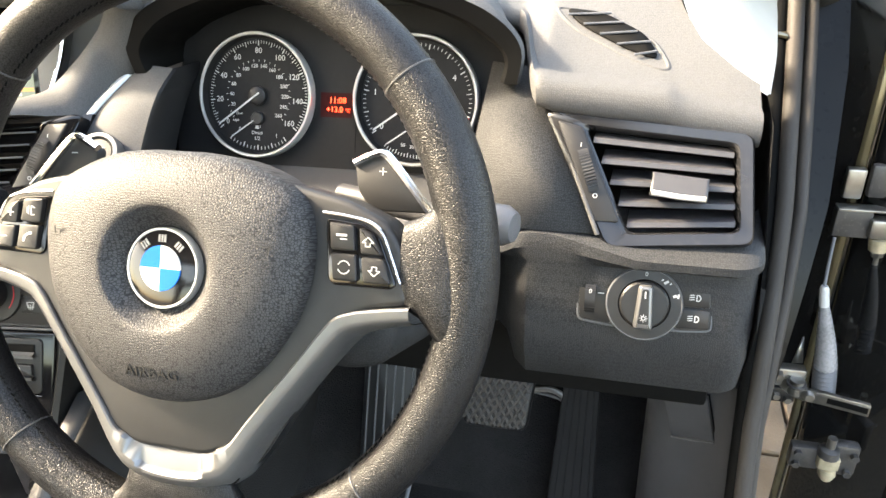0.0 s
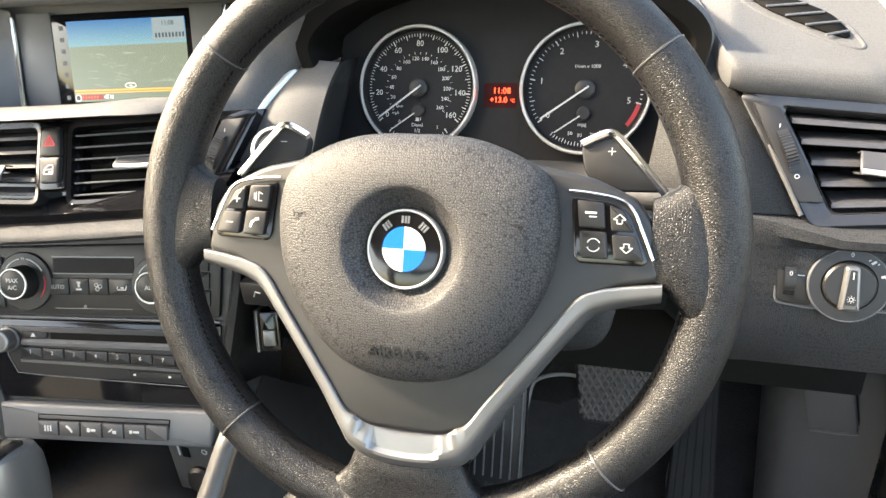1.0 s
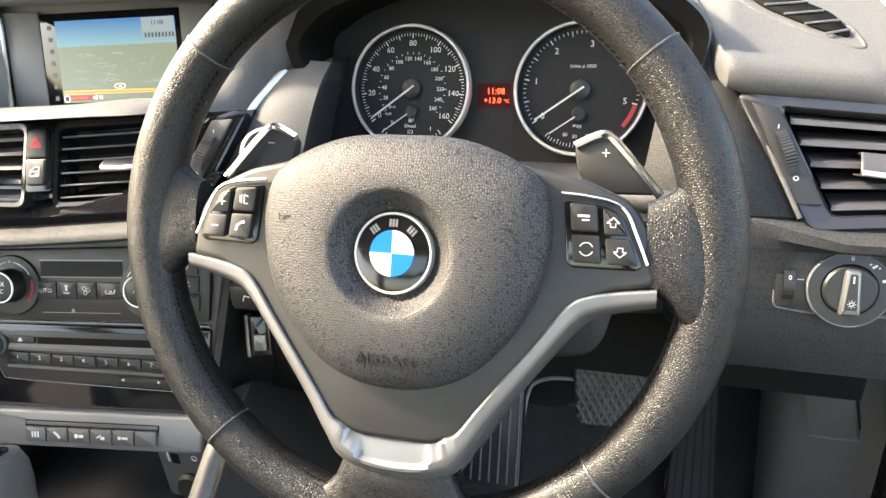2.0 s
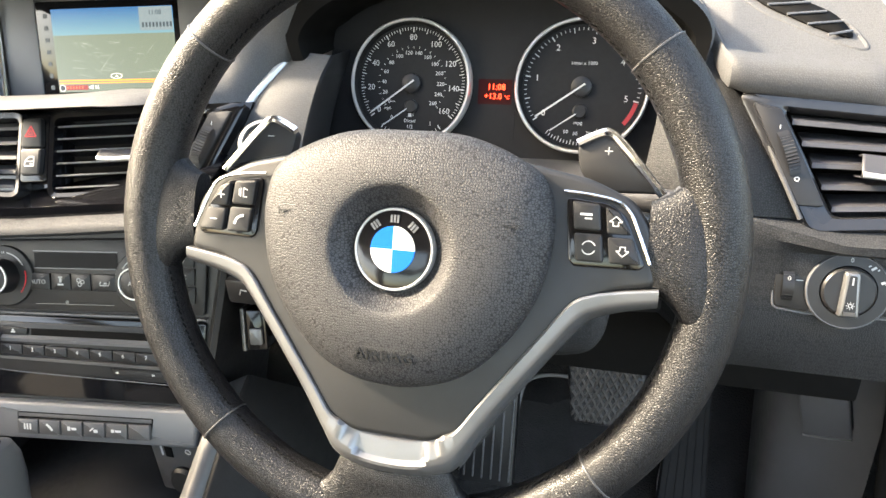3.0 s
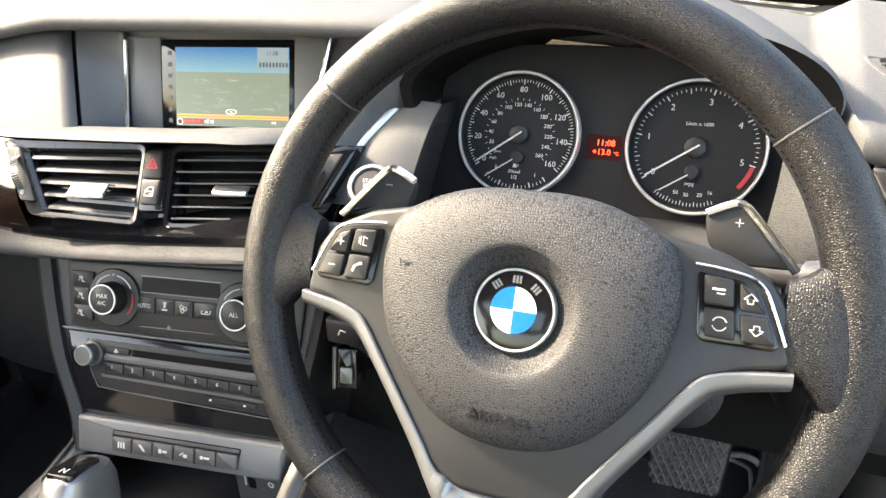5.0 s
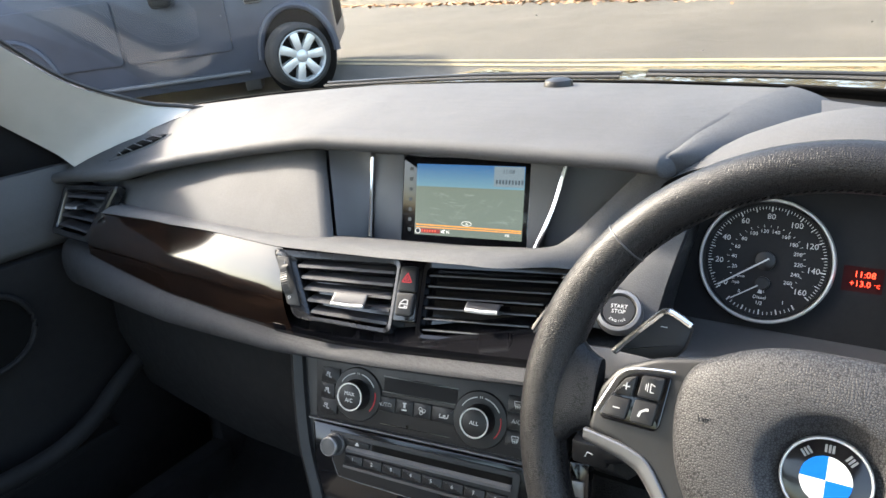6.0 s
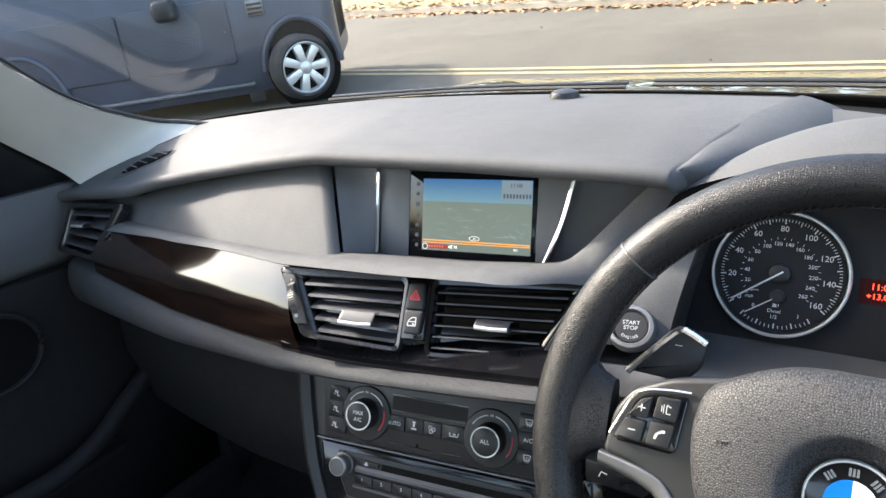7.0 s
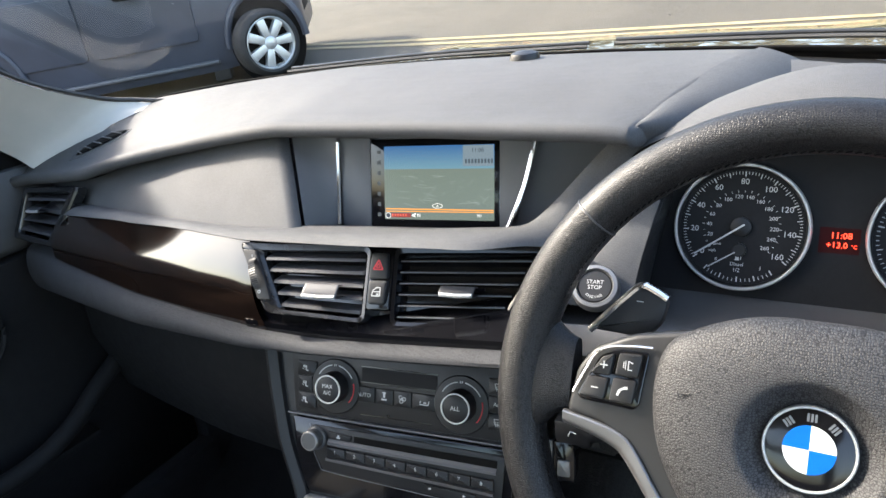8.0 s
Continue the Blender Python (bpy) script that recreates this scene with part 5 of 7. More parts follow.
for i in range(3):
    y = 0.0805 - i * 0.0170
    b = part("button", plate([(-0.0470 + i * 0.001, y), (-0.0235 - (i == 1) * 0.005, y), (-0.0235 - (i == 1) * 0.005, y - 0.0155), (-0.0470 + i * 0.001, y - 0.0155)], -0.001, 0.0018, 0.0007, 0.0008), BLACK, clim)
    part("icon", bars(ring_bars(-0.0385, y - 0.0062, 0.0011, 0.0008, n=8) + [(-0.0360, y - 0.005, -0.0365, y - 0.010, 0.0010), (-0.0365, y - 0.010, -0.0335, y - 0.0105, 0.0010), (-0.0410, y - 0.0085, -0.0390, y - 0.0095, 0.0007)], 0.0018), WHITE, b)
    b = part("button", plate([(0.1690, y + 0.004), (0.1920, y + 0.004), (0.1910, y - 0.0115), (0.1690, y - 0.0115)], -0.001, 0.0018, 0.0007, 0.0008), BLACK, clim)
    if i == 1:
        letters("A/C", 0.0058, WHITE, b, 0.1790, y - 0.004, 0.0019)
    else:
        part("icon", bars([(0.1755, y - 0.001, 0.1825, y - 0.001, 0.0007), (0.1755, y - 0.001, 0.1762, y - 0.006, 0.0007), (0.1825, y - 0.001, 0.1818, y - 0.006, 0.0007), (0.1762, y - 0.006, 0.1818, y - 0.006, 0.0007)] + [(0.1772 + 0.0018 * j, y - 0.003, 0.1772 + 0.0018 * j, y - 0.008, 0.0006) for j in range(3)], 0.0018), WHITE, b)
for cx, cy, txt in ((0.0005, 0.0570, ("MAX", "A/C")), (0.1415, 0.0550, ("ALL",))):
    kn = part("knob", lathe(bmesh.new(), [(0.0290, -0.004), (0.0290, 0.0010), (0.0280, 0.0022), (0.0200, 0.0030), (0.0164, 0.0035), (0.0156, 0.0165), (0.0148, 0.0178)], cx, cy, 56), BLACK, clim, "round black knob")
    part("knob_ring", lathe(bmesh.new(), [(0.0148, 0.0160), (0.0150, 0.0180), (0.0145, 0.0188), (0.0137, 0.0188), (0.0133, 0.0178)], cx, cy, 56), ALLOY, kn, "polished ring")
    kc = part("knob_cap", lathe(bmesh.new(), [(0.0136, 0.0176), (0.0120, 0.0184), (0.0, 0.0187)], cx, cy, 48), BLACK, kn)
    for j, s_ in enumerate(txt):
        letters(s_, 0.0058, WHITE, kc, cx, cy + (0.0032 if len(txt) > 1 and j == 0 else (-0.0036 if len(txt) > 1 else 0)), 0.0188)
    part("knob_scale", bars(ring_bars(cx, cy, 0.0225, 0.0010, 100, 150, 8) + ring_bars(cx, cy, 0.0225, 0.0010, 28, 80, 8) + [(cx - 0.001, cy + 0.0215, cx - 0.001, cy + 0.0237, 0.0008), (cx + 0.001, cy + 0.0215, cx + 0.001, cy + 0.0237, 0.0008)], 0.0030), WHITE, kn)
    part("knob_scale_warm", bars(ring_bars(cx, cy, 0.0225, 0.0011, -42, 14, 9), 0.0030), RED, kn, "red arc")
part("trim_line", bars([(-0.0590, 0.0222, 0.2000, 0.0205, 0.0014)], -0.004, 0.005), SATIN_GREY, clim)
part("sensor", bars(ring_bars(0.0620, 0.0330, 0.0012, 0.0012, n=8) + [(0.030, 0.0310, 0.110, 0.0310, 0.0005)], 0.0), GLOSS, clim)

radio = thing("radio", STACK, "black radio and disc player with eight station buttons", "radio")
part("fascia", plate([(-0.0540, 0.0190), (0.2000, 0.0175), (0.1920, -0.0620), (-0.0330, -0.0600), (-0.0460, -0.0300)], -0.012, -0.0005, 0.0015, 0.004), GLOSS, radio, "gloss black fascia")
part("inner_panel", plate(rounded([(-0.0300, 0.0130), (0.1880, 0.0110), (0.1840, -0.0420), (-0.0130, -0.0345), (-0.0230, -0.0180)], 0.006), -0.002, 0.0012, 0.0008), BLACK, radio)
part("outline", tube([(x, y, 0.0010) for x, y in ((-0.0300, 0.0130), (-0.0240, -0.0180), (-0.0150, -0.0340), (0.0105, -0.0360), (0.1840, -0.0435))], 0.0005, 6), SATIN_GREY, radio)
vk = part("volume_knob", lathe(bmesh.new(), [(0.0125, -0.001), (0.0125, 0.003), (0.0105, 0.004), (0.0100, 0.0140), (0.0090, 0.0155), (0.0, 0.0160)], -0.0220, -0.0008, 36), SATIN, radio, "small round knob")
part("knob_ring", lathe(bmesh.new(), [(0.0102, 0.0120), (0.0104, 0.0148), (0.0092, 0.0160), (0.0085, 0.0160)], -0.0220, -0.0008, 36), SILVER, vk)
eb = part("eject_button", plate([(-0.0065, 0.0085), (0.0215, 0.0070), (0.0200, 0.0010), (-0.0060, 0.0015)], 0.001, 0.0035, 0.0008, 0.001), BLACK, radio)
part("icon", bars([(0.0040, 0.0035, 0.0085, 0.0035, 0.0014), (0.0050, 0.0052, 0.0075, 0.0052, 0.0014), (0.0060, 0.0062, 0.0066, 0.0062, 0.0010)], 0.0035), WHITE, eb)
part("disc_slot", plate([(0.0240, 0.0070), (0.1800, 0.0055), (0.1800, -0.0015), (0.0240, 0.0005)], 0.0008, 0.0022), DEEP, radio)
part("slot_lip", loft([[(x, 0.0008 - 0.012 * (x + 0.006), 0.002), (x, -0.0020 - 0.012 * (x + 0.006), 0.0055), (x, -0.0052 - 0.012 * (x + 0.006), 0.0045)] for x in np.linspace(-0.0060, 0.1800, 8)]), SATIN_GREY, radio, "grey sloping lip")
for i in range(8):
    x0 = -0.0075 + i * 0.0232
    y = -0.0075 - 0.006 * i / 8
    b = part("station_button", plate([(x0, y), (x0 + 0.0226, y - 0.0006), (x0 + 0.0226, y - 0.0106), (x0, y - 0.0100)], 0.001, 0.0045, 0.001, 0.0008), BLACK, radio)
    letters(str(i + 1), 0.0056, WHITE, b, x0 + 0.0105, y - 0.0048, 0.0046, "figure")
part("button_rail", loft([[(x, -0.0186 - 0.032 * (x + 0.0075), 0.001), (x, -0.0192 - 0.032 * (x + 0.0075), 0.0060), (x, -0.0222 - 0.032 * (x + 0.0075), 0.0050), (x, -0.0232 - 0.032 * (x + 0.0075), 0.001)] for x in np.linspace(-0.0075, 0.1780, 8)]), SILVER, radio, "silver rail under the buttons")
sk = part("seek_button", plate([(0.1040, -0.0285), (0.1600, -0.0305), (0.1590, -0.0370), (0.1090, -0.0350)], 0.001, 0.0028, 0.0006, 0.001), BLACK, radio)
for u in (-1, 1):
    xs, ys = 0.1295 + 0.0175 * u, -0.03285 - 0.00065 * u
    part("icon", bars([(xs, ys + 0.001, xs, ys - 0.001, 0.0012), (xs + 0.0005 * u, ys, xs + 0.0020 * u, ys, 0.0014)], 0.0028), WHITE, sk)

sw = thing("switch_panel", STACK, "grey panel with a row of six black switches", "control panel")
part("fascia", plate([(-0.0350, -0.0640), (0.1940, -0.0650), (0.1890, -0.1010), (-0.0330, -0.1010)], -0.012, 0.0060, 0.004, 0.004, 3), SATIN_GREY, sw)
part("switch_bed", plate([(0.0075, -0.0735), (0.1480, -0.0740), (0.1440, -0.0955), (0.0075, -0.0945)], 0.004, 0.0064, 0.0003, 0.002), DEEP, sw)
part("lamp_bar", plate([(0.0090, -0.0745), (0.1465, -0.0750), (0.1460, -0.0785), (0.0090, -0.0780)], 0.006, 0.0072, 0.0004), SATIN, sw)
for i in range(6):
    x0 = 0.0090 + i * 0.0229
    b = part("switch", plate([(x0, -0.0795), (x0 + 0.0222, -0.0797), (x0 + 0.0216, -0.0945), (x0, -0.0940)], 0.005, 0.0095, 0.0012, 0.0012), SATIN, sw)
    cx, cy = x0 + 0.011, -0.0868
    ic = [[(cx - 0.003, cy - 0.003, cx - 0.003, cy + 0.003, 0.0016), (cx, cy - 0.003, cx, cy + 0.003, 0.0016), (cx + 0.003, cy - 0.003, cx + 0.003, cy + 0.003, 0.0016)], [(cx - 0.003, cy + 0.003, cx + 0.001, cy, 0.0022), (cx, cy + 0.001, cx + 0.003, cy - 0.003, 0.0022)],
          [(cx - 0.004, cy, cx - 0.001, cy, 0.004), (cx, cy, cx + 0.005, cy, 0.0022)], [(cx - 0.004, cy - 0.001, cx, cy + 0.002, 0.0012), (cx, cy - 0.001, cx + 0.004, cy - 0.001, 0.0030)], [(cx - 0.005, cy, cx - 0.002, cy, 0.003), (cx - 0.001, cy, cx + 0.005, cy, 0.0020)], []][i]
    if ic:
        part("icon", bars(ic, 0.0095), WHITE, b)

# ---- light switch ----
LS = frame_at((0.278, 0.1530, 0.913), 0, 20)
ls = thing("light_switch", LS, "rotary headlamp switch with black fog lamp buttons", "switch")
part("surround", plate(rounded([(-0.0490, 0.0180), (-0.0250, 0.0200), (0.0250, 0.0200), (0.0460, 0.0165), (0.0480, -0.0165), (0.0300, -0.0185), (-0.0250, -0.0195), (-0.0465, -0.0170)], 0.004), -0.004, 0.0015, 0.001), SATIN, ls)
part("button_panel", plate(rounded([(-0.0480, 0.0168), (-0.0220, 0.0188), (-0.0220, -0.0180), (-0.0455, -0.0158)], 0.003), 0.0, 0.0035, 0.001), BLACK, ls)
b1 = part("fog_button", plate([(0.0230, 0.0170), (0.0450, 0.0150), (0.0460, 0.0005), (0.0250, 0.0005)], 0.0, 0.0040, 0.001, 0.002), BLACK, ls)
b2 = part("fog_button", plate([(0.0250, -0.0010), (0.0460, -0.0010), (0.0468, -0.0150), (0.0230, -0.0165)], 0.0, 0.0040, 0.001, 0.002), BLACK, ls)
for b, cy in ((b1, 0.0075), (b2, -0.0080)):
    part("icon", bars(ring_bars(0.0365, cy, 0.0022, 0.0007, -90, 90, 7) + [(0.0360, cy - 0.0024, 0.0360, cy + 0.0024, 0.0007)] + [(0.0310, cy - 0.0016 + j * 0.0016, 0.0345, cy - 0.0010 + j * 0.0016, 0.0006) for j in range(3)], 0.0040), WHITE, b)
bezel_d = part("dial_bezel", lathe(bmesh.new(), [(0.0270, -0.002), (0.0270, 0.0055), (0.0262, 0.0068), (0.0185, 0.0072), (0.0175, 0.0060)], n=56), BLACK, ls, "round black bezel")
letters("0", 0.0046, WHITE, bezel_d, 0.0, 0.0222, 0.0073, "figure")
part("icon", bars([(0.0105, 0.0185, 0.0120, 0.0195, 0.0008), (0.0125, 0.0165, 0.0155, 0.0185, 0.0016), (0.0165, 0.0160, 0.0175, 0.0172, 0.0008), (0.0195, 0.0075, 0.0220, 0.0085, 0.0018), (0.0228, 0.0065, 0.0232, 0.0098, 0.0014)], 0.0072), WHITE, bezel_d)
part("dial", lathe(bmesh.new(), [(0.0176, 0.0), (0.0174, 0.0085), (0.0160, 0.0100), (0.0, 0.0104)], n=48), BLACK, ls, "black dial")
kn = part("knob", plate(rounded([(-0.0048, 0.0150), (0.0048, 0.0150), (0.0068, -0.0175), (-0.0068, -0.0175)], 0.0025), 0.006, 0.0150, 0.0028, 0, 3), SILVER, ls, "silver turning bar")
part("knob_inlay", plate(rounded([(-0.0022, 0.0125), (0.0022, 0.0125), (0.0040, -0.0130), (-0.0040, -0.0130)], 0.0015), 0.0148, 0.0154), BLACK, kn, "black inlay")
part("icon", bars(ring_bars(0, -0.0085, 0.0013, 0.0005, n=10) + [(0.0019 * math.cos(a), -0.0085 + 0.0019 * math.sin(a), 0.0028 * math.cos(a), -0.0085 + 0.0028 * math.sin(a), 0.0004) for a in [k * math.pi / 4 for k in range(8)]] + [(0, 0.006, 0, 0.011, 0.0009)], 0.0154), WHITE, kn)
edge_pts = rounded([(-0.0490, 0.0180), (-0.0250, 0.0200), (0.0250, 0.0200), (0.0460, 0.0165), (0.0480, -0.0165), (0.0300, -0.0185), (-0.0250, -0.0195), (-0.0465, -0.0170)], 0.004)
part("surround_edge", tube([(x, y, 0.0012) for x, y in edge_pts], 0.0008, 6, closed=True), SATIN_GREY, ls, "thin grey edge")
part("bezel_edge", lathe(bmesh.new(), [(0.0272, 0.0030), (0.0272, 0.0058), (0.0264, 0.0070), (0.0258, 0.0068)], n=56), SATIN_GREY, bezel_d)
lev = part("level_wheel", bmesh_wheel(-0.0385, 0.0, 0, 0.0105, 0.0075, 24), BLACK, ls, "ribbed level wheel")
letters("0", 0.0048, WHITE, lev, -0.0385, 0.0060, 0.0085, "figure")
part("icon", bars(ring_bars(-0.0270, 0.0120, 0.0022, 0.0007, -90, 90, 7) + [(-0.0274, 0.0098, -0.0274, 0.0142, 0.0007)] + [(-0.0330, 0.0105 + j * 0.0016, -0.0295, 0.0108 + j * 0.0016, 0.0006) for j in range(3)] + [(-0.0330, 0.0045, -0.0285, 0.0045, 0.0006)], 0.0035), WHITE, ls)

# ---- centre console ----
console = thing("centre_console", IDENT, "dark centre console with storage tray", "console")
part("flank", loft([[(-0.214, 0.130, 0.775), (-0.217, 0.065, 0.735), (-0.218, 0.02, 0.700), (-0.215, -0.05, 0.665), (-0.20, -0.30, 0.650)], [(-0.231, 0.115, 0.772), (-0.234, 0.065, 0.741), (-0.237, 0.027, 0.711), (-0.238, -0.05, 0.675), (-0.222, -0.30, 0.658)],
                    ]), SATIN, console, "grey console edge", solid=0.006)
# this side takes the skin with shade in its colour
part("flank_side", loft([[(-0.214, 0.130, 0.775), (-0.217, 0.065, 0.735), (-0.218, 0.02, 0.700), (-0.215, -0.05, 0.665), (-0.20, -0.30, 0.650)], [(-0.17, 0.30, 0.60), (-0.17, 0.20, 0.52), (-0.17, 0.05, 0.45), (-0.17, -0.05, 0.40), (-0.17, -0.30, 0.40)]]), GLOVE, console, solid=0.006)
part("flank", loft([[(-0.490, 0.115, 0.745), (-0.515, 0.03, 0.690), (-0.535, -0.05, 0.660), (-0.54, -0.30, 0.655)], [(-0.475, 0.085, 0.735), (-0.490, 0.03, 0.680), (-0.508, -0.05, 0.662), (-0.515, -0.30, 0.655)]]), SATIN, console, "grey console edge", solid=0.006)
part("flank_side", loft([[(-0.490, 0.115, 0.745), (-0.515, 0.03, 0.690), (-0.535, -0.05, 0.655), (-0.54, -0.30, 0.645)], [(-0.55, 0.20, 0.55), (-0.555, 0.05, 0.45), (-0.56, -0.05, 0.40), (-0.56, -0.30, 0.40)]]), BLACK, console, solid=0.006)
part("tray", loft([[(-0.50, 0.19, 0.72), (-0.50, 0.17, 0.655), (-0.50, 0.02, 0.642), (-0.51, -0.30, 0.640)], [(-0.24, 0.19, 0.72), (-0.24, 0.17, 0.655), (-0.235, 0.02, 0.642), (-0.225, -0.30, 0.640)]]), BLACK, console, "black storage tray", solid=0.004)
for i in range(20):
    part("tray_rib", tube([(-0.40, 0.030 + i * 0.0068, 0.6450 + i * 0.0006), (-0.30, 0.030 + i * 0.0068, 0.6450 + i * 0.0006)], 0.0014, 6), RUBBER, console)
usb = part("socket_panel", box_bm(-0.305, 0.080, 0.655, -0.245, 0.100, 0.728, 0.003), SATIN, console, "black socket panel")
part("icon", tube([(-0.292, 0.0795, 0.716), (-0.292, 0.0795, 0.704)], 0.0010, 5), WHITE, usb)
part("icon", tube([(-0.262 + 0.0028 * math.cos(a), 0.0795, 0.713 + 0.0028 * math.sin(a)) for a in [k * math.pi / 6 for k in range(12)]], 0.0007, 5, closed=True), WHITE, usb)
part("socket", plate(rect(-0.004, -0.006, 0.004, 0.006), 0, 0.001), DEEP, usb).matrix_basis = frame_at((-0.284, 0.0798, 0.709), 0, 0)
part("power_socket", lathe(bmesh.new(), [(0.015, -0.01), (0.015, 0.004), (0.012, 0.007), (0.0, 0.007)], n=28), BLACK, usb).matrix_basis = frame_at((-0.272, 0.078, 0.677), 0, 10)

gear = thing("gear_selector", pose(-0.372, -0.045, 0.668, -14, -2, 6), "silver and black gear selector lever", "gear lever")
part("boot", lathe(bmesh.new(), [(0.045, -0.005), (0.040, 0.01), (0.028, 0.03), (0.024, 0.045)], n=28), BLACK, gear)
rows = []
for z, hx, hy, cy in ((0.030, 0.017, 0.026, 0), (0.055, 0.019, 0.030, 0), (0.085, 0.021, 0.033, -0.002), (0.105, 0.021, 0.033, -0.004), (0.118, 0.018, 0.027, -0.004), (0.124, 0.010, 0.016, -0.004)):
    rows.append([(hx * math.copysign(abs(math.cos(q)) ** 0.7, math.cos(q)), cy + hy * math.copysign(abs(math.sin(q)) ** 0.7, math.sin(q)), z) for q in [2 * math.pi * j / 32 for j in range(32)]])
part("knob", loft(rows, closed_v=True, cap=True), SILVER, gear, "polished silver grip")
gi = part("inlay", plate(rounded(rect(-0.013, -0.026, 0.013, 0.010), 0.005), 0.118, 0.1245, 0.001), GLOSS, gear, "black inlay with letters")
letters("N", 0.010, WHITE, gi, 0.0, -0.018, 0.1246)

# ---- footwell ----
footwell = thing("footwell", IDENT, "dark carpeted footwell", "floor", kind="structure")
part("floor_pan", loft([[(-1.17, y, z), (0.40, y, z)] for y, z in ((-1.0, 0.30), (0.30, 0.29), (0.45, 0.33), (0.62, 0.52), (0.66, 0.80), (0.60, 1.05))]), CARPET, footwell, "black carpet", solid=0.01)
part("side_wall", box_bm(-1.16, 0.41, 0.28, -1.12, 0.68, 1.02, 0.01), CARPET, footwell, "carpeted side wall")
part("side_sill", box_bm(-1.168, -1.0, 0.28, -1.105, 0.42, 0.40, 0.012), CARPET, footwell, "carpeted sill")
part("tunnel", box_bm(-0.53, -0.90, 0.30, -0.205, 0.60, 0.63, 0.04, 3), CARPET, footwell, "carpeted tunnel")
mat_f = thing("floor_mat", IDENT, "black carpet floor mat with grey piping", "floor mat")
mpts = smooth_path([(0.200, -0.25, 0.318), (0.200, 0.30, 0.316), (0.198, 0.44, 0.340), (0.200, 0.481, 0.380), (0.206, 0.512, 0.412), (0.206, 0.545, 0.450), (0.190, 0.560, 0.466), (0.10, 0.565, 0.472), (0.033, 0.567, 0.476),
                    (-0.007, 0.560, 0.468), (-0.020, 0.545, 0.451), (-0.025, 0.502, 0.401), (-0.026, 0.444, 0.342), (-0.028, 0.30, 0.316), (-0.028, -0.25, 0.318)], 5)
half_n = len(mpts) // 2
part("carpet", loft([[mpts[k], mpts[-1 - k]] for k in range(half_n)]), CARPET, mat_f, "black carpet", solid=-0.006)
part("piping", tube(mpts, 0.0032, 8), mat("mat_piping", (0.22, 0.22, 0.23), 0.7, var=0.15, grain=0.001, gscale=600), mat_f, "grey edge piping")

foot = thing("footrest", frame_at((-0.052, 0.455, 0.505), 0, 25), "ribbed dark footrest with metal strips", "footrest")
part("plate", plate(rect(-0.040, -0.13, 0.042, 0.105), -0.02, 0.0, 0.004, 0.008), BLACK, foot)
for i in range(6):
    part("strip", box_bm(-0.032 + i * 0.0135, -0.12, 0.0, -0.0297 + i * 0.0135, 0.095, 0.004, 0.0008), SATIN_GREY, foot, "thin grey rib")

brake = thing("brake_pedal", frame_at((0.112, 0.448, 0.548), 0, 28), "rubber brake pedal with diamond tread", "pedal")
part("pad", plate(rounded([(-0.056, 0.040), (0.056, 0.044), (0.047, -0.044), (-0.042, -0.046)], 0.012), -0.012, 0.0, 0.006, 0, 3), BLACK, brake, "black rubber pad")
for sgn in (1, -1):
    for i in range(-9, 10):
        c = i * 0.011
        pts = []
        for s in np.linspace(-0.09, 0.09, 61):
            x, y = c + s * 0.5, sgn * s * 0.8
            if -0.050 + 0.006 * (0.04 - y) / 0.08 < x < 0.050 - 0.007 * (0.04 - y) / 0.08 and -0.041 < y < 0.038:
                pts.append((x, y, 0.0005))
        if len(pts) > 3:
            part("tread", tube([pts[0], pts[-1]], 0.0026, 5), PEDAL, brake)
part("arm", tube(smooth_path([(0.040, 0.010, -0.014), (0.070, 0.014, -0.030), (0.092, 0.004, -0.040), (0.102, -0.020, -0.046)], 5), 0.0045, 8), STEEL, brake, "metal arm")
gas = thing("accelerator_pedal", frame_at((0.232, 0.440, 0.455), 4, 30), "long black accelerator pedal", "pedal")
part("blade", plate(rounded([(-0.020, 0.16), (0.027, 0.16), (0.022, -0.10), (-0.045, -0.10)], 0.01), -0.012, 0.006, 0.004, 0, 2), GLOVE, gas)
for i in range(5):
    part("rib", tube([(-0.014 + i * 0.008, 0.15, 0.006), (-0.034 + i * 0.0125, -0.09, 0.006)], 0.0013, 5), GLOVE, gas)
kick = thing("kick_panel", IDENT, "grey-black side kick panel with small hatch", "panel", kind="structure")
KICK = mat("kick_plastic", (0.044, 0.045, 0.049), 0.5, grain=0.0001, gscale=1500, var=0.12, vscale=10, spec=0.35)
kick_line = [(0.336, 0.80), (0.328, 0.62), (0.318, 0.48), (0.314, 0.420), (0.324, 0.392), (0.352, 0.372), (0.384, 0.360), (0.404, 0.345)]
part("panel", loft([[(x, y - 0.05 * (0.80 - z) * (0.3 + 0.7 * (x > 0.395)), z) for x, y in kick_line] for z in (0.82, 0.72, 0.62, 0.50, 0.40, 0.30)]), KICK, kick)
hm = frame_from((0.3315, 0.3750, 0.662), (0.3765, 0.3590, 0.673), (0.3370, 0.3800, 0.594))
hatch = part("hatch", plate(rounded([(-0.006, -0.001), (0.044, -0.001), (0.044, -0.066), (-0.006, -0.070)], 0.004), -0.002, 0.0085, 0.0012), KICK, kick, "small rectangular hatch")
part("hatch_gap", tube([(-0.0072, 0.0002, 0.004), (0.0452, 0.0002, 0.004), (0.0452, -0.068, 0.004)], 0.0010, 6), DEEP, kick).matrix_basis = hm
hatch.matrix_basis = hm
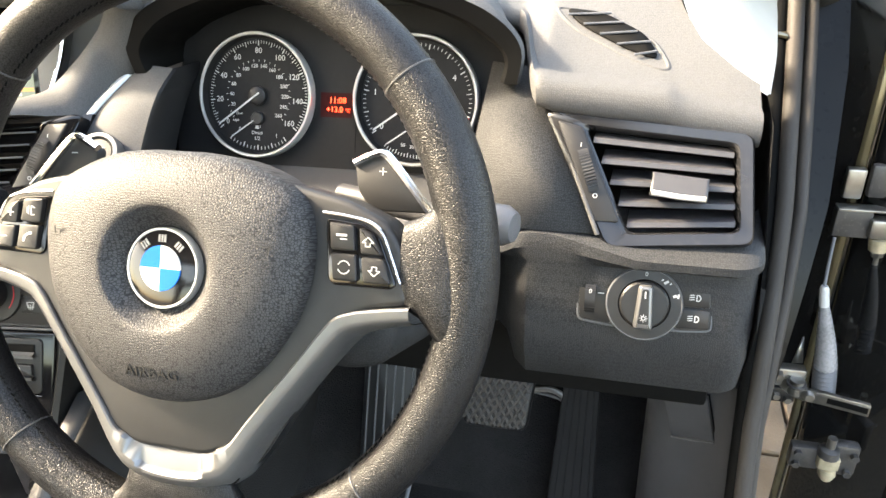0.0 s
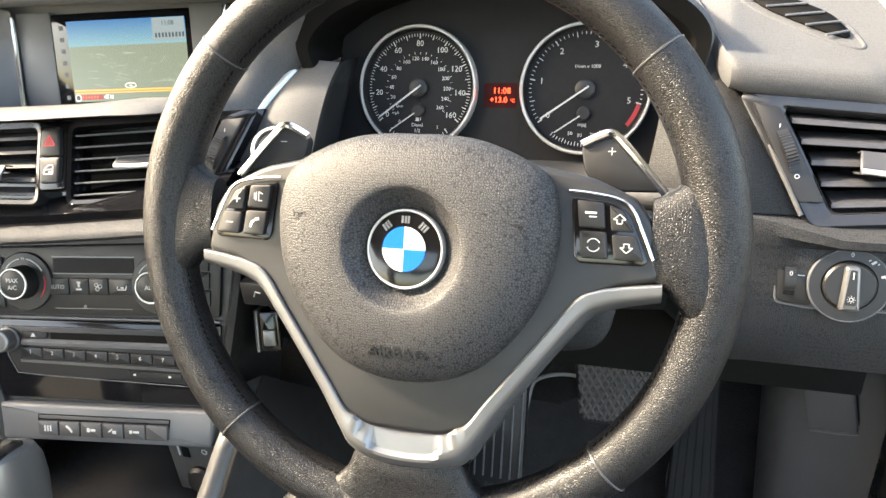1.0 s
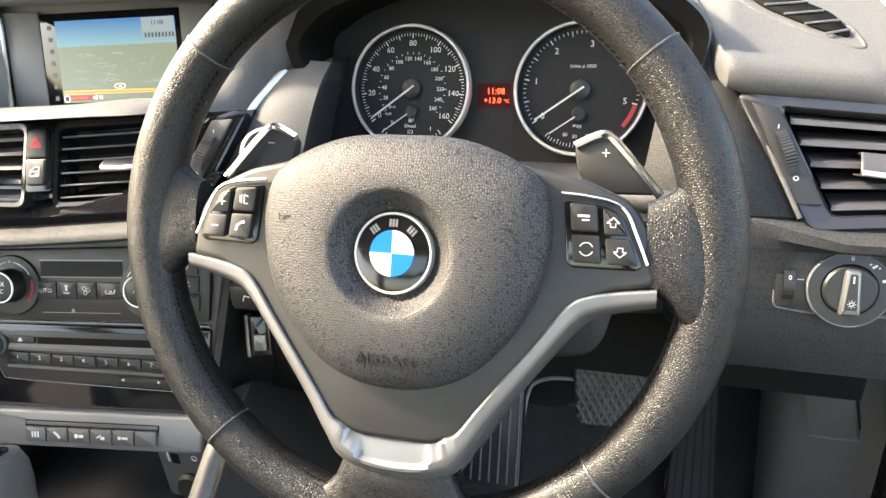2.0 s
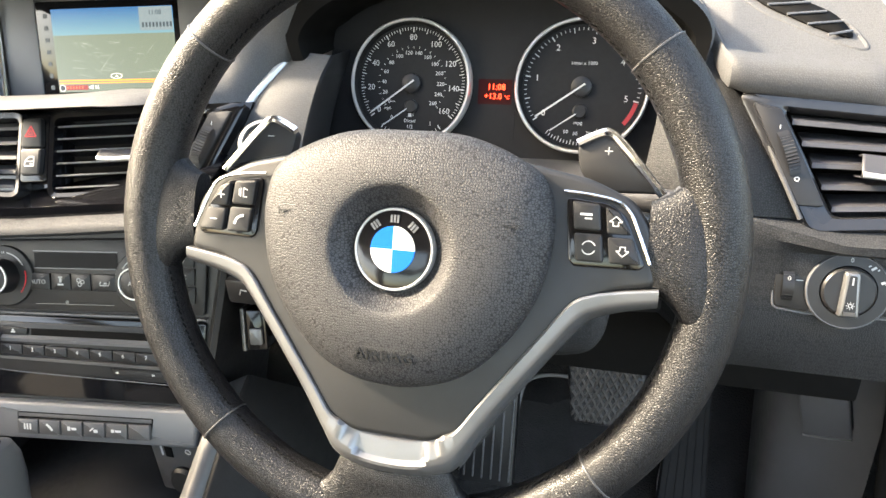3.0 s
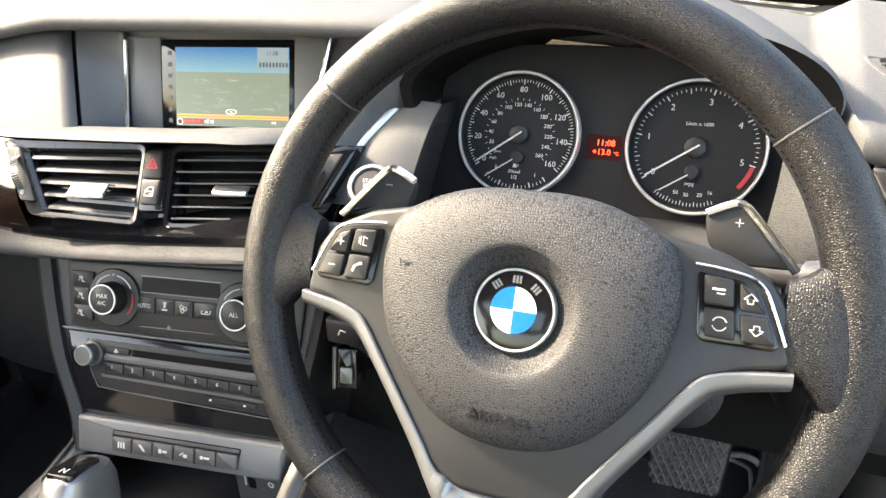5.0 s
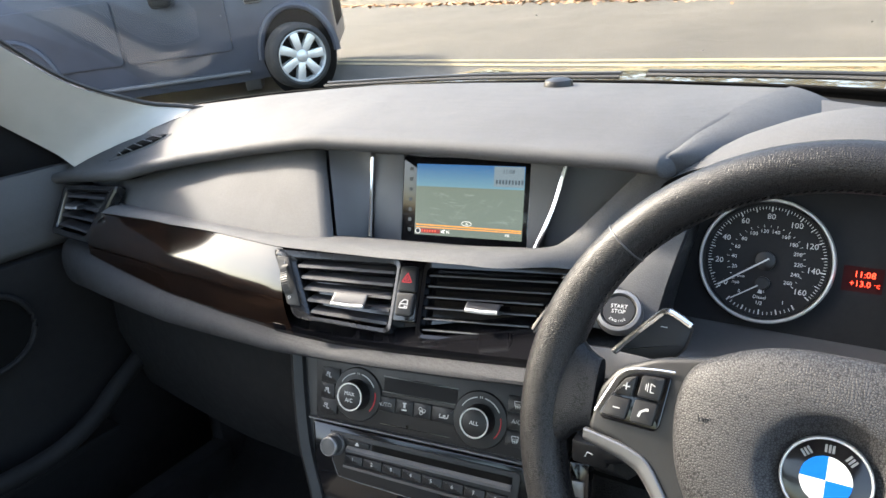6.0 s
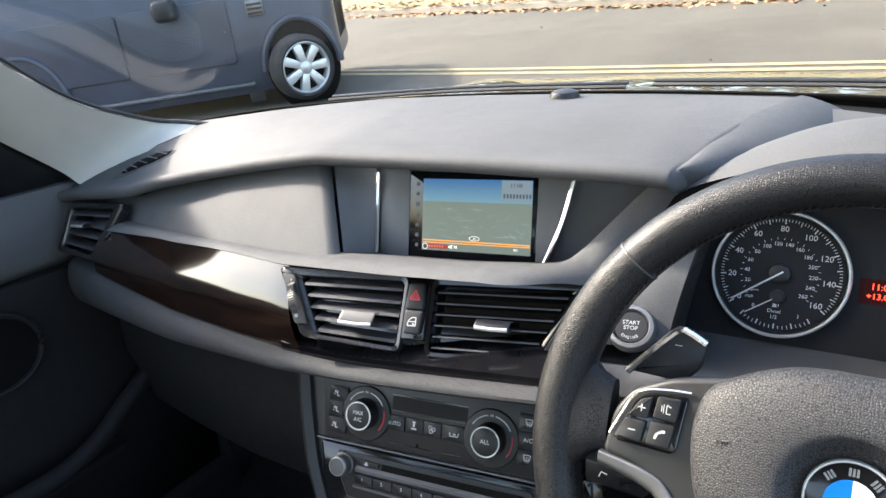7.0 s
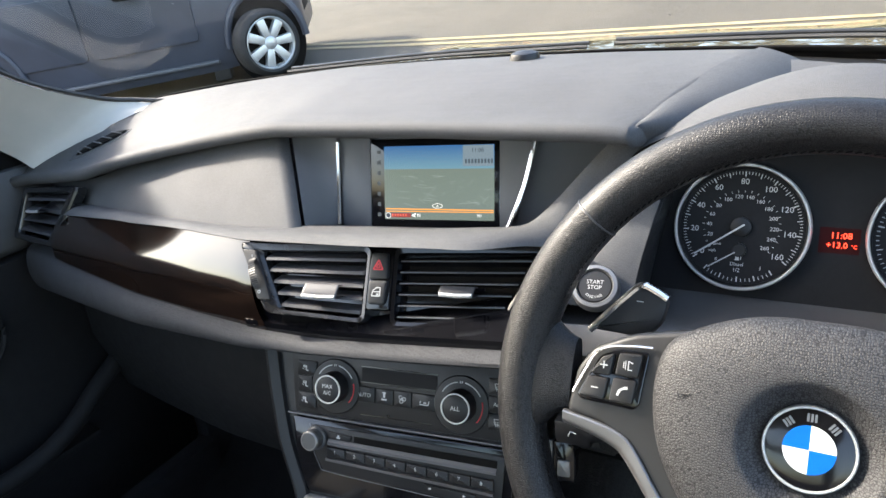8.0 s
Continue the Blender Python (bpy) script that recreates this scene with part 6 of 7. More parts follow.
# silver rod gives the lip its lit edge as a bright colour
part("hatch_lip", tube([(-0.006, -0.0705, 0.0080), (0.020, -0.0700, 0.0080), (0.044, -0.067, 0.0080)], 0.0014, 6), SILVER, hatch)

# ---- driver's door opening: seal, sill, hinge pillar, open door ----
jamb = thing("door_jamb", IDENT, "black painted door jamb with rubber seal", "door frame", kind="structure")
seal = smooth_path([(0.400, 0.62, 1.165), (0.401, 0.535, 1.064), (0.402, 0.472, 0.975), (0.402, 0.400, 0.866), (0.401, 0.340, 0.755), (0.398, 0.270, 0.600), (0.396, 0.20, 0.44), (0.395, 0.08, 0.36), (0.395, -0.6, 0.35)], 8)
draw = [0.45 + 0.55 * max(0, min(1, (p.z - 0.68) / 0.2)) for p in seal]      # the strips close up towards the sill
part("seal", tube([p + Vector((0.017 * k, -0.004, 0)) for p, k in zip(seal, draw)], 0.0085, 12), SEALGREY, jamb, "grey-black rubber door seal")
part("seal", tube([p + Vector((0.033 * k, 0.0, 0)) for p, k in zip(seal, draw)], 0.0065, 12), SEALGREY, jamb, "outer rubber door seal")
part("seal_groove", tube([p + Vector((0.002, 0.006, 0.0)) for p in seal], 0.010, 10), DEEP, jamb, "dark gap beside the seal")
wide = [0.036 * max(0, min(1, (p.z - 0.6) / 0.4)) for p in seal]
part("pillar_face", loft([[p + Vector((0.026 * q, 0.008, 0)) for p, q in zip(seal, draw)], [p + Vector((0.038 * q + k, 0.020, 0)) for p, k, q in zip(seal, wide, draw)], [p + Vector((0.040 * q + k, 0.060, 0.0)) for p, k, q in zip(seal, wide, draw)], [p + Vector((0.042 * q + k, 0.22, 0.02)) for p, k, q in zip(seal, wide, draw)]]), JAMB, jamb, "black painted pillar")
part("inner_skin", loft([[p + Vector((-0.022, 0.0, 0)) for p in seal[:30]], [p + Vector((-0.04, 0.14, 0.0)) for p in seal[:30]]]), BLACK, jamb)

door = thing("driver_door", pose(0.545, 0.530, 0.70, 0, 0, 58), "open black front door seen from its hinge edge", "car door")
part("hinge_face", box_bm(-0.02, -0.11, -0.42, 0.012, 0.015, 0.42, 0.012, 3), PAINT, door, "gloss black hinge edge")
part("hinge_flange", box_bm(-0.012, 0.010, -0.15, 0.014, 0.108, 0.42, 0.010, 3), PAINT, door, "gloss black flange")
part("inner_skin", box_bm(-0.03, -0.16, -0.42, 0.9, -0.10, 0.30, 0.02, 3), PAINT, door, "gloss black inner skin")
part("outer_skin", box_bm(-0.016, 0.017, -0.42, 0.9, 0.030, 0.34, 0.006, 2), BRONZE, door, "bronze outer skin")
part("door_trim", box_bm(0.06, -0.205, -0.36, 0.88, -0.155, 0.28, 0.02, 3), SATIN, door, "dark door card")
part("frame_post", tube([(0.02, 0.0, 0.40), (0.10, 0.0, 0.52), (0.32, 0.0, 0.72)], 0.022, 10), PAINT, door)
HINGE = mat("hinge_paint", (0.045, 0.043, 0.042), 0.4, var=0.3, vscale=40, dirt=0.2)
CREAM = mat("primer_metal", (0.46, 0.40, 0.28), 0.45, metal=0.3, var=0.3, vscale=60, dirt=0.3)
CLEARBOOT = mat("translucent_boot", (0.20, 0.20, 0.21), 0.28, var=0.25, vscale=40)
hinge = thing("door_hinge", IDENT, "grey door hinge with worn cream metal knuckle", "hinge", group="door hinges")
part("leaf", box_bm(0.499, 0.450, 0.497, 0.536, 0.466, 0.531, 0.003), HINGE, hinge, "grey hinge leaf")
part("leaf", box_bm(0.548, 0.452, 0.490, 0.580, 0.470, 0.540, 0.006), HINGE, hinge, "grey hinge leaf")
k = part("knuckle", box_bm(0.530, 0.440, 0.506, 0.556, 0.462, 0.527, 0.004), CREAM, hinge, "worn cream metal knuckle")
part("collar", tube([(0.541, 0.447, 0.527), (0.541, 0.447, 0.538), (0.541, 0.447, 0.541)], [0.013, 0.012, 0.007], 12), HINGE, k)
part("collar", tube([(0.546, 0.447, 0.488), (0.545, 0.447, 0.497), (0.544, 0.447, 0.507)], [0.007, 0.011, 0.010], 12), CREAM, k)
part("pin", tube([(0.541, 0.447, 0.541), (0.541, 0.447, 0.556)], 0.0055, 10), STEEL, hinge)
for x, z in ((0.507, 0.523), (0.507, 0.505), (0.568, 0.500), (0.572, 0.528)):
    part("bolt", tube([(x, 0.451, z), (x, 0.444, z)], 0.0050, 6), HINGE, hinge)
hinge2 = thing("door_hinge", IDENT, "grey upper door hinge with bare steel nut", "hinge", group="door hinges")
part("leaf", box_bm(0.496, 0.497, 0.811, 0.534, 0.513, 0.844, 0.002), HINGE, hinge2, "grey hinge leaf")
part("leaf_edge", box_bm(0.496, 0.494, 0.8445, 0.548, 0.512, 0.8475, 0.001), STEEL, hinge2, "bright upper edge")
part("plate", box_bm(0.500, 0.507, 0.854, 0.520, 0.520, 0.890, 0.003), STEEL, hinge2, "bare steel plate")
part("plate", box_bm(0.524, 0.507, 0.856, 0.552, 0.520, 0.896, 0.005), HINGE, hinge2, "grey mounting plate")
part("knuckle", box_bm(0.531, 0.488, 0.814, 0.556, 0.508, 0.838, 0.004), STEEL, hinge2, "bare steel knuckle")
part("collar", tube([(0.546, 0.497, 0.814), (0.547, 0.497, 0.798)], [0.012, 0.010], 12), CREAM, hinge2)
part("nut", tube([(0.547, 0.497, 0.798), (0.548, 0.497, 0.790)], 0.0065, 6), STEEL, hinge2)
part("pin", tube([(0.548, 0.497, 0.791), (0.5485, 0.497, 0.779)], 0.0030, 8), STEEL, hinge2)
strap = thing("check_strap", IDENT, "bare metal door check strap with slot", "door check")


def flat_bar(pts, h, d):
    return loft([[Vector(p) + Vector((0, -d * 0.7, h)), Vector(p) + Vector((0, -d, h * 0.75)), Vector(p) + Vector((0, -d, -h * 0.75)), Vector(p) + Vector((0, -d * 0.7, -h)), Vector(p) + Vector((0, d, -h)), Vector(p) + Vector((0, d, h))] for p in smooth_path(pts, 5)], closed_v=True, cap=True)


bar = part("bar", flat_bar([(0.470, 0.462, 0.624), (0.488, 0.450, 0.619), (0.515, 0.437, 0.624), (0.558, 0.420, 0.628)], 0.0085, 0.003), STEEL, strap, "bare steel bar")
part("slot", flat_bar([(0.517, 0.4328, 0.6245), (0.535, 0.4255, 0.6265), (0.556, 0.4172, 0.6280)], 0.0038, 0.0006), DEEP, bar, "dark slot along the bar")
part("rivet", tube([(0.499, 0.442, 0.622), (0.499, 0.436, 0.622)], [0.0075, 0.005], 12), STEEL, bar)
part("plate", box_bm(0.457, 0.458, 0.618, 0.497, 0.474, 0.645, 0.003), STEEL, strap, "bare steel pivot plate")
part("tab", loft([[(0.481, 0.474, 0.645), (0.486, 0.474, 0.684)], [(0.493, 0.474, 0.647), (0.4875, 0.474, 0.686)]]), STEEL, strap, solid=0.002)
part("pivot", tube([(0.486, 0.452, 0.636), (0.486, 0.452, 0.616)], [0.0085, 0.0085], 14), STEEL, strap, "steel pivot pin")
part("washer", tube([(0.486, 0.452, 0.631), (0.486, 0.452, 0.628)], 0.0115, 16), HINGE, strap)
part("bracket", box_bm(0.458, 0.456, 0.594, 0.490, 0.476, 0.617, 0.004), BLACK, strap, "black bracket on the pillar")
for x, z in ((0.466, 0.637), (0.467, 0.606), (0.481, 0.602)):
    part("bolt", tube([(x, 0.458, z), (x, 0.450, z)], [0.006, 0.0045], 6), STEEL, strap)
boot = thing("cable_boot", IDENT, "translucent tapered cable boot over a ribbed sleeve", "cable")
part("sleeve", tube([(0.518 - 0.0055 * i / 24, 0.455, 0.620 + 0.038 * i / 24) for i in range(25)], [0.0118 + 0.0018 * math.cos(i * math.pi / 2) for i in range(25)], 16), CLEARPLASTIC, boot, "ribbed grey sleeve")
part("body", tube(smooth_path([(0.5125, 0.455, 0.658), (0.511, 0.455, 0.668), (0.506, 0.456, 0.695), (0.500, 0.458, 0.722), (0.4955, 0.460, 0.742)], 6), [0.0130 - 0.0085 * max(0.0, (i - 4) / 20) ** 1.3 for i in range(25)], 16), CLEARBOOT, boot, "translucent tapered body")
part("tip", tube([(0.4955, 0.459, 0.740), (0.4915, 0.460, 0.762), (0.4908, 0.460, 0.766)], [0.0056, 0.0052, 0.0035], 12), WHITE, boot, "white end cap")
part("cable", tube([(0.491, 0.460, 0.764), (0.495, 0.478, 0.785), (0.500, 0.497, 0.810)], 0.0018, 8), CLEARPLASTIC, boot)

# ---- passenger door ----
pdoor = thing("passenger_door", IDENT, "closed dark passenger door with pocket and speaker", "car door")
card = lambda prof: loft([[(-1.150 + dx, y, z) for y in np.linspace(-1.0, 0.40, 8)] for z, dx in prof])
part("card", card(((1.055, 0.0), (1.05, 0.02), (1.03, 0.030), (0.985, 0.031), (0.940, 0.028), (0.925, 0.020))), DASH, pdoor, "dark grained upper door card", solid=0.01)
# lower card darker than the upper: the pocket's shade as colour
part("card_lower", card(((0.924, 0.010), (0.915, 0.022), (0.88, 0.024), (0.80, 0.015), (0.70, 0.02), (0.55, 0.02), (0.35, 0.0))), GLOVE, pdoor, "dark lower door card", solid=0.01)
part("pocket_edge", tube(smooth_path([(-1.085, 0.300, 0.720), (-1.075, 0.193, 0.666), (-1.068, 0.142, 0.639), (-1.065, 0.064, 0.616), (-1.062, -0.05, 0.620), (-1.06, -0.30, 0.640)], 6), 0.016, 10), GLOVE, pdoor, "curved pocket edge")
part("speaker_ring", tube([(-1.112, 0.040 + 0.072 * math.cos(a), 0.828 + 0.062 * math.sin(a)) for a in [k * math.pi / 16 for k in range(32)]], 0.005, 8, closed=True), GLOVE, pdoor)
part("speaker", plate(ngon(0, 0, 0.070, 32, 0.060), 0, 0.004), DEEP, pdoor, "dark speaker grille").matrix_basis = Matrix(((0, 0, 1, -1.120), (1, 0, 0, 0.040), (0, 1, 0, 0.828), (0, 0, 0, 1)))
part("pocket_floor", box_bm(-1.12, -0.9, 0.585, -1.07, 0.18, 0.600, 0.004), GLOVE, pdoor)
part("outer_skin", box_bm(-1.20, -1.0, 0.30, -1.165, 0.62, 1.03, 0.01), BRONZE, pdoor)
part("mirror_corner", loft([[(-1.150, -0.06, 1.045), (-1.150, 0.20, 1.045), (-1.150, 0.44, 1.05)], [(-1.118, -0.06, 1.335), (-1.135, 0.08, 1.235), (-1.15, 0.30, 1.10)]]), BLACK, pdoor, "black corner cover at the door mirror", solid=0.01)
pw = part("window_pane", loft([[(-1.150, -1.0, 1.05), (-1.150, -0.50, 1.05), (-1.150, -0.06, 1.05)], [(-1.06, -0.9, 1.46), (-1.085, -0.25, 1.42), (-1.118, -0.06, 1.335)]]), GLASS, pdoor, "side window glass")
pw.visible_shadow = False

# ---- pillars, windscreen, roof ----


def pillar(mir, name, label):
    X = lambda x: x if mir < 0 else 2 * XC - x
    hid = Vector((-0.035 if mir < 0 else 0.035, 0.03, -0.012))
    p = thing(name, IDENT, label, "pillar", group="windscreen pillars", kind="structure")
    glass_edge = [(-0.945, 0.385, 1.117), (-0.990, 0.362, 1.124), (-1.020, 0.318, 1.137), (-1.033, 0.212, 1.186), (-1.030, 0.108, 1.268), (-1.005, -0.04, 1.37), (-0.97, -0.17, 1.445)]
    mid_l = [(-1.00, 0.318, 1.098), (-1.035, 0.305, 1.100), (-1.065, 0.262, 1.112), (-1.078, 0.168, 1.166), (-1.068, 0.06, 1.246), (-1.040, -0.08, 1.35), (-0.995, -0.19, 1.435)]
    door_edge = [(-1.085, 0.245, 1.040), (-1.105, 0.235, 1.048), (-1.120, 0.215, 1.075), (-1.123, 0.130, 1.148), (-1.108, 0.01, 1.25), (-1.075, -0.12, 1.35), (-1.03, -0.22, 1.435)]
    back = [(-1.14, 0.30, 1.03), (-1.15, 0.30, 1.04), (-1.16, 0.28, 1.08), (-1.16, 0.17, 1.16), (-1.14, 0.05, 1.27), (-1.10, -0.09, 1.37), (-1.05, -0.19, 1.45)]
    cols = [smooth_path([(X(a), b, c) for a, b, c in L_], 5) for L_ in (glass_edge, glass_edge, mid_l, door_edge, back)]
    rows = []
    for f, g, m_, d, b in zip(*cols):
        rows.append([g + hid, g + hid * 0.2, g, g.lerp(m_, 0.5) + Vector((0.004 * (1 if mir < 0 else -1), -0.002, 0.004)), m_, m_.lerp(d, 0.5) + Vector((0.004 * (1 if mir < 0 else -1), -0.003, 0)), d, b])
    part("trim_cover", loft(rows), BEIGE, p, "pale grey pillar trim")
    outer = [(-1.20, 0.55, 0.98), (-1.19, 0.40, 1.075), (-1.165, 0.22, 1.19), (-1.125, 0.0, 1.33), (-1.06, -0.17, 1.45)]
    part("glass_seal", tube([(X(q[0] + 0.002), q[1] + 0.004, q[2] + 0.003) for q in smooth_path(glass_edge, 5)], 0.0035, 6), RUBBER, p, "thin dark seal along the glass")
    part("outer_skin", tube(smooth_path([(X(a), b, c) for a, b, c in outer], 5), 0.030, 10), RUBBER, p)
    return p


pillar(-1, "pillar_passenger", "pale grey trimmed windscreen pillar by the passenger door")
pd_ = thing("pillar_driver", IDENT, "pale grey trimmed windscreen pillar by the open door", "pillar", group="windscreen pillars", kind="structure")
lines = [[(0.353, 0.246, 1.043), (0.330, 0.256, 1.056), (0.305, 0.283, 1.074), (0.290, 0.325, 1.101), (0.285, 0.380, 1.125), (0.300, 0.370, 1.165), (0.325, 0.280, 1.230), (0.330, 0.120, 1.325), (0.300, -0.03, 1.40), (0.245, -0.16, 1.455)],
         [(0.355, 0.251, 1.043), (0.350, 0.300, 1.058), (0.345, 0.360, 1.078), (0.338, 0.410, 1.105), (0.335, 0.430, 1.140), (0.345, 0.370, 1.180), (0.358, 0.275, 1.235), (0.357, 0.115, 1.324), (0.322, -0.04, 1.395), (0.262, -0.17, 1.45)],
         [(0.357, 0.256, 1.041), (0.374, 0.350, 1.050), (0.386, 0.440, 1.062), (0.395, 0.510, 1.078), (0.402, 0.500, 1.130), (0.402, 0.400, 1.185), (0.397, 0.300, 1.232), (0.387, 0.130, 1.315), (0.347, -0.03, 1.385), (0.290, -0.17, 1.44)]]
cols = [smooth_path(q, 5) for q in lines]
part("trim_cover", loft([[a.lerp(b, t) if t <= 1 else b.lerp(c, t - 1) for t in (0, 0.25, 0.5, 0.75, 1, 1.33, 1.66, 2.0)] for a, b, c in zip(*cols)]), BEIGE, pd_, "pale grey pillar trim")
part("outer_skin", tube(smooth_path([(0.45, 0.62, 1.03), (0.43, 0.48, 1.14), (0.42, 0.30, 1.25), (0.39, 0.08, 1.36), (0.31, -0.16, 1.47)], 5), 0.030, 10), RUBBER, pd_)

ws = thing("windscreen", IDENT, "raked laminated windscreen", "windscreen", kind="structure")
WS_B = [(-1.06, 0.45, 1.10), (-0.90, 0.535, 1.113), (-0.65, 0.60, 1.120), (-0.37, 0.625, 1.122), (-0.09, 0.60, 1.120), (0.16, 0.535, 1.113), (0.32, 0.45, 1.10)]
WS_T = [(-0.975, -0.27, 1.490), (-0.84, -0.255, 1.508), (-0.62, -0.240, 1.518), (-0.37, -0.235, 1.522), (-0.12, -0.240, 1.518), (0.10, -0.255, 1.508), (0.235, -0.27, 1.490)]
pb, pt = smooth_path(WS_B, 5), smooth_path(WS_T, 5)
g = part("pane", loft([[a.lerp(b, t) + Vector((0, 0.03, 0.02)) * math.sin(math.pi * t) for t in np.linspace(0, 1, 9)] for a, b in zip(pb, pt)]), GLASS, ws, "clear glass")
g.visible_shadow = False
part("frit", loft([[a + Vector((0, 0.002, -0.001)), a.lerp(b, 0.035) + Vector((0, 0.004, 0.002))] for a, b in zip(pb, pt)]), DEEP, ws, "black band along the lower edge", solid=0.003)
random.seed(21)
bm = bmesh.new()
for _ in range(22):              # specks of dirt on the glass
    i, t = random.randint(3, 26), random.uniform(0.06, 0.55)
    c = pb[i].lerp(pt[i], t) + Vector((0, 0.03, 0.02)) * math.sin(math.pi * t) + Vector((random.uniform(-0.03, 0.03), 0.001, 0.001))
    d1, d2, r = Vector((1, 0, 0)), (pt[i] - pb[i]).normalized(), random.uniform(0.0006, 0.0016)
    bm.faces.new([bm.verts.new(c + (d1 * math.cos(q) + d2 * math.sin(q) * random.uniform(0.7, 1.8)) * r) for q in [k * math.pi / 4 for k in range(8)]])
part("dirt_specks", bm, CLEARPLASTIC, ws, "pale specks of dirt")
roof = thing("roof", IDENT, "pale headlining under the roof", "roof", kind="structure")
crown = lambda x, z: z - 0.06 * (abs(x - XC) / 0.62) ** 4
# unseen opening left in the roof, added to let sky light in
for x0, x1, y0, y1 in ((-1.0, 0.26, -0.24, -1.2), (-1.0, -0.80, -1.2, -2.1), (0.06, 0.26, -1.2, -2.1), (-1.0, 0.26, -2.1, -2.2)):
    part("headlining", loft([[(x, y, crown(x, 1.514 + 0.008 * min(1, (-y - 0.24) / 0.3))) for x in np.linspace(x0, x1, 8)] for y in np.linspace(y0, y1, 5)]), BEIGE, roof, "pale headlining round the added roof opening", solid=0.02)
sg = part("added_roof_pane", loft([[(x, y, crown(x, 1.525)) for x in np.linspace(-0.82, 0.08, 6)] for y in (-1.18, -1.6, -2.12)]), GLASS, roof, "clear panel in an added roof opening")
sg.visible_shadow = False
rear = thing("cabin_rear", IDENT, "dark rear of the cabin", "cabin", kind="structure")
part("rear_wall", box_bm(-1.16, -2.3, 0.3, 0.42, -2.2, 0.98, 0.02), GLOVE, rear, "dark tailgate trim")
for x0, x1 in ((-1.16, -0.98), (0.24, 0.42)):
    part("rear_post", box_bm(x0, -2.3, 0.985, x1, -2.2, 1.42, 0.02), GLOVE, rear)
part("rear_rail", box_bm(-1.16, -2.3, 1.425, 0.42, -2.2, 1.50, 0.02), GLOVE, rear)
rp = part("rear_pane", box_bm(-0.975, -2.262, 0.985, 0.235, -2.256, 1.42, 0.001), GLASS, rear, "clear rear window")
rp.visible_shadow = False

# ---- bonnet, wipers, cowl ----
bonnet = thing("bonnet", IDENT, "bronze metallic bonnet with raised edges", "bonnet")
rows = []
for y, z in ((0.66, 1.070), (0.74, 1.085), (0.90, 1.100), (1.10, 1.098), (1.30, 1.070), (1.55, 0.995), (1.75, 0.90), (1.82, 0.80)):
    row = []
    for x in np.linspace(-1.15, 0.41, 41):
        s = abs(x - XC)
        rib = 0.010 * math.exp(-((s - 0.42) / 0.06) ** 2)
        row.append((x, y - 0.16 * (s / 0.78) ** 2, z + rib - 0.035 * (s / 0.78) ** 3))
    rows.append(row)
part("panel", loft(rows), BRONZE, bonnet, solid=0.004)
cowl = thing("wiper_cowl", IDENT, "black plastic cowl under the windscreen", "cowl")
part("tray", loft([[a + Vector((0, -0.02, -0.012)) for a in pb], [a + Vector((0, 0.05, -0.045)) for a in pb], [a + Vector((0, 0.12, -0.075)) for a in pb]]), RUBBER, cowl, solid=0.004)
for pts in ([(-0.86, 0.585, 1.128), (-0.60, 0.640, 1.134), (-0.34, 0.652, 1.135)], [(-0.30, 0.652, 1.138), (0.0, 0.62, 1.136), (0.24, 0.54, 1.128)]):
    w = thing("wiper", IDENT, "black wiper resting at the windscreen's foot", "wiper", group="wipers")
    pp = smooth_path(pts, 5)
    part("arm", tube([p + Vector((0, 0.012, 0.004)) for p in pp], 0.0040, 8, flat=0.7), BLACK, w)
    part("blade", tube(pp, 0.0030, 6), RUBBER, w)

# ---- outside: parking bay, road, verge ----


def ground_z(x, y):
    y = float(y)
    return 0.0 if y < 0.2 else 0.1 * y - 0.02 * (1 - math.exp(-(y - 0.2))) if y < 30 else 3.0 + 0.02 * (y - 30)


ys = [-300, -60, -15, -4, -1, 0, 0.3, 0.8, 1.5, 2.5, 4, 5, 6, 7, 8, 9.4, 12, 16, 22, 30, 60, 300]
xs = [-300, -80, -30, -18, -12, -8, -5, -2, 0, 3, 8, 15, 30, 80, 300]
gb = loft([[(x, y, ground_z(x, y)) for x in xs] for y in ys])
tagged(finish("ground", gb, ASPHALT), "pale worn asphalt of a street and parking bay", "ground", kind="structure")
KB = along([(-40, 15.5), (-10.7, 11.9), (-7.0, 11.06), (-4.55, 10.45), (-1.7, 9.75), (6, 8.4), (30, 5.5)], 2.0)
YL = along([(-30, 7.6), (-5.85, 6.23), (-4.0, 6.08), (-2.7, 6.0), (-0.7, 5.92), (6, 5.7), (20, 5.2)], 1.0)
for k, off in enumerate((0.0, -0.20)):
    bm = loft([[(x, YL(x) + off + d, ground_z(x, YL(x) + off + d) + 0.006) for d in (-0.05, 0.05)] for x in np.linspace(-25, 15, 60)])
    tagged(finish("road_line", bm, YELLOW), "worn yellow no-parking line on the asphalt", "road marking", "road lines", "structure")
kb = loft([[(x, KB(x) + d, ground_z(x, KB(x) + d) + h) for d, h in ((-0.02, -0.02), (0.0, 0.09), (0.02, 0.105), (0.14, 0.105), (0.16, 0.0))] for x in np.linspace(-30, 20, 70)])
tagged(finish("kerb", kb, KERB), "weathered stone kerb along the verge", "kerb", kind="structure")
vg = loft([[(x, KB(x) + d, ground_z(x, KB(x) + d) + h) for d, h in ((0.15, 0.095), (0.6, 0.12), (2.0, 0.16), (6.0, 0.3), (25, 0.8))] for x in np.linspace(-40, 25, 70)])
tagged(finish("verge", vg, GRASS), "dry autumn grass verge beyond the kerb", "grass", kind="structure")
random.seed(11)
bm = bmesh.new()
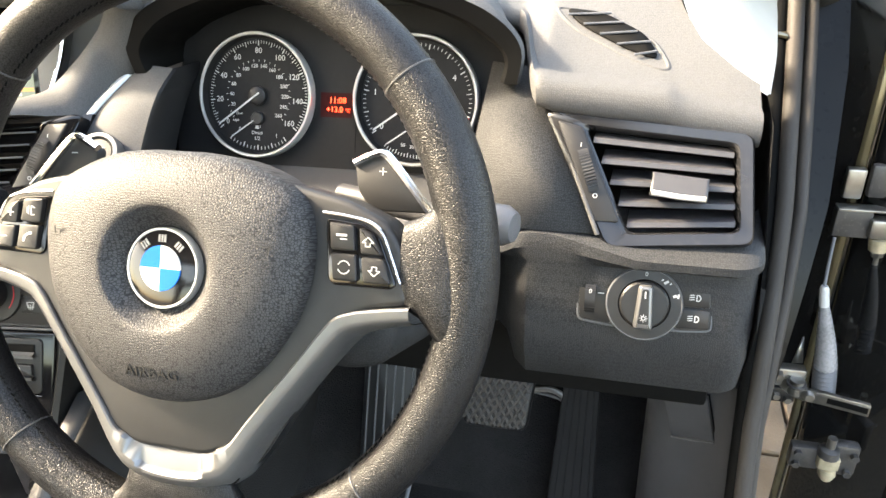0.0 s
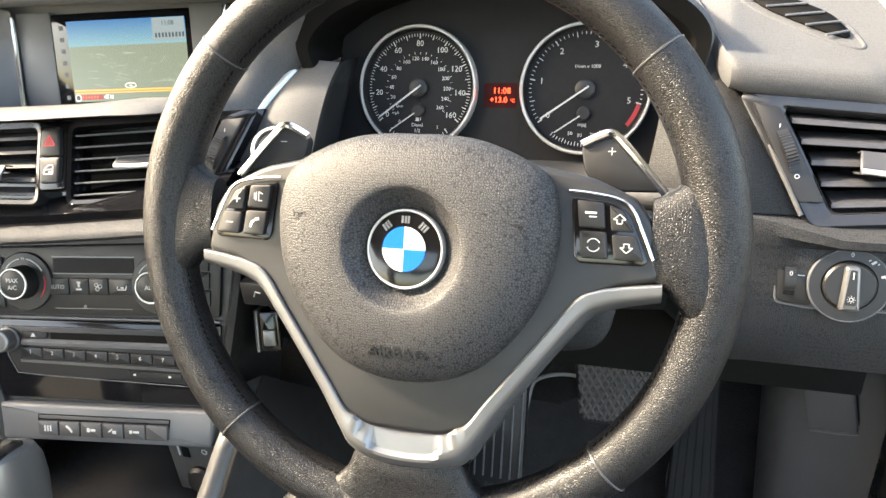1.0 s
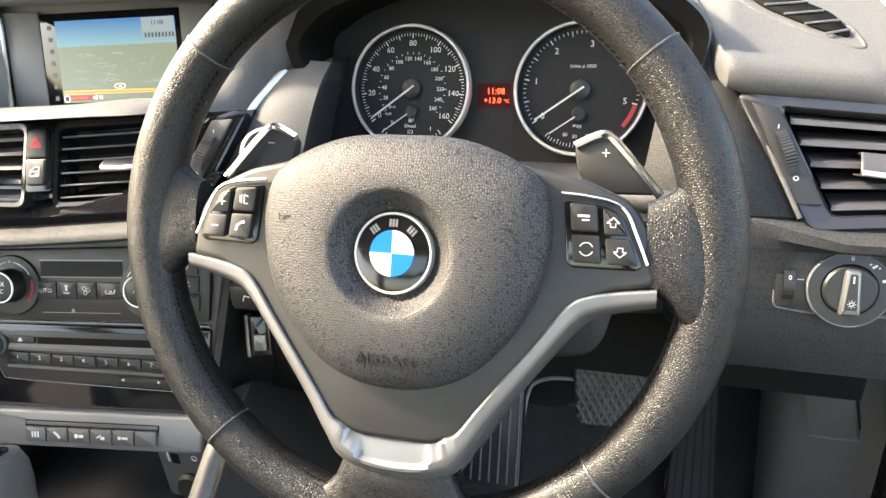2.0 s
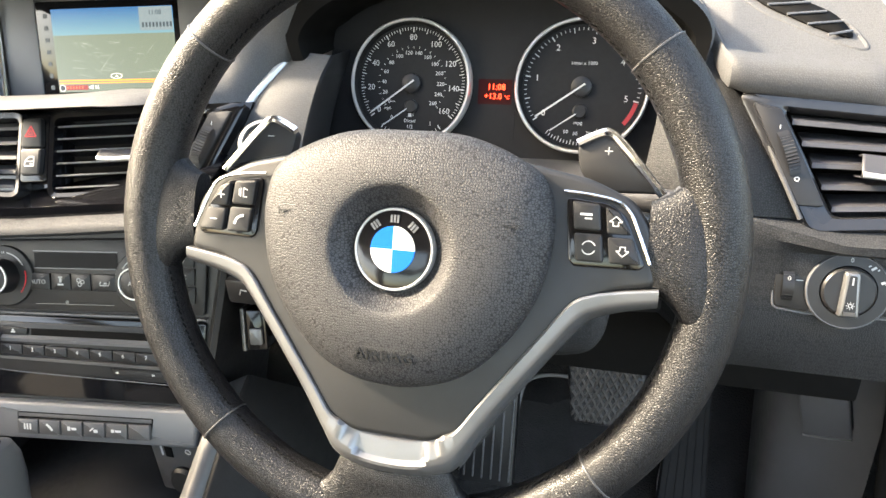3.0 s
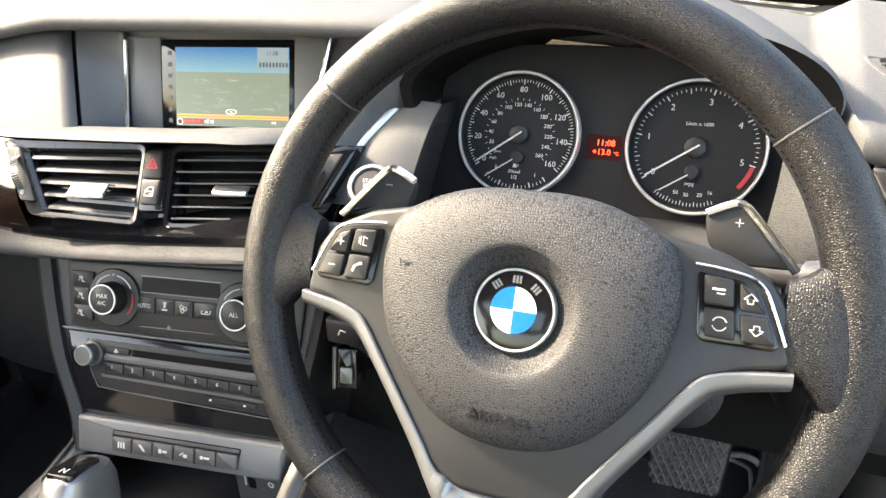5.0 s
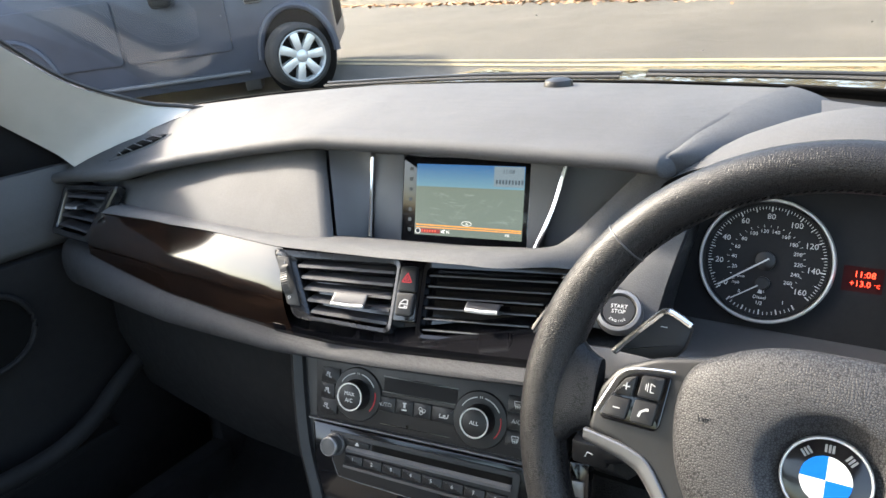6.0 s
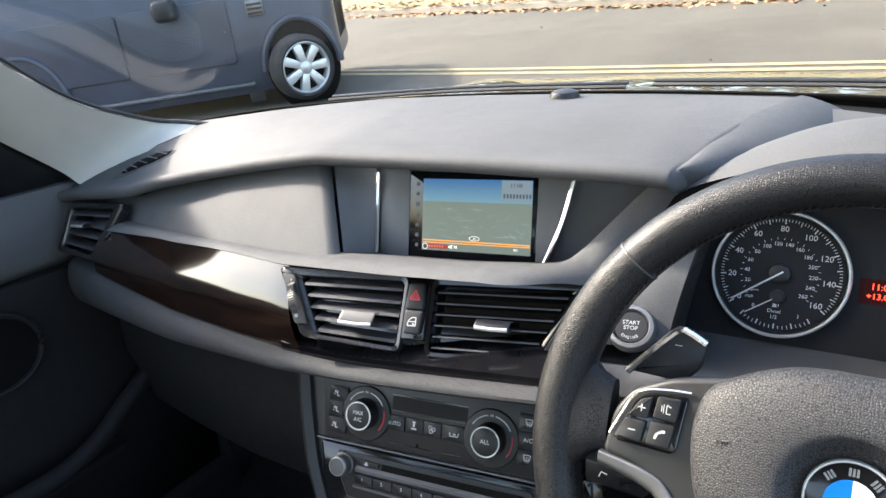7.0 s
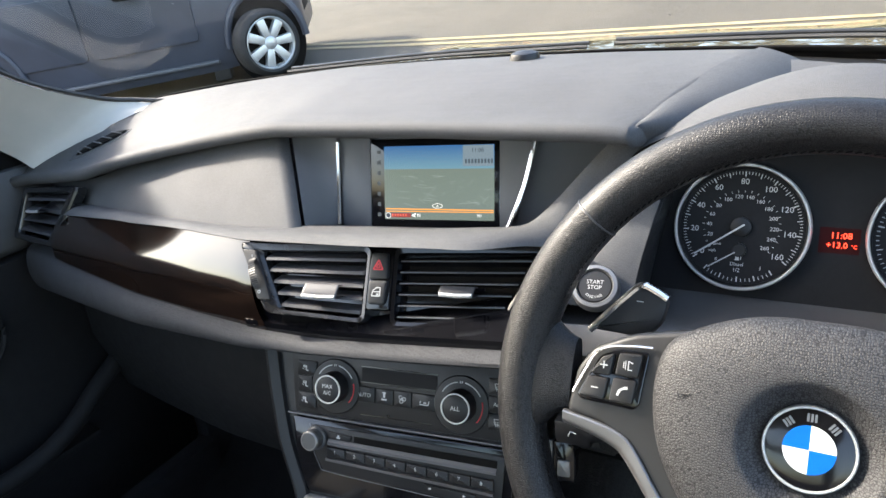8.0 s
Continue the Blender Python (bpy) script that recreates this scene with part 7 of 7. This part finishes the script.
for _ in range(5200):
    x = random.uniform(-26, 8)
    d = random.gauss(-0.10, 0.16) if random.random() < 0.7 else random.uniform(0.1, 1.4)
    y = KB(x) + d
    z = ground_z(x, y) + (0.012 if d < -0.02 else 0.13)
    s, a = random.uniform(0.03, 0.07), random.uniform(0, 6.28)
    c, q = Vector((math.cos(a), math.sin(a), random.uniform(-0.5, 0.5))) * s, Vector((-math.sin(a), math.cos(a), random.uniform(-0.5, 0.5))) * s * 0.6
    p = Vector((x, y, z))
    bm.faces.new([bm.verts.new(p + v) for v in (c, q, -c, -q)])
tagged(finish("fallen_leaves", bm, LEAVES), "brown autumn leaves lying along the kerb", "leaves", kind="stuff")

# block paving beside the driver's door
paving = thing("pavement", IDENT, "brown block paving beside the open door", "paving", kind="structure")
block_mesh = None
for i in range(9):
    for j in range(10):
        x, y = 0.50 + i * 0.105, 0.70 + j * 0.205 + (0.1025 if i % 2 else 0)
        if block_mesh is None:
            bk = part("paving_block", box_bm(-0.050, -0.100, -0.03, 0.050, 0.100, 0.0, 0.004, 1), PAVER, paving)
            block_mesh = bk.data
        else:
            bk = new("paving_block", block_mesh)
            bk.parent = paving
        bk.matrix_basis = pose(x, y, ground_z(x, y) + 0.018, 4.5, 0, 0)

# ---- parked vehicle across the bay ----
sf = Vector((math.cos(radians(36)), math.sin(radians(36)), 0.1 * math.sin(radians(36)))).normalized()
sn = Vector((0, -0.0995, 0.995))
sl = sn.cross(sf).normalized()
SUVM = Matrix(((sf.x, sl.x, sn.x, -4.92), (sf.y, sl.y, sn.y, 4.85), (sf.z, sl.z, sn.z, 0.475), (0, 0, 0, 1)))
suv = thing("parked_car", SUVM, "dark navy off-road car parked beyond the bonnet", "car")


def suv_rows():
    # (x along the car, sill z, belt z, roof z): side faces the street bay
    out = []
    for x, zs, zb, zr in ((0.36, 0.50, 0.92, 0.96), (0.34, 0.30, 1.00, 1.04), (0.15, 0.20, 1.06, 1.10), (-0.45, 0.15, 1.10, 1.16), (-0.95, 0.14, 1.12, 1.60), (-1.35, 0.14, 1.13, 1.76), (-2.4, 0.14, 1.15, 1.80), (-3.4, 0.20, 1.17, 1.80), (-3.75, 0.50, 1.16, 1.55)):
        r = 0.42 if x > 0.35 else 0.20 if x > 0.3 else 0.04 if x > 0.1 else 0.0      # rounded nose
        out.append([(x, 1.85 - r, zs), (x, 1.9 - r, zb), (x, 1.65 - r, zr), (x, 0.30 + r, zr), (x, 0.14 + r, zr - 0.05), (x, 0.02 + r, zb + 0.02), (x, -0.03 + r, zb - 0.08), (x, -0.045 + r, (zs + zb) / 2), (x, -0.02 + r, zs + 0.08), (x, 0.02 + r, zs), (x, 1.85 - r, zs)])
    fine = [smooth_path(c, 6) for c in zip(*out)]
    return list(zip(*fine))


part("body", loft(suv_rows(), cap=False), NAVY, suv, "dark navy painted body")
for x in (0.0, -2.65):
    wl = part("wheel", lathe(bmesh.new(), [(0.236, 0.08), (0.242, 0.105), (0.26, 0.112), (0.292, 0.09), (0.305, 0.05), (0.305, -0.09), (0.29, -0.12)], n=48), TYRE, suv, "black tyre")
    wl.matrix_basis = pose(x, -0.15 if x == 0 else 0.0, 0.345, 90, 0, 30 if x == 0 else 0)
    part("rim", lathe(bmesh.new(), [(0.244, 0.05), (0.244, 0.095), (0.232, 0.100), (0.220, 0.085), (0.212, 0.03)], n=48), ALLOY, wl, "silver alloy rim")
    part("rim_back", lathe(bmesh.new(), [(0.24, 0.02), (0.0, 0.02)], n=32), DEEP, wl)
    for k in range(7):
        a = 2 * math.pi * k / 7
        c, s = math.cos(a), math.sin(a)
        q = [(0.05 * c - 0.035 * s, 0.05 * s + 0.035 * c), (0.228 * c - 0.046 * s, 0.228 * s + 0.046 * c), (0.228 * c + 0.046 * s, 0.228 * s - 0.046 * c), (0.05 * c + 0.035 * s, 0.05 * s - 0.035 * c)]
        part("spoke", plate(q, 0.03, 0.085, 0.012), ALLOY, wl)
    part("hub_cap", lathe(bmesh.new(), [(0.060, 0.03), (0.060, 0.085), (0.045, 0.095), (0.0, 0.098)], n=24), ALLOY, wl)
    part("arch", tube([(x + 0.365 * math.cos(a), -0.05, 0.34 + 0.46 * math.sin(a)) for a in np.linspace(0, math.pi, 24)], 0.035, 8), NAVY, suv, "wheel arch lip")
    # flat black disc on the closed body, in place of the arch's shade
    part("arch_well", plate(ngon(0, 0, 0.355, 40, 0.445), -0.02, 0.006), DEEP, suv, "dark wheel arch").matrix_basis = pose(x, -0.046, 0.36, 90, 0, 0)
for x0, x1 in ((-1.62, -0.62), (-2.75, -1.66)):
    dr = part("door", plate(rounded([(x0, 0.46), (x1, 0.46), (x1 + 0.02, 1.05), (x0, 1.05)], 0.05), 0.045, 0.062, 0.008), NAVY, suv)
    dr.matrix_basis = pose(0, 0, 0, 90, 0, 0)
    hd = part("handle", box_bm(x0 + 0.10, 0.075, 0.0, x0 + 0.32, 0.10, 0.05, 0.012), NAVY, dr)
    hd.matrix_basis = Matrix.Translation((0, 0.90, 0.07)) @ pose(0, 0, 0, -90, 0, 0) @ Matrix.Translation((0, 0, 0))
    part("side_glass", plate(rounded([(x0 + 0.03, 1.16), (x1 - 0.02, 1.15), (x1 - 0.15 if x1 > -1 else x1 - 0.02, 1.62), (x0 + 0.03, 1.64)], 0.05), -0.06, -0.035), DARKGLASS, suv, "dark side window").matrix_basis = pose(0, 0, 0, 82, 0, 0)
part("sill", box_bm(-2.15, -0.07, 0.225, -0.50, 0.0, 0.262, 0.012), SATIN_GREY, suv, "pale sill strip")
part("side_vent", plate(rect(-0.42, 0.86, -0.26, 1.00), 0.05, 0.062, 0.006, 0.02), SILVER, suv, "silver wing vent").matrix_basis = pose(0, 0, 0, 90, 0, 0)
for j in range(3):
    part("vent_slat", box_bm(-0.41, -0.068, 0.875 + j * 0.04, -0.27, -0.060, 0.895 + j * 0.04, 0.002), BLACK, suv)
part("mirror", box_bm(-1.22, -0.30, 0.93, -1.02, -0.07, 1.12, 0.05, 3), BLACK, suv, "black door mirror")
part("mud_flap", box_bm(-0.60, 0.02, 0.05, -0.44, 0.20, 0.30, 0.015), RUBBER, suv, "black rubber mud flap")

# far hedge that closes the view over the verge
random.seed(3)
bm = bmesh.new()
for _ in range(7500):
    x = random.uniform(-45, 25)
    y = KB(x) + 13 + random.gauss(0, 1.2)
    z = ground_z(x, y) + random.uniform(0.3, 9.0) * random.uniform(0.7, 1.0)
    s = random.uniform(0.3, 0.75)
    p = Vector((x, y, z))
    vs = [bm.verts.new(p + Vector((random.uniform(-s, s), random.uniform(-s, s), random.uniform(-s, s)))) for _ in range(4)]
    bm.faces.new(vs)
tagged(finish("hedge", bm, HEDGE), "dense brownish tall hedge beyond the verge", "hedge", kind="stuff")
